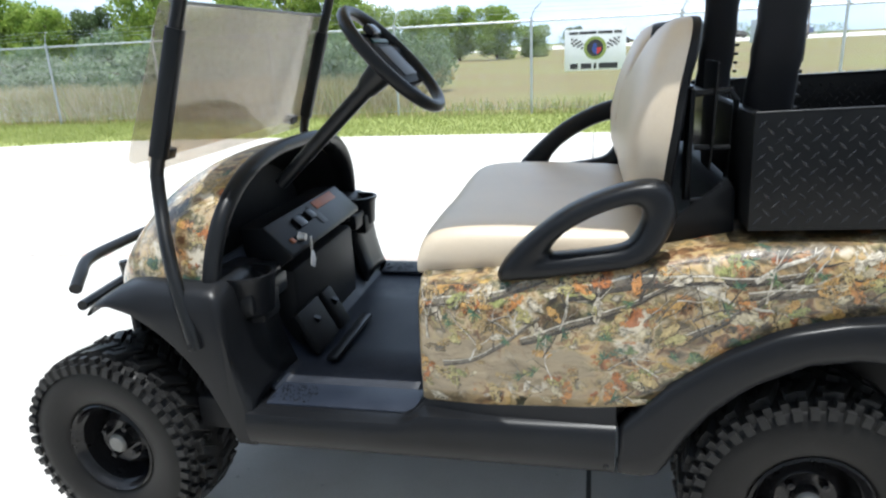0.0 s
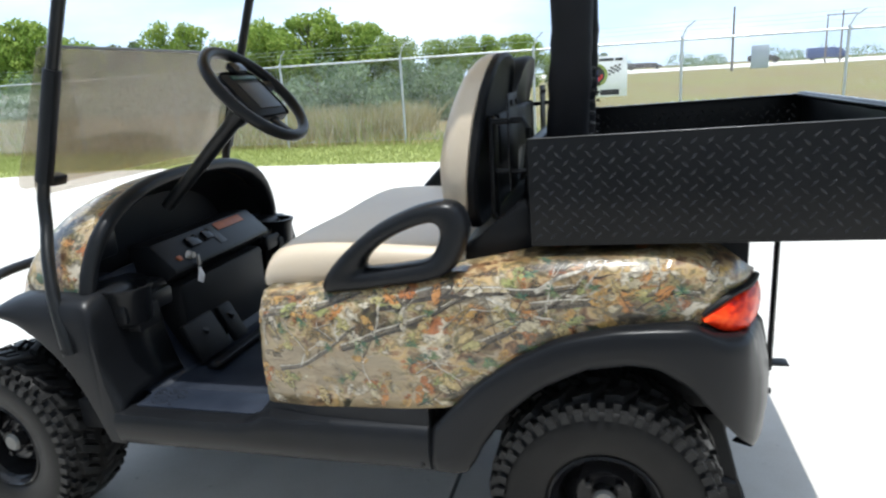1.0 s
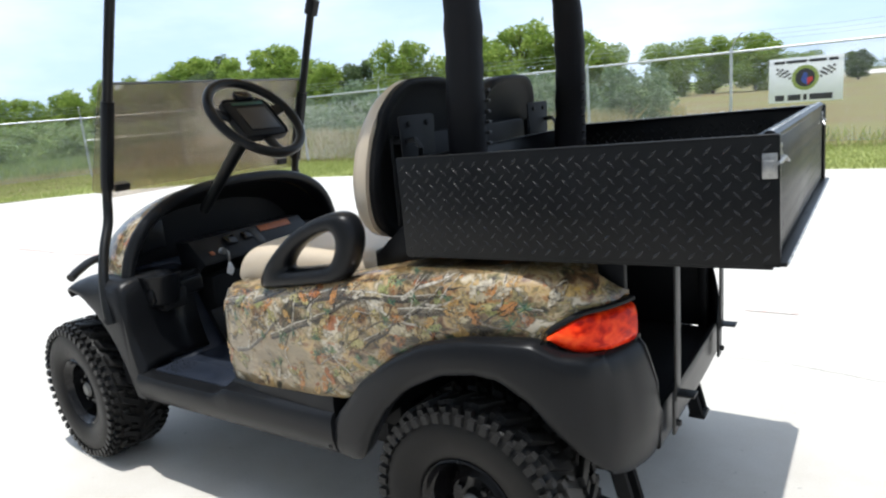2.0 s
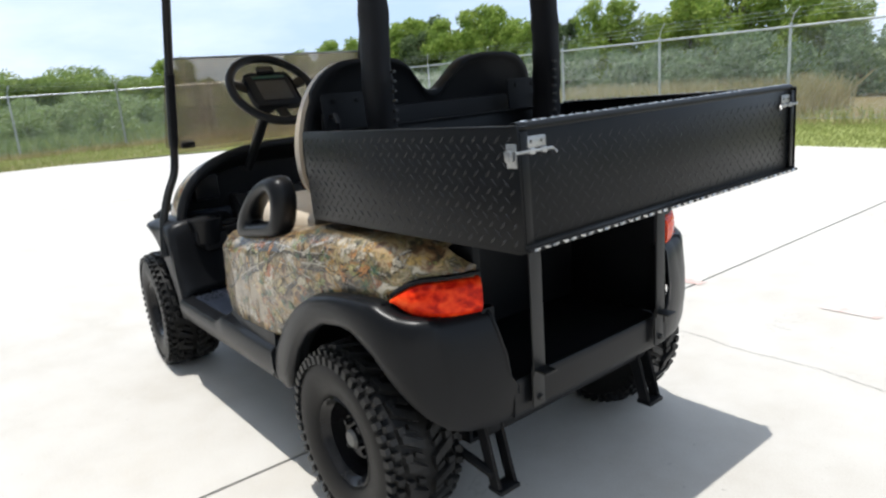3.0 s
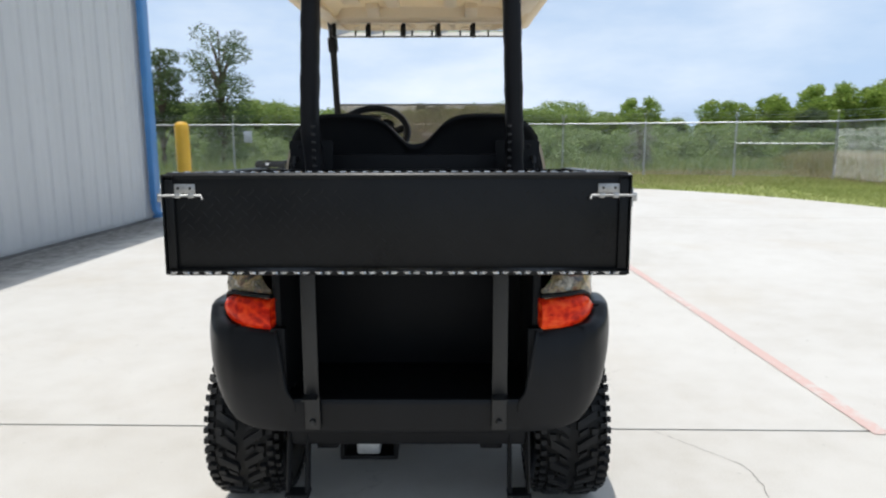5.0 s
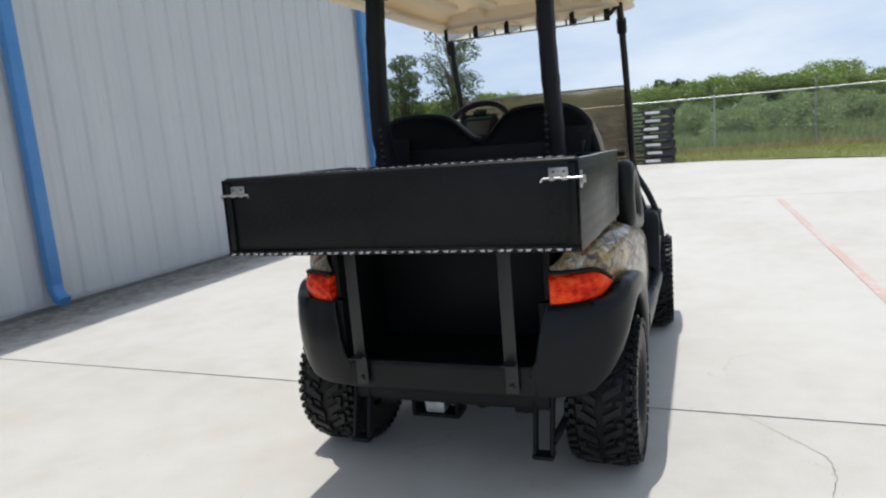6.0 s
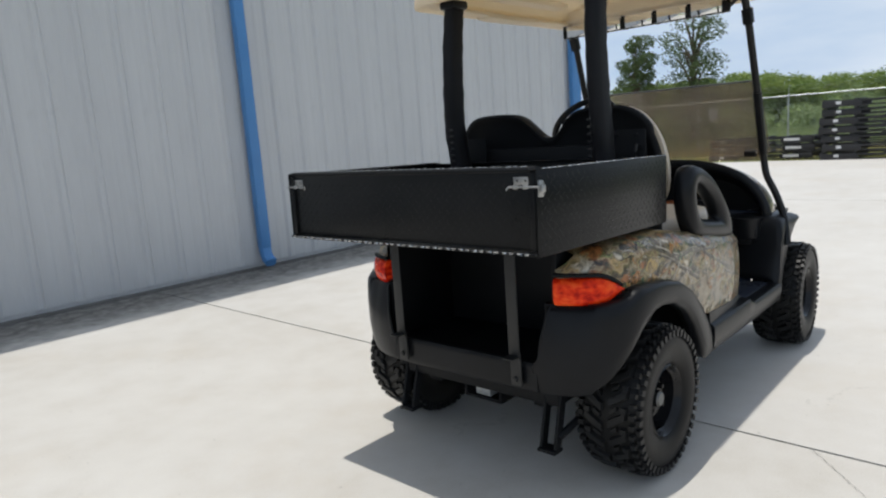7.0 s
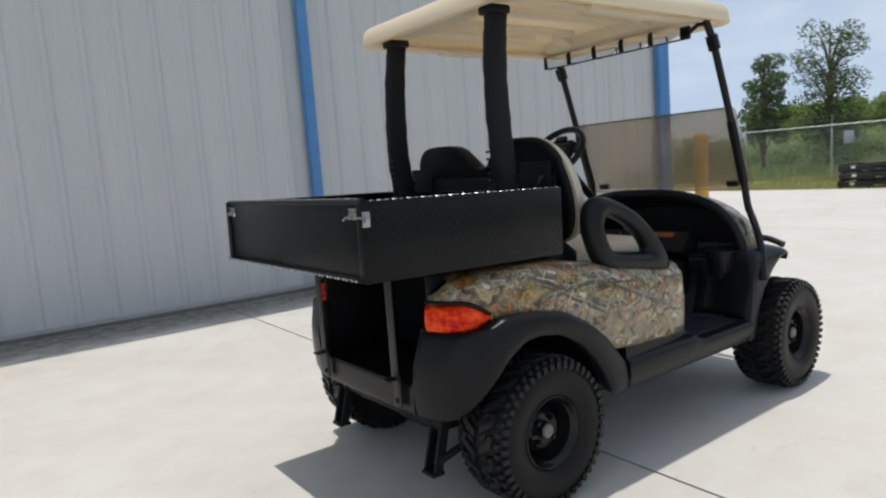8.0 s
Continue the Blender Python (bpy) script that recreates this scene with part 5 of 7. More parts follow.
# pedals
for y0, y1, z0 in ((-0.30, -0.14, 0.415), (-0.105, -0.03, 0.41)):
    bm = bmesh.new()
    m = Matrix.Translation((-1.235, 0, z0)) @ pose(0, 0, 0, 0, -28, 0)
    box(bm, (-0.012, y0, 0.0), (0.012, y1, 0.135), 0.008, m)
    pedal = part("pedal", bm, "inner_plastic", cart, "black rubber foot pedal")
    bm = bmesh.new()
    sweep(bm, [(-1.26, (y0 + y1) / 2, 0.50), (-1.30, (y0 + y1) / 2, 0.42)], 0.012, n=8)
    part("arm", bm, "black_tube", pedal)
bm = bmesh.new()
box(bm, (-1.20, -0.33, 0.409), (-1.165, 0.0, 0.425), 0.006)
part("heel_bar", bm, "black_plastic", cart)

# seat
bm = bmesh.new()
rings = []
SEAT = [(-0.872, 0.735, 0.755), (-0.880, 0.728, 0.775), (-0.876, 0.722, 0.800), (-0.862, 0.720, 0.823), (-0.835, 0.720, 0.840), (-0.79, 0.720, 0.850), (-0.70, 0.72, 0.855), (-0.60, 0.72, 0.853), (-0.50, 0.72, 0.848), (-0.40, 0.72, 0.846), (-0.33, 0.722, 0.842), (-0.305, 0.73, 0.825), (-0.295, 0.745, 0.80)]
for x, zb, zt in SEAT:
    h = zt - zb
    narrow = 0.03 * max(0, (x + 0.45) / 0.15) if x > -0.45 else 0.012 * max(0, (-0.80 - x) / 0.08)
    w = 0.485 - narrow
    sec = [(-w + 0.03, zb), (-w + 0.006, zb + h * 0.12), (-w, zb + h * 0.4), (-w + 0.006, zb + h * 0.72), (-w + 0.026, zb + h * 0.92), (-w + 0.07, zt), (-0.25, zt + 0.004), (-0.02, zt - 0.002), (0.02, zt - 0.002), (0.25, zt + 0.004), (w - 0.07, zt), (w - 0.026, zb + h * 0.92), (w - 0.006, zb + h * 0.72), (w, zb + h * 0.4), (w - 0.006, zb + h * 0.12), (w - 0.03, zb)]
    rings.append([bm.verts.new((x, y, z)) for y, z in sec])
join(bm, rings)
seat = part("seat", bm, "vinyl", cart, "beige vinyl bench seat cushion", 60)
seat.modifiers.new("rounding", "SUBSURF").levels = 1
seat.modifiers["rounding"].render_levels = 2


def back_half(s):
    """Outline of one hump of the seat back, in y and z, from the middle outwards and round."""
    pts = [(0.0, 1.185), (0.035, 1.195), (0.075, 1.234), (0.12, 1.274), (0.18, 1.293), (0.28, 1.296), (0.36, 1.287), (0.42, 1.251), (0.462, 1.184), (0.486, 1.09), (0.488, 1.01), (0.476, 0.945), (0.442, 0.897), (0.36, 0.870), (0.18, 0.862), (0.0, 0.862)]
    return [(s * p.x, p.y) for p in curve_through([(y, z, 0) for y, z in pts], 3)]


def seat_back(name, material, x_front, x_back, shrink, bulge, label):
    outline = back_half(1) + back_half(-1)[::-1][1:-1]
    c = Vector((0, 1.06))
    bm = bmesh.new()
    rings = []

    def lean(z, f):
        front = lerp_table([(0.85, -0.008), (0.95, -0.026), (1.04, -0.028), (1.12, -0.012), (1.18, 0.006), (1.24, 0.028), (1.29, 0.052)], z)
        rear = lerp_table([(0.85, -0.045), (1.0, -0.033), (1.16, -0.012), (1.29, 0.022)], z)
        return front + (rear - front) * min(1.0, max(0.0, f))

    for f, x in bulge:
        ring = []
        for y, z in outline:
            d = Vector((y, z)) - c
            side_cut = 0.012 if name == "backrest_shell" and z < 1.2 and abs(y) > 0.4 else 0.0
            # in the dip between the humps the shell wraps forward over the cushion's edge
            dip = min(1.0, max(0.0, (0.21 - abs(y)) / 0.05)) if z > 1.1 else 0.0
            wrap = -0.034 * dip if name == "backrest_shell" and x <= 0.12 else 0.0
            if name == "backrest":
                side_cut += 0.010 * dip
            k = 1 - (shrink + side_cut + f) / max(d.length, 0.1)
            q = c + d * k
            ring.append(bm.verts.new((x_front + (x_back - x_front) * x + wrap + lean(q.y, x if name == "backrest" else 1.0), q.x, q.y)))
        rings.append(ring)
    join(bm, rings)
    return part(name, bm, material, cart, label, 55)


seat_back("backrest", "vinyl", -0.372, -0.284, 0.0, [(0.17, -0.04), (0.11, 0.0), (0.065, 0.07), (0.034, 0.18), (0.014, 0.36), (0.003, 0.60), (0.0, 0.98)], "beige vinyl backrest cushion with two humps")
seat_back("backrest_shell", "inner_plastic", -0.286, -0.262, 0.0, [(0.006, 0.0), (0.0, 0.12), (0.0, 0.75), (0.010, 1.0), (0.022, 1.02), (0.032, 0.78), (0.05, 0.62), (0.10, 0.60)], "moulded black plastic backrest shell")
bm = bmesh.new()
box(bm, (-0.282, -0.33, 1.02), (-0.256, 0.33, 1.15), 0.010)
for y0, y1 in ((-0.43, -0.355), (0.355, 0.43)):
    box(bm, (-0.270, y0, 0.915), (-0.258, y1, 1.145), 0.005)
part("backrest_brace", bm, "inner_plastic", cart)
for s in (-1, 1):
    bm = bmesh.new()
    sweep(bm, [(-0.262, s * 0.42, 1.135), (-0.19, s * 0.425, 1.14), (-0.176, s * 0.425, 1.12), (-0.188, s * 0.425, 0.93), (-0.20, s * 0.425, 0.905), (-0.255, s * 0.42, 0.90)], 0.0075, n=8)
    sweep(bm, [(-0.268, s * 0.40, 1.15), (-0.262, s * 0.40, 0.90)], 0.009, n=8)
    sweep(bm, [(-0.255, s * 0.42, 1.02), (-0.182, s * 0.425, 1.02)], 0.006, n=8)
    bracket = part("backrest_bracket", bm, "black_tube", cart)
    bm = bmesh.new()
    slab(bm, [(s * 0.45, 1.195), (s * 0.44, 1.200), (s * 0.30, 1.200), (s * 0.29, 1.195), (s * 0.30, 1.02), (s * 0.32, 0.97), (s * 0.42, 0.97), (s * 0.44, 1.02)], "x", -0.222, -0.218, 0.001)
    part("bracket_plate", bm, "inner_plastic", bracket, "matt black steel bracket plate")
    for y in (s * 0.41, s * 0.33):
        bm = bmesh.new()
        lathe(bm, [(0.0, 0.007), (0.007, 0.006), (0.008, 0.002)], 8, (-0.219, y, 1.178), "x")
        part("screw", bm, "inner_plastic", bracket)
bm = bmesh.new()
slab(bm, [(-0.335, 0.74), (-0.165, 0.84), (-0.168, 0.935), (-0.185, 0.957), (-0.205, 0.950), (-0.235, 0.905), (-0.275, 0.872), (-0.335, 0.852)], "y", -0.46, 0.46, 0.012)
part("engine_cover", bm, "black_plastic", cart)


# arm rests: a looped grip each side
def arm_rest(s, fit):
    outer = [(-0.668, 0.752), (-0.672, 0.772), (-0.645, 0.815), (-0.59, 0.868), (-0.52, 0.920), (-0.44, 0.957), (-0.375, 0.974), (-0.333, 0.972), (-0.308, 0.948), (-0.300, 0.905), (-0.318, 0.850), (-0.348, 0.808), (-0.40, 0.786), (-0.50, 0.772), (-0.60, 0.757)]
    inner = [(-0.552, 0.815), (-0.558, 0.824), (-0.545, 0.845), (-0.520, 0.868), (-0.480, 0.893), (-0.435, 0.913), (-0.395, 0.924), (-0.376, 0.920), (-0.368, 0.905), (-0.370, 0.886), (-0.380, 0.862), (-0.396, 0.842), (-0.42, 0.832), (-0.47, 0.824), (-0.52, 0.818)]
    outer, inner = [fit(x, z) for x, z in outer], [fit(x, z) for x, z in inner]
    o = curve_through([(x, 0, z) for x, z in outer + outer[:1]], 3)[:-1]
    i = curve_through([(x, 0, z) for x, z in inner + inner[:1]], 3)[:-1]
    bm = bmesh.new()
    rings = []
    for f, y in ((0.0, 0.535), (0.0, 0.56), (0.10, 0.578), (0.32, 0.588), (0.68, 0.588), (0.90, 0.578), (1.0, 0.56), (1.0, 0.535), (0.9, 0.520), (0.68, 0.512), (0.32, 0.512), (0.10, 0.520)):
        rings.append([bm.verts.new((a.x + (b.x - a.x) * f, s * y, a.z + (b.z - a.z) * f)) for a, b in zip(o, i)])
    join(bm, rings + rings[:1], caps=False)
    return part("arm_rest", bm, "black_plastic", cart, "moulded black looped arm rest", 60)


arm_rest(-1, lambda x, z: (x, z))
arm_rest(1, lambda x, z: (-0.275 + (x + 0.30) * 1.31, 0.730 + (z - 0.757) * 1.48))


# tail lights
def tail_light(s):
    plan = curve_through([(0.200, 0.546, 0), (0.248, 0.528, 0), (0.290, 0.487, 0), (0.316, 0.435, 0), (0.331, 0.384, 0)], 5)
    bm = bmesh.new()
    rings = []
    for k, p in enumerate(plan):
        f = k / (len(plan) - 1)
        mid = 0.7055
        up, down = 0.046 * math.sin(min(1, f * 2.1 + 0.02) * math.pi / 2) + 0.004, 0.042 * math.sin(min(1, f * 2.0 + 0.02) * math.pi / 2)
        outw = Vector((0.35, 0.94, 0)).lerp(Vector((0.95, 0.3, 0)), f).normalized()
        ring = []
        for g, o in ((1.0, -0.012), (1.0, 0.004), (0.9, 0.014), (0.5, 0.020), (0.0, 0.022), (-0.5, 0.020), (-0.9, 0.014), (-1.0, 0.004), (-1.0, -0.012)):
            q = p + outw * o
            ring.append(bm.verts.new((q.x, s * q.y, mid + (up if g > 0 else down) * g - 0.004 * f)))
        rings.append(ring)
    join(bm, rings)
    lens = part("tail_light", bm, "red_lens", cart, "red moulded tail light lens", 50)
    bm = bmesh.new()
    line, foot = [], []
    for k, p in enumerate(plan):
        f = k / (len(plan) - 1)
        outw = Vector((0.35, 0.94, 0)).lerp(Vector((0.95, 0.3, 0)), f).normalized()
        q = p + outw * 0.008
        line.append((q.x, s * q.y, 0.7055 + 0.046 * math.sin(min(1, f * 2.1 + 0.02) * math.pi / 2) + 0.010))
        foot.append((q.x, s * q.y, 0.7055 - 0.042 * math.sin(min(1, f * 2.0 + 0.02) * math.pi / 2) - 0.007 - 0.004 * f))
    sweep(bm, line, 0.009, 0.007, 6)
    sweep(bm, foot, 0.009, 0.005, 6)
    part("gasket", bm, "inner_plastic", lens)


for s in (-1, 1):
    tail_light(s)


# wheels
def tyre_mesh(bm, tread, wide):
    h = wide / 2
    prof = [(0.126, -h * 0.66), (0.136, -h * 0.82), (0.150, -h * 0.94), (0.205, -h * 1.0), (0.232, -h * 0.98), (0.252, -h * 0.90), (0.262, -h * 0.72), (0.266, -h * 0.4), (0.268, 0), (0.266, h * 0.4), (0.262, h * 0.72), (0.252, h * 0.90), (0.232, h * 0.98), (0.205, h), (0.150, h * 0.94), (0.136, h * 0.82), (0.126, h * 0.66)]
    lathe(bm, [(x + 0.001 if x > 0.255 else x, y) for x, y in prof], 72, (0, 0, 0), "y")

    def block(a, da, y0, y1, r0, r1, skew, lean=0.0):
        """A tread block between two angles and two widths, skewed round the tyre."""
        vs = []
        for r in (r0, r1):
            tight = 1.0 if r == r0 else 0.86
            for u, v in ((-1, y0), (1, y0), (1, y1), (-1, y1)):
                y = (y0 + y1) / 2 + (v - (y0 + y1) / 2) * (tight if lean == 0 else 1)
                ang = a + u * da * tight / 2 + skew * (v - (y0 + y1) / 2)
                rr = r - lean * abs(y) if lean else r
                vs.append(bm.verts.new((rr * math.cos(ang), y, rr * math.sin(ang))))
        for f in ((0, 1, 2, 3), (7, 6, 5, 4), (0, 4, 5, 1), (1, 5, 6, 2), (2, 6, 7, 3), (3, 7, 4, 0)):
            bm.faces.new([vs[k] for k in f])

    carcass = bm
    bm = tread
    n = 46
    step = 2 * math.pi / n
    for k in range(n):
        for d in (-1, 1):
            a = k * step + (step / 2 if d > 0 else 0)
            # two rows of small knobs over the shoulder
            block(a, step * 0.58, d * h * 0.88, d * h * 1.02, 0.240, 0.2640, 0)
            block(a + step * 0.5, step * 0.52, d * h * 0.70, d * h * 0.88, 0.248, 0.2760, 0)
            if k % 2 == 0:
                # long cross bars, a short knob between them and slanted centre bars
                block(a, step * 0.80, d * h * 0.06, d * h * 0.66, 0.255, 0.284, d * 2.0)
                block(a + step, step * 0.62, d * h * 0.46, d * h * 0.66, 0.255, 0.282, 0)
                block(a + step * 0.9, step * 0.42, d * h * 0.14, d * h * 0.38, 0.258, 0.280, d * 2.0)


def wheel(x, y, s, wide, steer=0.0, size=1.0):
    """One wheel; its outer face looks along s in y."""
    bm = bmesh.new()
    h = wide / 2
    # steel disc, dished and stepped, set a little inside the rim
    lathe(bm, [(0.0, h * 0.62 * s), (0.030, h * 0.62 * s), (0.034, h * 0.44 * s), (0.054, h * 0.44 * s), (0.066, h * 0.48 * s), (0.080, h * 0.38 * s), (0.096, h * 0.16 * s), (0.110, h * 0.06 * s), (0.110, -h * 0.1 * s), (0.0, -h * 0.1 * s)], 40, (0, 0, 0), "y")
    hub = part("wheel", bm, "gloss_black", cart, "gloss black steel wheel with knobbly tyre", 40)
    hub.matrix_basis = pose(x, y, 0.281 * size, 0, 8 * x + 3 * y, steer) @ Matrix.Diagonal((size, 1, size, 1))
    bm = bmesh.new()
    prof = [(0.098, -h * 0.80), (0.120, -h * 0.82), (0.120, -h * 0.70), (0.102, -h * 0.62), (0.100, 0), (0.112, h * 0.62), (0.118, h * 0.70), (0.125, h * 0.74), (0.1365, h * 0.80), (0.1365, h * 0.86), (0.131, h * 0.89), (0.124, h * 0.83), (0.120, h * 0.74), (0.112, h * 0.68), (0.108, h * 0.40), (0.100, 0)]
    lathe(bm, [(r, d * s) for r, d in prof], 56, (0, 0, 0), "y")
    part("rim", bm, "gloss_black", hub, "gloss black stepped steel rim")
    bm = bmesh.new()
    tread = bmesh.new()
    tyre_mesh(bm, tread, wide)
    part("tyre", bm, "rubber", hub, "knobbly black off-road tyre", 40)
    tagged(part("tread", tread, "tread_rubber", hub, "", 0), kind="stuff")
    bm = bmesh.new()
    lathe(bm, [(0.0, s * (h * 0.62 + 0.009)), (0.022, s * (h * 0.62 + 0.008)), (0.027, s * (h * 0.62 + 0.003)), (0.029, s * h * 0.58)], 24, (0, 0, 0), "y")
    part("hub_cap", bm, "hub_grey", hub, "grey hub cap")
    for k in range(4):
        a = math.pi / 4 + k * math.pi / 2
        bm = bmesh.new()
        lathe(bm, [(0.0, s * (h * 0.46 + 0.020)), (0.009, s * (h * 0.46 + 0.017)), (0.011, s * h * 0.42)], 6, (0.052 * math.cos(a), 0, 0.052 * math.sin(a)), "y")
        part("lug_nut", bm, "gloss_black", hub)


wheel(0.0, -0.525, -1, 0.232, 0.0, 0.955)
wheel(0.0, 0.510, 1, 0.232, 0.0, 0.945)
wheel(-1.705, -0.520, -1, 0.228, -5.0, 0.955)
wheel(-1.690, 0.545, 1, 0.228, 3.0, 0.955)

# chassis: rails, axles, hitch legs
bm = bmesh.new()
for s in (-1, 1):
    box(bm, (-1.75, min(s * 0.22, s * 0.29), 0.25), (0.25, max(s * 0.22, s * 0.29), 0.34), 0.008)
box(bm, (-1.45, -0.40, 0.30), (-0.35, 0.40, 0.392), 0.01)
part("chassis", bm, "inner_plastic", cart)
for x in (0.0, -1.697):
    bm = bmesh.new()
    sweep(bm, [(x, -0.46, 0.272), (x, 0.46, 0.272)], 0.035, n=12)
    lathe(bm, [(0.0, -0.09), (0.09, -0.07), (0.11, 0), (0.09, 0.07), (0.0, 0.09)], 16, (x, 0.03, 0.265), "y")
    part("axle", bm, "inner_plastic", cart)
for s in (-1, 1):
    bm = bmesh.new()
    y = s * 0.335
    for d in (-0.028, 0.028):
        sweep(bm, [(0.262, y + d, 0.385), (0.325, y + d, 0.150)], 0.006, 0.022, 6, up=(1, 0, 0), square=0.4)
    box(bm, (0.300, y - 0.036, 0.138), (0.352, y + 0.036, 0.152), 0.003)
    box(bm, (0.240, y - 0.034, 0.36), (0.290, y + 0.034, 0.385), 0.003)
    sweep(bm, [(0.318, y + s * 0.03, 0.19), (0.22, y + s * 0.06, 0.235), (0.10, y + s * 0.05, 0.26)], 0.014, n=8)
    part("lift_bracket", bm, "inner_plastic", cart, "black steel lift kit bracket")
bm = bmesh.new()
for y in (-0.245, -0.064):
    box(bm, (-0.01, y, 0.136), (0.085, y + 0.014, 0.203), 0.003)
box(bm, (-0.01, -0.245, 0.130), (0.085, -0.05, 0.144), 0.003)
box(bm, (-0.06, -0.20, 0.17), (0.0, -0.09, 0.265), 0.012)
hitch = part("hitch", bm, "inner_plastic", cart)
bm = bmesh.new()
box(bm, (0.015, -0.190, 0.146), (0.080, -0.110, 0.196), 0.008)
part("hitch_block", bm, "galvanised", hitch, "bare metal block in the hitch")
# unseen dark block added between the rear wheels to hold back light
bm = bmesh.new()
lathe(bm, [(0.0, -0.17), (0.085, -0.165), (0.098, -0.14), (0.098, 0.10), (0.088, 0.13), (0.0, 0.135)], 20, (-0.13, 0.06, 0.262), "y")
box(bm, (-0.22, -0.06, 0.175), (0.06, 0.10, 0.335), 0.03)
part("rear_light_block", bm, "inner_plastic", cart, "dark block added under the rear to hold back light")
# more unseen slabs, added to darken the ground under the body
bm = bmesh.new()
box(bm, (-0.40, -0.36, 0.285), (0.30, 0.36, 0.355), 0.015)
box(bm, (-1.05, -0.38, 0.215), (-0.42, 0.38, 0.30), 0.02)
part("under_light_block", bm, "inner_plastic", cart, "dark slabs added under the body to hold back light")

# straps from the bed to the bumper
for s in (-1, 1):
    y = s * 0.266
    bm = bmesh.new()
    box(bm, (0.404, y - 0.021, 0.475), (0.410, y + 0.021, 0.885), 0.0015)
    box(bm, (0.398, y - 0.021, 0.385), (0.405, y + 0.021, 0.50), 0.0015)
    strap = part("bed_strap", bm, "strap", cart, "grey-black flat steel strap")
    bm = bmesh.new()
    box(bm, (0.404, y - 0.021, 0.488), (0.450, y + 0.021, 0.493), 0.001)
    part("tab", bm, "strap", strap)
    bm = bmesh.new()
    lathe(bm, [(0.0, 0.012), (0.008, 0.010), (0.010, 0.0)], 8, (0.405, y, 0.41), "x")
    part("bolt", bm, "strap", strap)

# cargo bed with tread-plate sides
BED = Matrix.Translation((-0.16, 0, 0.872)) @ pose(0, 0, 0, 0, -1.4, 0)
BED_L, BED_W, BED_H = 0.815, 0.548, 0.232


def lozenges(bm, across, up, origin, normal, length, height, m, lift=0.0012):
    """Raised tread bars in alternating slants over a flat sheet."""
    half = 0.0162
    for i in range(1, int(length / half)):
        for j in range(1, int(height / half)):
            if (i + j) % 2:
                continue
            # one slant on the even rows, the other set between them
            c = Vector(origin) + Vector(across) * (half * i) + Vector(up) * (half * j)
            d = 1 if i % 2 else -1
            way = (Vector(across) + Vector(up) * d).normalized()
            side = way.cross(Vector(normal)).normalized()
            a, b = 0.0122, 0.0029
            ring = [c + way * a, c + side * b, c - way * a, c - side * b]
            top = [c + way * a * 0.55 + Vector(normal) * lift, c + side * b * 0.45 + Vector(normal) * lift, c - way * a * 0.55 + Vector(normal) * lift, c - side * b * 0.45 + Vector(normal) * lift]
            lo, hi = [bm.verts.new(m @ v) for v in ring], [bm.verts.new(m @ v) for v in top]
            join(bm, [lo, hi], caps=False)
            bm.faces.new(hi)


def edge_bars(bm, across, inward, origin, normal, length):
    """Tread bars cut off along a sheet's edge, one after another."""
    across, inward, normal = Vector(across), Vector(inward), Vector(normal)
    for k in range(int(length / 0.026)):
        c = Vector(origin) + across * (0.026 * (k + 0.5))
        skew = across * (0.004 if k % 2 else -0.004)
        lo = [c - across * 0.0085, c + across * 0.0085, c + across * 0.0065 + inward * 0.0065 + skew, c - across * 0.0065 + inward * 0.0065 + skew]
        hi = [c + (q - c) * 0.55 + normal * 0.0026 + inward * 0.001 for q in lo]
        a, b = [bm.verts.new(BED @ q) for q in lo], [bm.verts.new(BED @ q) for q in hi]
        join(bm, [a, b])


bm = bmesh.new()
box(bm, (0.0, -BED_W + 0.002, -0.006), (BED_L - 0.012, BED_W - 0.002, 0.010), 0.002, BED)
box(bm, (0.05, -0.36, -0.035), (0.62, -0.30, -0.004), 0.004, BED)
box(bm, (0.05, 0.30, -0.035), (0.62, 0.36, -0.004), 0.004, BED)
bed_floor = part("bed_floor", bm, "powder_coat", cart, "black tread-plate cargo bed floor")
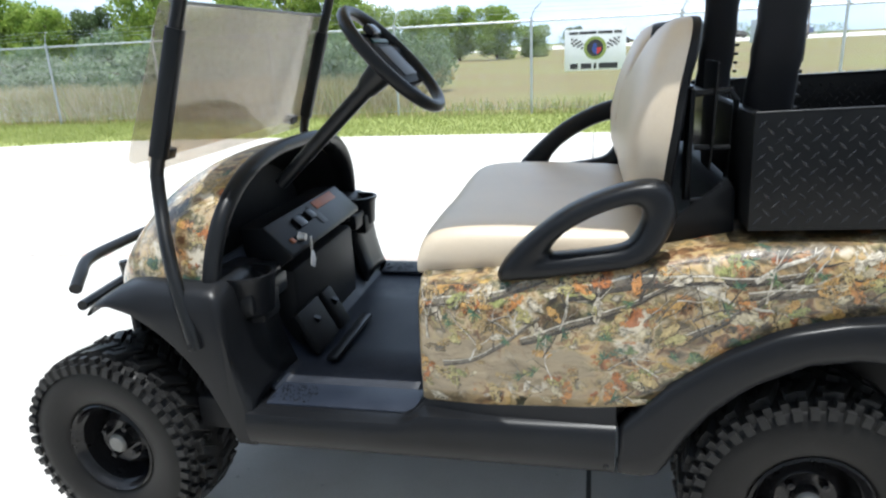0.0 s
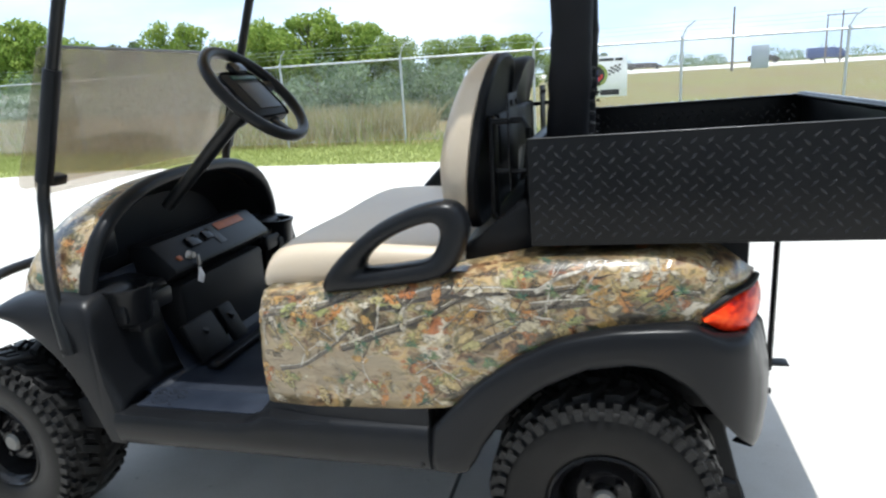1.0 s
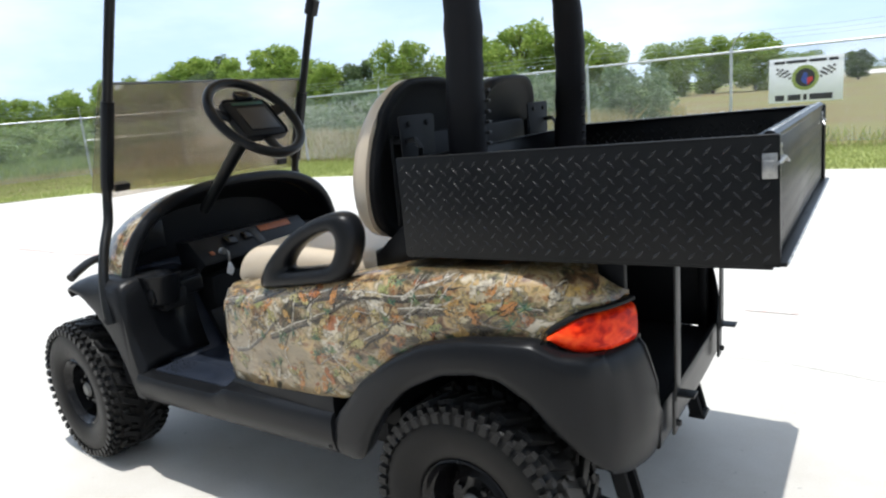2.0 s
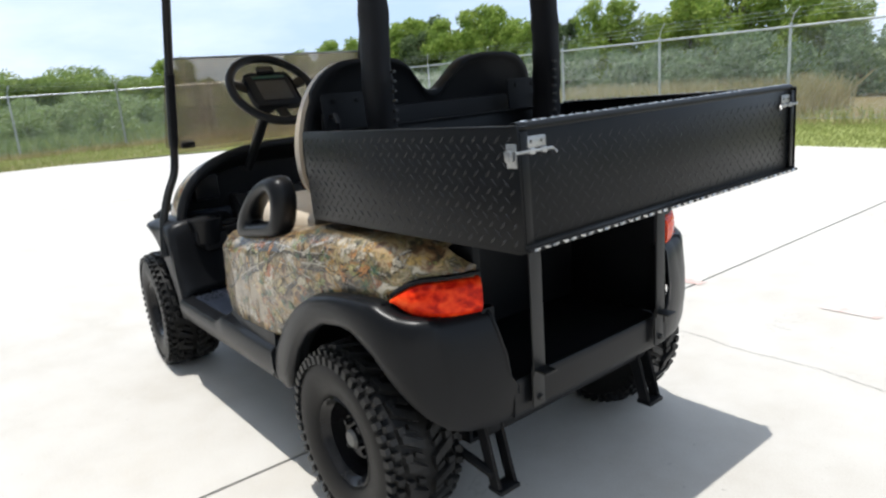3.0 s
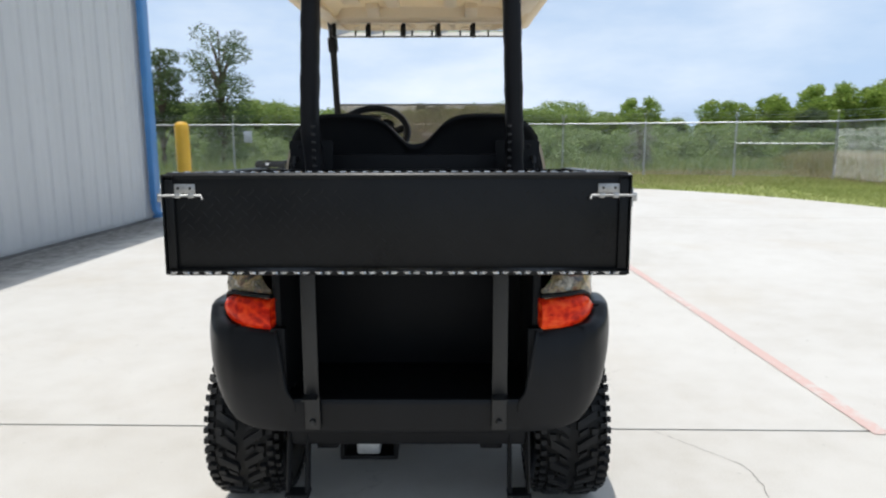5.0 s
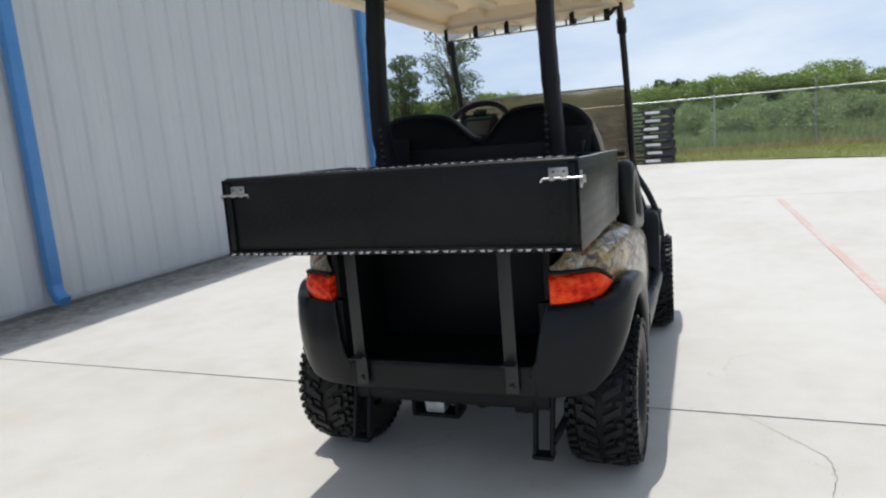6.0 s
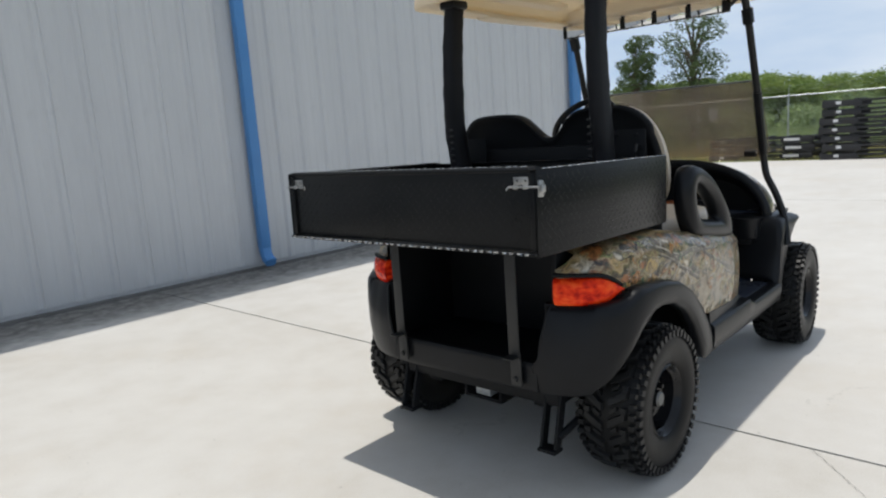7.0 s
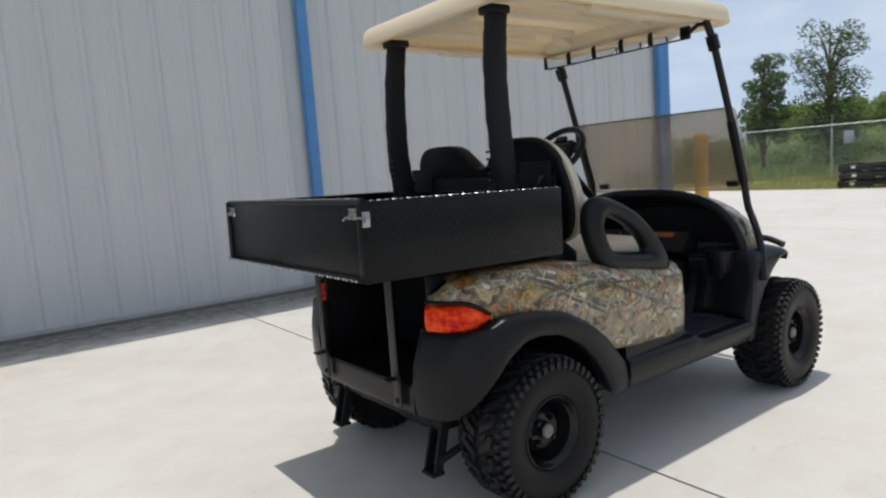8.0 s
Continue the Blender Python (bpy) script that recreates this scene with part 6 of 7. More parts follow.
for s in (-1, 1):
    bm = bmesh.new()
    y = s * BED_W
    box(bm, (0.0, min(y, y - s * 0.004), 0.0), (BED_L, max(y, y - s * 0.004), BED_H), 0.0012, BED)
    box(bm, (0.0, min(y, y - s * 0.028), BED_H - 0.004), (BED_L, max(y, y - s * 0.028), BED_H), 0.0012, BED)
    box(bm, (BED_L - 0.028, min(y, y - s * 0.03), 0.0), (BED_L, max(y, y - s * 0.03), 0.006), 0.001, BED)
    side_panel = part("bed_side", bm, "powder_coat", cart, "black diamond tread-plate side panel", 30)
    bm = bmesh.new()
    lozenges(bm, (1, 0, 0), (0, 0, 1), (0.0, y, 0.0), (0, s, 0), BED_L, BED_H, BED, 0.0012 if s < 0 else 0.0007)
    part("tread_pattern", bm, "tread_gloss" if s < 0 else "powder_coat", side_panel, "", 0)
    bm = bmesh.new()
    lozenges(bm, (1, 0, 0), (0, 0, 1), (0.0, y - s * 0.004, 0.03), (0, -s, 0), BED_L - 0.02, BED_H - 0.04, BED)
    part("tread_pattern", bm, "tread_gloss", side_panel, "", 0)
    bm = bmesh.new()
    if s > 0:
        edge_bars(bm, (1, 0, 0), (0, s, 0), (0.01, y - s * 0.002, BED_H), (0, 0, 1), BED_L - 0.02)
        part("tread_edge", bm, "glint_tread", side_panel, "tread-plate edge in bright metal for its sun glints", 0)
    else:
        sweep(bm, [BED @ Vector((0.002, y - s * 0.004, BED_H - 0.001)), BED @ Vector((BED_L - 0.002, y - s * 0.004, BED_H - 0.001))], 0.0036, n=10)
        part("folded_edge", bm, "black_tube", side_panel)
bm = bmesh.new()
box(bm, (0.0, -BED_W + 0.005, 0.0), (0.004, BED_W - 0.005, BED_H - 0.004), 0.001, BED)
box(bm, (0.0, -BED_W + 0.005, BED_H - 0.008), (0.026, BED_W - 0.005, BED_H - 0.004), 0.001, BED)
part("bed_front", bm, "powder_coat", cart, "black tread-plate front panel of the bed")
bm = bmesh.new()
X = BED_L - 0.012
box(bm, (X, -BED_W + 0.008, 0.012), (X + 0.004, BED_W - 0.008, BED_H - 0.002), 0.001, BED)
box(bm, (X - 0.026, -BED_W + 0.008, BED_H - 0.006), (X + 0.004, BED_W - 0.008, BED_H + 0.002), 0.0015, BED)
sweep(bm, [BED @ Vector((X - 0.006, -BED_W + 0.010, BED_H - 0.003)), BED @ Vector((X - 0.006, BED_W - 0.010, BED_H - 0.003))], 0.0125, 0.0105, 12, up=(0, 0, 1))
box(bm, (X, -BED_W + 0.008, 0.012), (X + 0.010, -BED_W + 0.028, BED_H - 0.01), 0.001, BED)
box(bm, (X, BED_W - 0.028, 0.012), (X + 0.010, BED_W - 0.008, BED_H - 0.01), 0.001, BED)
gate = part("tailgate", bm, "powder_coat", cart, "black tread-plate steel tailgate", 30)
bm = bmesh.new()
lozenges(bm, (0, 1, 0), (0, 0, 1), (X + 0.004, -BED_W + 0.03, 0.014), (1, 0, 0), 2 * BED_W - 0.06, BED_H - 0.03, BED, 0.0005)
part("tread_pattern", bm, "powder_coat", gate, "", 0)
bm = bmesh.new()
edge_bars(bm, (0, 1, 0), (-1, 0, 0), (X + 0.000, -BED_W + 0.02, BED_H + 0.0065), (0, 0, 1), 2 * BED_W - 0.04)
part("tread_edge", bm, "glint_tread", gate, "tread-plate edge in bright metal for its sun glints", 0)
bm = bmesh.new()
box(bm, (X - 0.02, -BED_W + 0.004, 0.0), (X + 0.022, BED_W - 0.004, 0.008), 0.0015, BED)
lip = part("tailgate_lip", bm, "powder_coat", cart, "tread-plate sill below the tailgate", 30)
bm = bmesh.new()
edge_bars(bm, (0, 1, 0), (0, 0, -1), (X + 0.0222, -BED_W + 0.012, 0.0075), (1, 0, 0), 2 * BED_W - 0.03)
part("tread_edge", bm, "glint_tread", lip, "tread-plate edge in bright metal for its sun glints", 0)


def latch(s):
    """A sliding bolt on the gate that locks into a keeper on the bed's side."""
    y = s * (BED_W - 0.004)
    bm = bmesh.new()
    box(bm, (X + 0.004, min(y - s * 0.022, y - s * 0.074), BED_H - 0.042), (X + 0.007, max(y - s * 0.022, y - s * 0.074), BED_H - 0.020), 0.001, BED)
    box(bm, (X + 0.006, min(y - s * 0.026, y - s * 0.040), BED_H - 0.053), (X + 0.013, max(y - s * 0.026, y - s * 0.040), BED_H - 0.041), 0.002, BED)
    box(bm, (X + 0.006, min(y - s * 0.058, y - s * 0.072), BED_H - 0.053), (X + 0.013, max(y - s * 0.058, y - s * 0.072), BED_H - 0.041), 0.002, BED)
    ob = part("latch", bm, "steel", gate, "bright zinc sliding bolt latch")
    bm = bmesh.new()
    sweep(bm, [BED @ Vector(p) for p in ((X + 0.010, y + s * 0.012, BED_H - 0.047), (X + 0.010, y - s * 0.088, BED_H - 0.047), (X + 0.015, y - s * 0.094, BED_H - 0.056))], 0.0034, n=8)
    part("bolt", bm, "steel", ob)
    for d in (0.034, 0.062):
        bm = bmesh.new()
        box(bm, (X + 0.0068, y - s * d - 0.003, BED_H - 0.033), (X + 0.0080, y - s * d + 0.003, BED_H - 0.027), 0.0008, BED)
        part("screw", bm, "strap", ob)
    bm = bmesh.new()
    box(bm, (X - 0.016, min(y + s * 0.004, y + s * 0.008), BED_H - 0.074), (X + 0.008, max(y + s * 0.004, y + s * 0.008), BED_H - 0.030), 0.001, BED)
    box(bm, (X - 0.012, min(y + s * 0.008, y + s * 0.018), BED_H - 0.062), (X + 0.004, max(y + s * 0.008, y + s * 0.018), BED_H - 0.042), 0.002, BED)
    part("keeper", bm, "steel", ob)


for s in (-1, 1):
    latch(s)

# posts
for s in (-1, 1):
    line = curve_through([(-0.096, 0.012 + s * 0.338, 0.88), (-0.093, 0.008 + s * 0.340, 1.08), (-0.083, s * 0.344, 1.24), (-0.079, s * 0.338, 1.40), (-0.086, s * 0.332, 1.58), (-0.108, s * 0.328, 1.755)], 5)
    bm = bmesh.new()
    folds = [1.0 + 0.035 * math.sin(2.3 * i + s) + 0.02 * math.sin(5.1 * i) for i in range(len(line))]
    sweep(bm, line, [0.029 * k for k in folds], [(0.054 - 0.011 * i / (len(line) - 1)) * folds[i] for i in range(len(line))], 12, up=(1, 0, 0.1), square=0.6)
    post = part("roof_post_rear", bm, "fabric", cart, "black sleeved rear roof post", 50)
    bm = bmesh.new()
    box(bm, (-0.150, s * 0.326 - 0.040, 1.735), (-0.055, s * 0.326 + 0.040, 1.768), 0.01)
    part("post_flange", bm, "black_plastic", post)
    bm = bmesh.new()
    for k in range(13):
        z = 0.93 + 0.026 * k
        x = -0.040 + 0.03 * (z - 0.93)
        box(bm, (x - 0.004, s * 0.350 - s * 0.026 - 0.006, z), (x + 0.006, s * 0.350 - s * 0.026 + 0.006, z + 0.008), 0.001)
    part("lacing", bm, "strap", post, "grey lacing on the sleeve")
    line = [(-1.41, s * 0.618, 0.575), (-1.42, s * 0.614, 0.62), (-1.455, s * 0.588, 0.72), (-1.497, s * 0.540, 0.82), (-1.530, s * 0.490, 0.90), (-1.538, s * 0.474, 0.96), (-1.528, s * 0.470, 1.02), (-1.425, s * 0.468, 1.33), (-1.308, s * 0.462, 1.66), (-1.270, s * 0.46, 1.735), (-1.24, s * 0.46, 1.775)]
    bm = bmesh.new()
    sweep(bm, curve_through(line, 4), 0.0170, 0.0170, 12, up=(1, 0, 0.3))
    post = part("roof_post_front", bm, "black_tube", cart, "black bent steel front roof post", 60)
    bm = bmesh.new()
    sweep(bm, [(-1.527, s * 0.470, 1.025), (-1.427, s * 0.468, 1.325)], 0.019, 0.023, 10, up=(1, 0, 0.3), square=0.7)
    part("post_sleeve", bm, "black_plastic", post)
    bm = bmesh.new()
    sweep(bm, [(-1.313, s * 0.462, 1.645), (-1.287, s * 0.462, 1.705)], 0.024, 0.026, 10, up=(1, 0, 0.3), square=0.6)
    part("post_clamp", bm, "black_plastic", post)
    bm = bmesh.new()
    lathe(bm, [(0.0, s * 0.006), (0.008, s * 0.005), (0.010, -s * 0.004)], 10, (-1.415, s * 0.630, 0.588), "y")
    part("bolt", bm, "inner_plastic", post)

# windscreen, lower half
a, b = Vector((-1.550, 0, 0.985)), Vector((-1.420, 0, 1.382))
way = (b - a).normalized()
nrm = Vector((-way.z, 0, way.x))
WS = Matrix(((way.x, 0, nrm.x, a.x), (0, 1, 0, 0), (way.z, 0, nrm.z, a.z), (0, 0, 0, 1)))
high = (b - a).length
bm = bmesh.new()
half = [(0.0, 0.455), (0.006, 0.472), (0.020, 0.482), (0.035, 0.484), (high - 0.02, 0.474), (high - 0.006, 0.470), (high, 0.460)]
shape = [(u, -y) for u, y in half] + half[::-1]
lo, hi = [bm.verts.new(WS @ Vector((u, y, 0.004))) for u, y in shape], [bm.verts.new(WS @ Vector((u, y, 0.0085))) for u, y in shape]
join(bm, [lo, hi])
pane = part("windscreen", bm, "pane", cart, "bronze tinted acrylic lower windscreen", 0)
pane.visible_shadow = False
bm = bmesh.new()
lo, hi = [bm.verts.new(WS @ Vector((u * 0.985, y, 0.060 - 0.07 * u))) for u, y in shape], [bm.verts.new(WS @ Vector((u * 0.985, y, 0.0645 - 0.07 * u))) for u, y in shape]
join(bm, [lo, hi])
folded = part("folded_pane", bm, "pane", pane, "upper windscreen half folded down in front", 0)
folded.visible_shadow = False
bm = bmesh.new()
box(bm, (high - 0.004, -0.476, 0.001), (high + 0.003, 0.476, 0.0115), 0.001, WS)
part("hinge_strip", bm, "hub_grey", pane)
for s in (-1, 1):
    bm = bmesh.new()
    box(bm, (0.02, min(s * 0.43, s * 0.37), 0.0), (0.05, max(s * 0.43, s * 0.37), 0.035), 0.006, WS)
    part("clip", bm, "black_plastic", pane)

# roof: a shallow tray turned down at the edges, ribbed below
bm = bmesh.new()
rings = []
X0, X1, RW = -1.425, 0.0, 0.575
for inset, z in ((0.34, 1.818), (0.20, 1.815), (0.150, 1.809), (0.128, 1.784), (0.110, 1.779), (0.055, 1.776), (0.042, 1.760), (0.010, 1.755), (0.002, 1.756), (0.0, 1.760), (0.004, 1.792), (0.012, 1.818), (0.026, 1.830), (0.060, 1.838), (0.085, 1.841), (0.092, 1.854), (0.11, 1.859), (0.22, 1.862), (0.34, 1.863)):
    ring = []
    hx, hy, r = (X1 - X0) / 2 - inset, RW - inset, max(0.11 - inset * 0.5, 0.04)
    cx0 = (X0 + X1) / 2
    for q in range(4):
        sx, sy = ((1, 1), (-1, 1), (-1, -1), (1, -1))[q]
        for k in range(7):
            a = math.pi / 2 * (q + k / 6)
            x, y = cx0 + sx * (hx - r) + r * math.cos(a), sy * (hy - r) + r * math.sin(a)
            zz = z + (0.016 * math.cos((x - cx0) / hx * 1.3) if z > 1.79 else 0.008 * math.cos((x - cx0) / hx * 1.3))
            y *= 1.0 - 0.115 * ((x - cx0) / hx) ** 2
            ring.append(bm.verts.new((x, y, zz)))
    rings.append(ring)
join(bm, rings)
roof = part("roof_canopy", bm, "roof_plastic", cart, "cream moulded plastic roof canopy", 50)
bm = bmesh.new()
slab(bm, [(-1.235, 1.775), (-1.22, 1.762), (-1.14, 1.762), (-1.115, 1.775), (-1.10, 1.835), (-1.25, 1.835)], "y", -0.44, 0.44, 0.006)
part("roof_rib", bm, "roof_plastic", roof)
for s in (-1, 1):
    bm = bmesh.new()
    sweep(bm, curve_through([(-1.36, s * 0.43, 1.775), (-1.0, s * 0.435, 1.762), (-0.5, s * 0.435, 1.760), (-0.15, s * 0.43, 1.766), (-0.02, s * 0.40, 1.775)], 4), 0.030, 0.010, 10, square=0.6)
    part("roof_rail", bm, "roof_plastic", roof)
    # a moulded swelling under each long edge and two steps in the headlining
    bm = bmesh.new()
    sweep(bm, curve_through([(-0.86, s * 0.445, 1.764), (-0.80, s * 0.445, 1.757), (-0.50, s * 0.445, 1.755), (-0.44, s * 0.445, 1.762)], 4), [0.020] + [0.040] * 11 + [0.020], [0.006] + [0.016] * 11 + [0.006], 10, square=0.6)
    part("roof_swelling", bm, "roof_plastic", roof)
    bm = bmesh.new()
    box(bm, (-1.02, min(s * 0.10, s * 0.16), 1.800), (-0.20, max(s * 0.10, s * 0.16), 1.840), 0.008)
    box(bm, (-0.92, min(s * 0.27, s * 0.35), 1.798), (-0.20, max(s * 0.27, s * 0.35), 1.838), 0.008)
    part("roof_step", bm, "roof_plastic", roof)
    bm = bmesh.new()
    slab(bm, [(-1.11, 1.77), (-1.02, 1.80), (-1.02, 1.835), (-1.11, 1.835)], "y", min(s * 0.20, s * 0.26), max(s * 0.20, s * 0.26), 0.006)
    part("roof_gusset", bm, "roof_plastic", roof)
bm = bmesh.new()
box(bm, (-0.13, -0.22, 1.757), (-0.04, 0.22, 1.779), 0.008)
part("roof_rib", bm, "roof_plastic", roof)

# five-panel rear-view mirror
MIRROR_X, MIRROR_Z = -1.165, 1.722
bm = bmesh.new()
sweep(bm, [(MIRROR_X - 0.018, -0.44, MIRROR_Z), (MIRROR_X - 0.018, 0.42, MIRROR_Z)], 0.010, 0.030, 8, square=0.5)
frame_ob = part("mirror", bm, "gloss_black", cart, "long black framed five-panel rear-view mirror")
for k in range(5):
    y = -0.425 + k * 0.168
    bm = bmesh.new()
    m = Matrix.Translation((MIRROR_X + 0.022, y + 0.077, MIRROR_Z)) @ pose(0, 0, 0, 0, 2, 0)
    box(bm, (-0.004, -0.072, -0.028), (0.002, 0.072, 0.028), 0.001, m)
    part("mirror_pane", bm, "mirror", frame_ob, "clear mirror glass")
    bm = bmesh.new()
    box(bm, (MIRROR_X - 0.022, y - 0.013, MIRROR_Z - 0.032), (MIRROR_X + 0.028, y + 0.007, MIRROR_Z + 0.032), 0.004)
    part("mirror_clamp", bm, "black_plastic", frame_ob)
for s in (-1, 1):
    bm = bmesh.new()
    sweep(bm, [(MIRROR_X - 0.018, s * 0.43 - 0.01, MIRROR_Z), (MIRROR_X - 0.05, s * 0.44, MIRROR_Z + 0.03), (MIRROR_X - 0.10, s * 0.452, MIRROR_Z + 0.035)], 0.010, n=8)
    part("mirror_arm", bm, "black_tube", frame_ob)

# steering
HUB, TIP = Vector((-0.972, -0.232, 1.230)), Vector((-1.322, -0.232, 0.907))
axis = (HUB - TIP).normalized()
side = Vector((0, 1, 0))
up = axis.cross(side).normalized()
STEER = Matrix(((side.x, up.x, axis.x, HUB.x), (side.y, up.y, axis.y, HUB.y), (side.z, up.z, axis.z, HUB.z), (0, 0, 0, 1)))
bm = bmesh.new()
rings = []
for k in range(48):
    a = 2 * math.pi * k / 48
    ring = []
    for j in range(10):
        b = 2 * math.pi * j / 10
        r = 0.1635 + 0.0165 * math.cos(b)
        ring.append(bm.verts.new(STEER @ Vector((r * math.cos(a), r * math.sin(a), 0.0165 * math.sin(b)))))
    rings.append(ring)
join(bm, rings + rings[:1], caps=False)
steering = part("steering_wheel", bm, "black_plastic", cart, "black moulded steering wheel", 60)
for a in (15, 165, 270):
    bm = bmesh.new()
    c, s2 = math.cos(radians(a)), math.sin(radians(a))
    sweep(bm, [STEER @ Vector((0.05 * c, 0.05 * s2, -0.020)), STEER @ Vector((0.12 * c, 0.12 * s2, -0.012)), STEER @ Vector((0.160 * c, 0.160 * s2, 0.0))], [0.028, 0.022, 0.022], [0.009, 0.008, 0.008], 8, up=axis)
    part("spoke", bm, "black_plastic", steering)
bm = bmesh.new()
box(bm, (-0.098, -0.085, -0.03), (0.098, 0.088, 0.006), 0.03, STEER)
hubpad = part("hub_pad", bm, "inner_plastic", steering)
bm = bmesh.new()
box(bm, (-0.062, -0.060, 0.006), (0.062, 0.036, 0.009), 0.0012, STEER)
part("score_card", bm, "grey_print", hubpad, "dark grey printed card")
bm = bmesh.new()
box(bm, (-0.066, 0.050, 0.006), (0.066, 0.062, 0.010), 0.0012, STEER)
part("card_strip", bm, "green_strip", hubpad, "green strip on the card holder")
bm = bmesh.new()
box(bm, (-0.035, 0.07, 0.0), (0.035, 0.105, 0.022), 0.008, STEER)
part("card_clip", bm, "gloss_black", hubpad)
bm = bmesh.new()
sweep(bm, [HUB - axis * 0.02, HUB - axis * 0.06, HUB - axis * 0.10, HUB - axis * 0.115, TIP], [0.046, 0.036, 0.030, 0.023, 0.0185], n=14, up=(0, 1, 0))
part("steering_column", bm, "black_tube", cart)

# front bumper bar
bm = bmesh.new()
sweep(bm, curve_through([(-1.80, -0.525, 0.685), (-1.825, -0.47, 0.705), (-1.865, -0.38, 0.722), (-1.885, -0.2, 0.722), (-1.89, 0.0, 0.722), (-1.885, 0.2, 0.722), (-1.865, 0.40, 0.710), (-1.845, 0.50, 0.684)], 5), 0.0165, n=10)
brush = part("brush_guard", bm, "black_tube", cart, "black tubular front brush guard", 60)
for s in (-1, 1):
    bm = bmesh.new()
    sweep(bm, [(-1.87, s * 0.24, 0.67), (-1.86, s * 0.22, 0.45), (-1.75, s * 0.20, 0.34)], 0.014, n=8)
    part("guard_leg", bm, "black_tube", brush)
bm = bmesh.new()
sweep(bm, [(-1.84, -0.47, 0.615), (-1.885, -0.2, 0.61), (-1.885, 0.2, 0.61), (-1.84, 0.47, 0.615)], 0.015, n=8)
part("guard_bar", bm, "black_tube", brush)

# ---- plants ----
rng = np.random.default_rng(7)


def leaf_cloud(centres, radii, count, size, flat=0.8, shell=0.55):
    """Small diamond leaves scattered through clumps; returns vertices and faces."""
    centres, radii = np.array(centres, float), np.array(radii, float)
    share = rng.choice(len(centres), count, p=radii ** 2 / (radii ** 2).sum())
    way = rng.normal(size=(count, 3))
    way /= np.linalg.norm(way, axis=1)[:, None]
    far = shell + (1 - shell) * rng.random(count) ** 0.6
    far *= 0.85 + 0.35 * rng.random(count)
    at = centres[share] + way * (radii[share] * far)[:, None] * np.array([1, 1, flat])
    u = rng.normal(size=(count, 3))
    u /= np.linalg.norm(u, axis=1)[:, None]
    w = np.cross(u, rng.normal(size=(count, 3)))
    w /= np.linalg.norm(w, axis=1)[:, None]
    s = (size * (0.6 + 0.8 * rng.random(count)))[:, None]
    verts = np.stack([at - u * s, at + w * s * 0.45, at + u * s, at - w * s * 0.45], 1).reshape(-1, 3)
    faces = np.arange(count * 4).reshape(-1, 4)
    return verts, faces.tolist()


def tree(name, label, category, high, wide, material, count, size, clumps, seed, stem=0.3, open_crown=0.0):
    rnd = random.Random(seed)
    ob = thing(name, label, category)
    bm = bmesh.new()
    lean = Vector((rnd.uniform(-0.15, 0.15), rnd.uniform(-0.15, 0.15), 0)) * high * 0.3
    trunk = curve_through([(0, 0, -0.1), (0, 0, high * 0.25), tuple(lean * 0.5 + Vector((0, 0, high * 0.55))), tuple(lean + Vector((0, 0, high * 0.9)))], 4)
    thick0 = 0.02 * high + 0.02
    sweep(bm, trunk, [thick0 * (1.0 - 0.85 * i / (len(trunk) - 1)) for i in range(len(trunk))], n=7)
    centres, radii = [], []
    for k in range(clumps):
        f = stem + (1 - stem) * (k + 0.5) / clumps
        a = k * 2.4 + rnd.uniform(-0.5, 0.5)
        reach = wide * (0.28 + 0.72 * rnd.random()) * math.sin(min(1.0, 0.22 + 0.95 * (1 - (f - stem) / (1 - stem))) * math.pi * 0.62 + 0.35)
        c = lean * f + Vector((math.cos(a) * reach * 0.62, math.sin(a) * reach * 0.62, high * (f * 0.86 + 0.06 * rnd.random())))
        r = wide * rnd.uniform(0.24, 0.42) * (1 - 0.35 * f)
        centres.append(c)
        radii.append(r)
        root = trunk[min(len(trunk) - 1, int(len(trunk) * f * 0.75))]
        mid = (Vector(root) + c) / 2 + Vector((0, 0, 0.06 * high))
        sweep(bm, curve_through([root, mid, c], 3), [thick0 * 0.35, thick0 * 0.3, thick0 * 0.26, thick0 * 0.2, thick0 * 0.15, thick0 * 0.11, thick0 * 0.06], n=5)
    part("trunk", bm, "bark", ob)
    verts, faces = leaf_cloud(centres, radii, count, size, 0.75, 0.35 + open_crown)
    raw("crown", verts, faces, material, ob)
    return ob


def spread(master, spots):
    """Moves the master to the first spot and copies it to the others: x, y, scale, height scale, turn."""
    for i, (x, y, s, h, a) in enumerate(spots):
        m = Matrix.Translation((x, y, -0.05)) @ pose(0, 0, 0, 0, 0, a) @ Matrix.Diagonal((s, s, s * h, 1))
        if i == 0:
            master.matrix_basis = m
        else:
            copy_thing(master, m)


spread(tree("tree", "slender dark green tree with open crown behind the fence", "tree", 5.0, 1.35, "leaf_dark", 7500, 0.052, 22, 3, 0.28, 0.1), [(-22.8, -10.9, 1.0, 1.0, 0)])
spread(tree("tree", "broad airy dark green tree with gaps behind the fence", "tree", 5.8, 2.0, "leaf_dark", 7500, 0.052, 26, 11, 0.25, 0.15), [(-23.4, -8.85, 1.0, 1.0, 40)])

bright = tree("tree", "bright green dense tree in the hedge row", "tree", 4.6, 2.6, "leaf_bright", 13000, 0.095, 26, 21, 0.12)
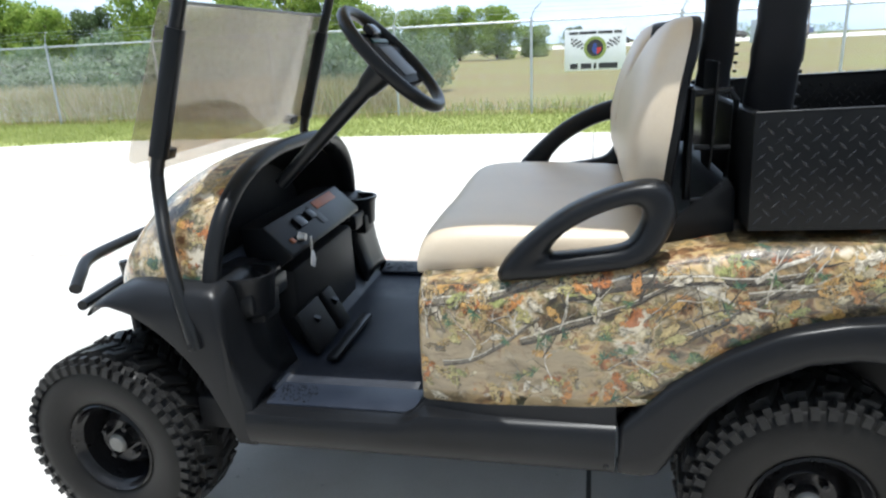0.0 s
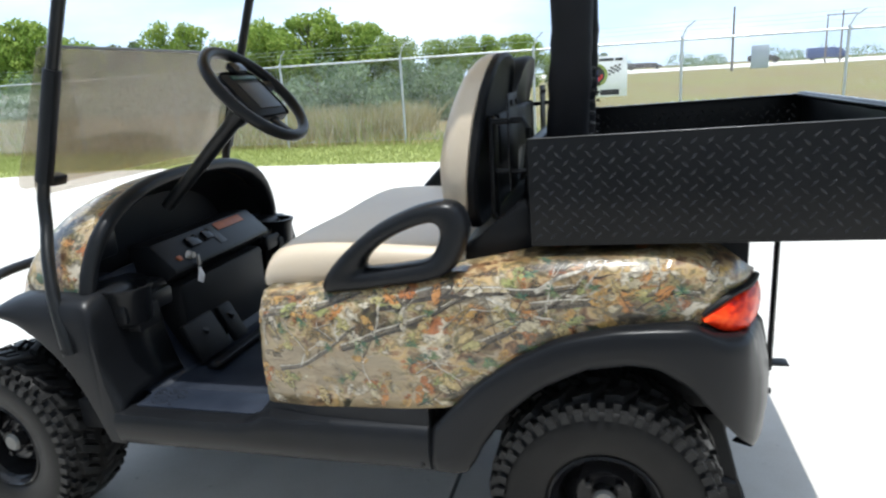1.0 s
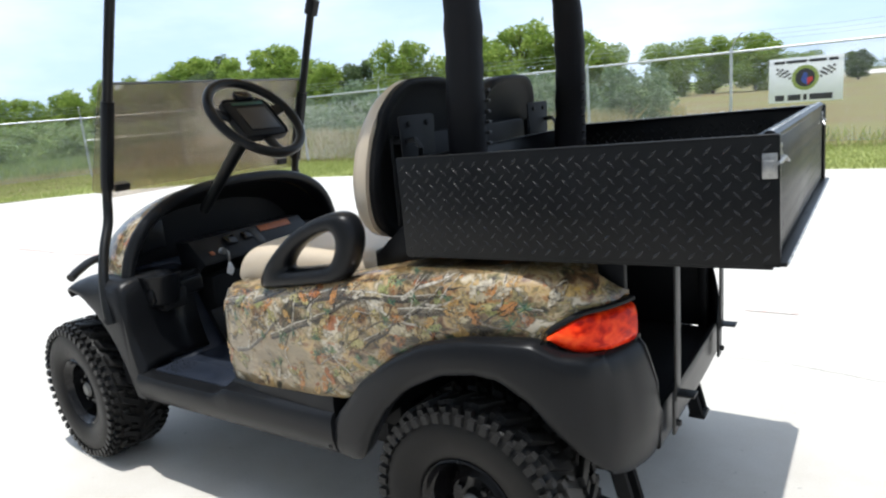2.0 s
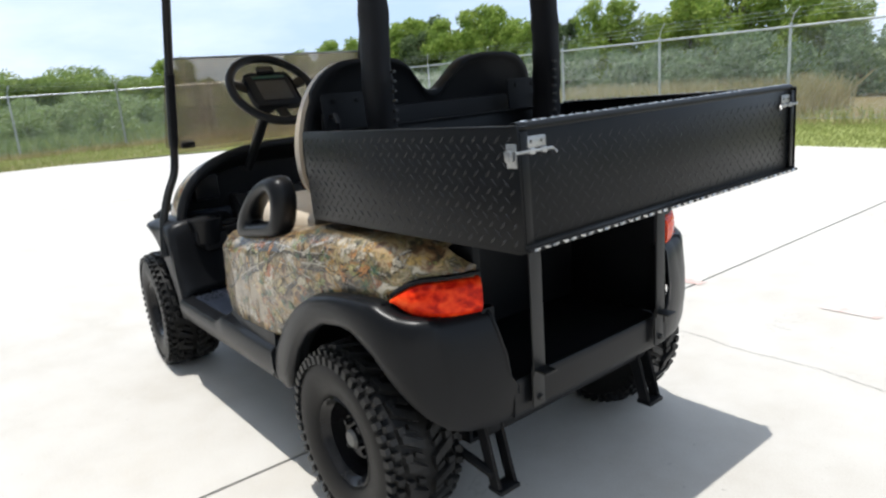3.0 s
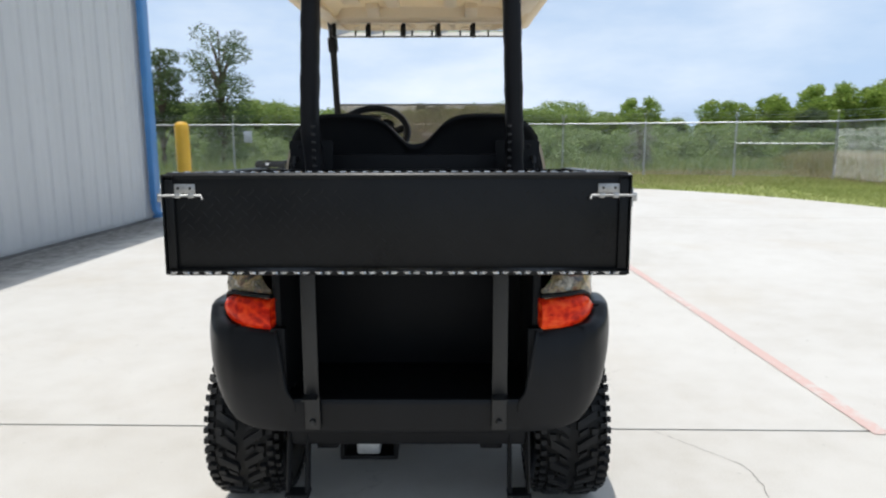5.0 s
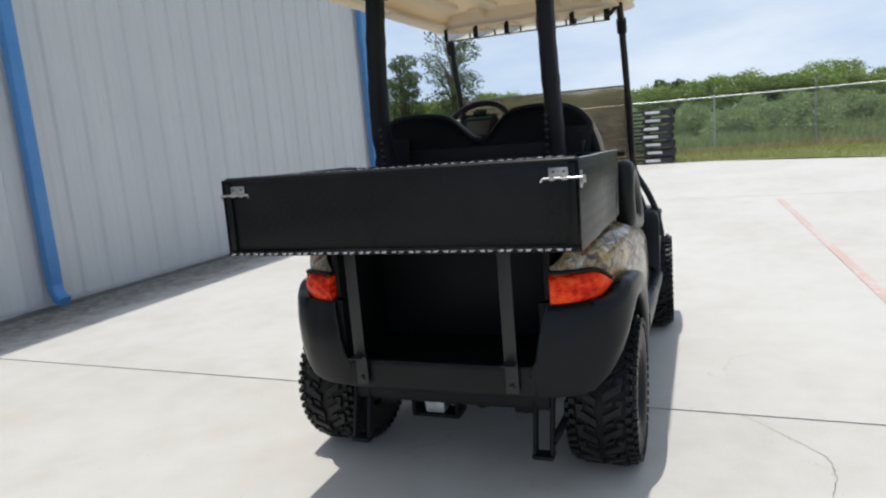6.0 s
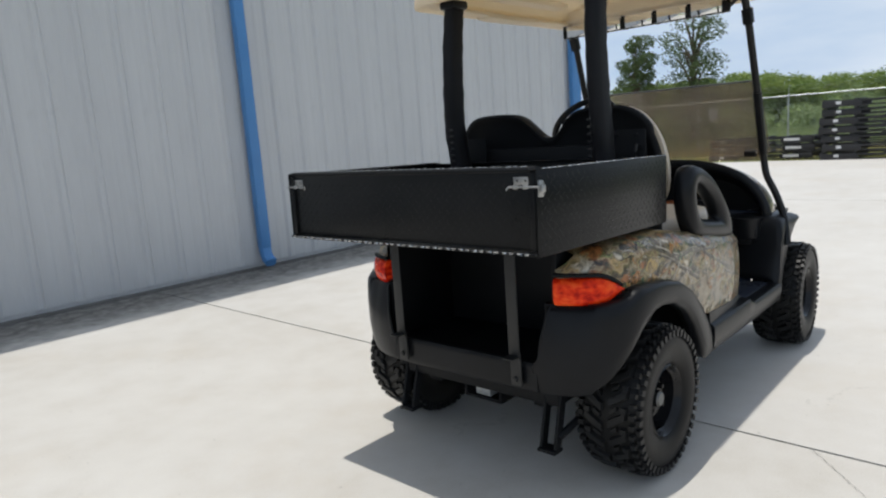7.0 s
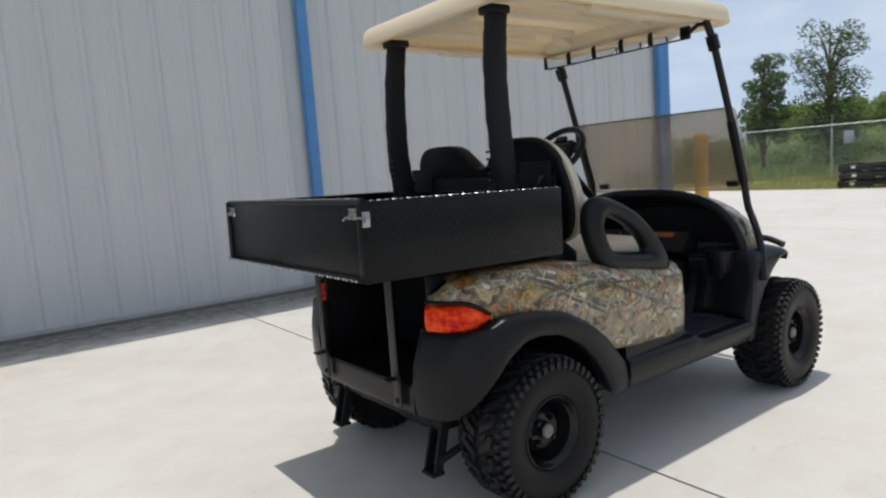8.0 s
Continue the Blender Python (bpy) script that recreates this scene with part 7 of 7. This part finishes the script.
spread(bright, [(-33.4, 27.2, 1.18, 1.0, 10), (-30.0, 27.6, 1.07, 1.0, 80), (-26.7, 27.4, 0.80, 1.0, 150), (-20.6, 27.0, 0.74, 1.20, 200), (-16.4, 27.3, 0.84, 1.0, 260), (-13.8, 27.0, 0.86, 1.02, 300),
                (-11.3, 27.4, 0.77, 1.0, 45), (-9.0, 60, 1.0, 0.92, 30), (-12.8, 62, 1.05, 0.92, 130), (-37.0, 27.0, 1.02, 1.05, 100), (-40, 20, 0.62, 1.0, 170), (-44, 30, 1.0, 1.0, 220), (-40.5, 28, 0.98, 1.05, 320), (-38.0, 10.6, 0.60, 1.16, 35), (-38.2, 15.7, 0.70, 0.95, 250), (-38.4, 18.6, 0.72, 1.0, 310), (-37.6, 21.2, 0.84, 1.0, 25), (-38.0, 23.6, 0.80, 1.0, 190)])
bushy = tree("tree", "rounded mid-green tree in the hedge row", "tree", 4.0, 2.9, "leaf_mid", 13000, 0.095, 28, 33, 0.06)
hedge = [(-34, 31, 1.15, 1.0, 0), (-18.5, 28.4, 0.66, 1.22, 50), (-28.4, 29.5, 0.85, 1.0, 120), (-9.9, 27.6, 0.55, 1.3, 75), (-22.7, 28.2, 0.62, 1.1, 310), (-15.5, 58, 1.1, 0.95, 190), (-6.2, 66, 0.8, 0.85, 10), (-47, 24, 0.78, 1.0, 240), (-49, 16, 0.64, 0.95, 300), (-51, 8, 1.0, 0.9, 15)]
# the hedge to the west, taller towards the building and lower to the north
hrnd = random.Random(12)
for k in range(26):
    y = -20.0 + 1.48 * k
    s = 0.98 if y < -12 else 0.86 if y < 5 else 0.86 - 0.027 * (y - 5)
    hedge.append((-39.0 - hrnd.uniform(0, 4.5), y, s * hrnd.uniform(0.92, 1.08), hrnd.uniform(0.76, 0.86), hrnd.uniform(0, 360)))
spread(bushy, hedge)
dark = tree("tree", "dark green tree standing over the hedge row", "tree", 4.4, 2.2, "leaf_dark", 11000, 0.09, 24, 45, 0.15)
spread(dark, [(-38, 30, 1.1, 1.0, 0), (-24.8, 28.6, 0.80, 1.08, 70), (-40, 13.5, 0.6, 0.8, 160), (-36, 20, 0.68, 0.9, 10), (-35, 26, 0.95, 1.0, 60), (-45, 18, 0.5, 1.0, 230), (-44, -2, 0.9, 0.85, 300), (-2.5, 78, 0.9, 0.7, 10), (-46, 35, 1.4, 1.0, 90)])
shrub = tree("shrub", "dull grey-green weedy shrub beyond the fence", "shrub", 1.7, 1.7, "leaf_dull", 5200, 0.06, 14, 57, 0.03)
spots = []
srnd = random.Random(5)
for k in range(30):
    x = -6.0 - 1.15 * k + srnd.uniform(-0.5, 0.5)
    spots.append((x, 15.5 + srnd.uniform(-1.4, 4.5) + max(0, (-x - 18)) * 0.1, srnd.uniform(0.75, 1.15), srnd.uniform(0.8, 1.1), srnd.uniform(0, 360)))
west = []
for k in range(70):
    west.append((-23.5 - srnd.uniform(0, 13), 15.0 - 0.56 * k + srnd.uniform(-0.6, 0.6), srnd.uniform(0.85, 1.2), srnd.uniform(0.75, 1.2), srnd.uniform(0, 360)))
spread(shrub, spots)
weedy = tree("shrub", "pale green weedy shrub in the field beyond the fence", "shrub", 1.7, 1.7, "leaf_weed", 5200, 0.06, 14, 61, 0.03)
spread(weedy, west)
spread(tree("shrub", "half bare grey-brown bush against the fence", "shrub", 1.85, 0.95, "leaf_dry", 2600, 0.040, 16, 71, 0.05, 0.1), [(-21.6, 6.5, 1.0, 1.0, 0)])


def blades(name, label, category, spots, size, material):
    """Tufts of upright grass blades: spots as an array of x, y, height."""
    n = len(spots)
    a = rng.random(n) * 2 * math.pi
    wide = np.stack([np.cos(a), np.sin(a), 0 * a], 1) * (size * (0.6 + 0.8 * rng.random(n)))[:, None]
    base = np.stack([spots[:, 0], spots[:, 1], np.full(n, -0.03)], 1)
    tip = base + np.stack([rng.normal(0, 0.25, n) * spots[:, 2], rng.normal(0, 0.25, n) * spots[:, 2], spots[:, 2]], 1)
    mid = (base + tip) / 2 + np.array([0, 0, 0.06]) * spots[:, 2:3]
    verts = np.stack([base - wide, base + wide, mid + wide * 0.7, tip, mid - wide * 0.7], 1).reshape(-1, 3)
    faces = (np.arange(n)[:, None] * 5 + np.arange(5)).tolist()
    ob = raw(name, verts, faces, material)
    return tagged(ob, label, category, kind="stuff")


def strip(n, x0, x1, y0, y1, low, high, power=1.0):
    return np.stack([x0 + (x1 - x0) * rng.random(n), y0 + (y1 - y0) * rng.random(n) ** power, low + (high - low) * rng.random(n)], 1)


lawn = strip(52000, -17, 9, 7.97, 11.2, 0.025, 0.06)
cx, cy = EDGE_WEST + CORNER, EDGE_NORTH - CORNER
blades("lawn", "short mown green grass between slab and fence", "grass", lawn, 0.008, "lawn")
corner = strip(46000, -20.3, -9.0, -9, 11, 0.03, 0.10)
inside = (corner[:, 0] > EDGE_WEST) & ((corner[:, 1] < cy) | (corner[:, 0] > cx) | (np.hypot(corner[:, 0] - cx, corner[:, 1] - cy) < CORNER)) & (corner[:, 1] < EDGE_NORTH)
blades("rough_grass", "short rough green grass around the slab corner", "grass", corner[~inside], 0.010, "lawn")
blades("tall_grass", "tall dry straw-coloured grass beyond the fence", "grass", np.concatenate([strip(30000, -24, -6, 11.0, 26, 0.2, 0.55), strip(2600, -20, 12, 10.7, 11.9, 0.08, 0.30), strip(26000, -22, -4.5, 11.5, 14.6, 0.35, 0.90)]), 0.012, "straw")
blades("tall_grass", "tall green grass and weeds beyond the fence", "grass", np.concatenate([strip(20000, -31, -20.4, -14, 12, 0.2, 0.6)]), 0.016, "leaf_weed")
blades("dry_grass", "dry tan grass along the foot of the fence", "grass", strip(16000, -21.6, -19.6, -9, 12, 0.06, 0.22), 0.012, "straw")
blades("weeds", "green weeds along the fence foot", "grass", np.concatenate([strip(2400, -17, 12, 10.7, 13.0, 0.08, 0.26), strip(7000, -22, -5, 11.4, 14.6, 0.30, 0.75), strip(15000, -34, -20.6, -14, 12, 0.2, 0.55)]), 0.016, "lawn")

# far hedges all round, seen over the meadow and in mirrors
far_c, far_r = [], []
frnd = random.Random(9)
for k in range(230):
    a = radians(frnd.uniform(0, 360))
    open_side = radians(52) < a < radians(102)
    d = frnd.uniform(255, 320) if open_side else frnd.uniform(105, 150)
    p = (d * math.cos(a), d * math.sin(a))
    far_c.append((*p, frnd.uniform(0.3, 1.4)))
    far_r.append(frnd.uniform(1.6, 3.2) * (1.9 if open_side else 1.0))
fv, ff = leaf_cloud(far_c, far_r, 60000, 0.30, 0.7)
tagged(raw("far_hedge", fv, ff, "leaf_dull"), "distant dull green hedges and scrub on the horizon", "hedge", kind="stuff")

# the road on the horizon with parked trucks and poles
road_bm = bmesh.new()
slab(road_bm, [(-30, 128), (260, 108), (260, 240), (-30, 255)], "z", -0.1, 0.03)
tagged(part("far_road", road_bm, "far_road", smooth=0), "pale gravel road and lot far across the meadow", "road", kind="structure")


def truck(x, y, material, long, high, label):
    ob = thing("truck", label, "truck", at=(x, y, 0.03))
    bm = bmesh.new()
    box(bm, (-long / 2, -1.0, 0.55), (long * 0.2, 1.0, high), 0.12)
    part("body", bm, material, ob)
    bm = bmesh.new()
    slab(bm, [(long * 0.2, 0.55), (long * 0.5, 0.55), (long * 0.5, high * 0.55), (long * 0.42, high * 0.6), (long * 0.33, high * 0.92), (long * 0.2, high * 0.92)], "y", -0.95, 0.95, 0.05)
    part("cab", bm, material, ob)
    for wx in (-long * 0.35, long * 0.36):
        for wy in (-0.85, 0.85):
            bm = bmesh.new()
            lathe(bm, [(0.0, -0.13), (0.42, -0.13), (0.45, 0.0), (0.42, 0.13), (0.0, 0.13)], 16, (wx, wy, 0.45), "y")
            part("wheel", bm, "rubber", ob)
    return ob


truck(52.0, 203, "truck_blue", 9.5, 3.2, "dark blue truck parked on the far road")
truck(5.5, 208, "truck_dark", 10.0, 2.0, "dark low trailer parked on the far road")
truck(37.0, 205, "truck_dark", 8.0, 2.2, "dark brown pickup parked on the far road")


def utility_pole(x, y, high, arm):
    ob = thing("utility_pole", "grey wooden utility pole by the far road", "pole", at=(x, y, 0))
    bm = bmesh.new()
    sweep(bm, [(0, 0, -0.2), (0, 0, high)], [0.16, 0.10], n=8, up=(0, 1, 0))
    part("shaft", bm, "wood_pole", ob)
    if arm:
        bm = bmesh.new()
        box(bm, (-arm / 2, -0.06, high - 0.7), (arm / 2, 0.06, high - 0.55), 0.01)
        part("cross_arm", bm, "wood_pole", ob)
    return ob


utility_pole(12.6, 88, 7.4, 0.0)
utility_pole(33.3, 130, 7.8, 0.0)
utility_pole(35.6, 130, 8.4, 5.0)
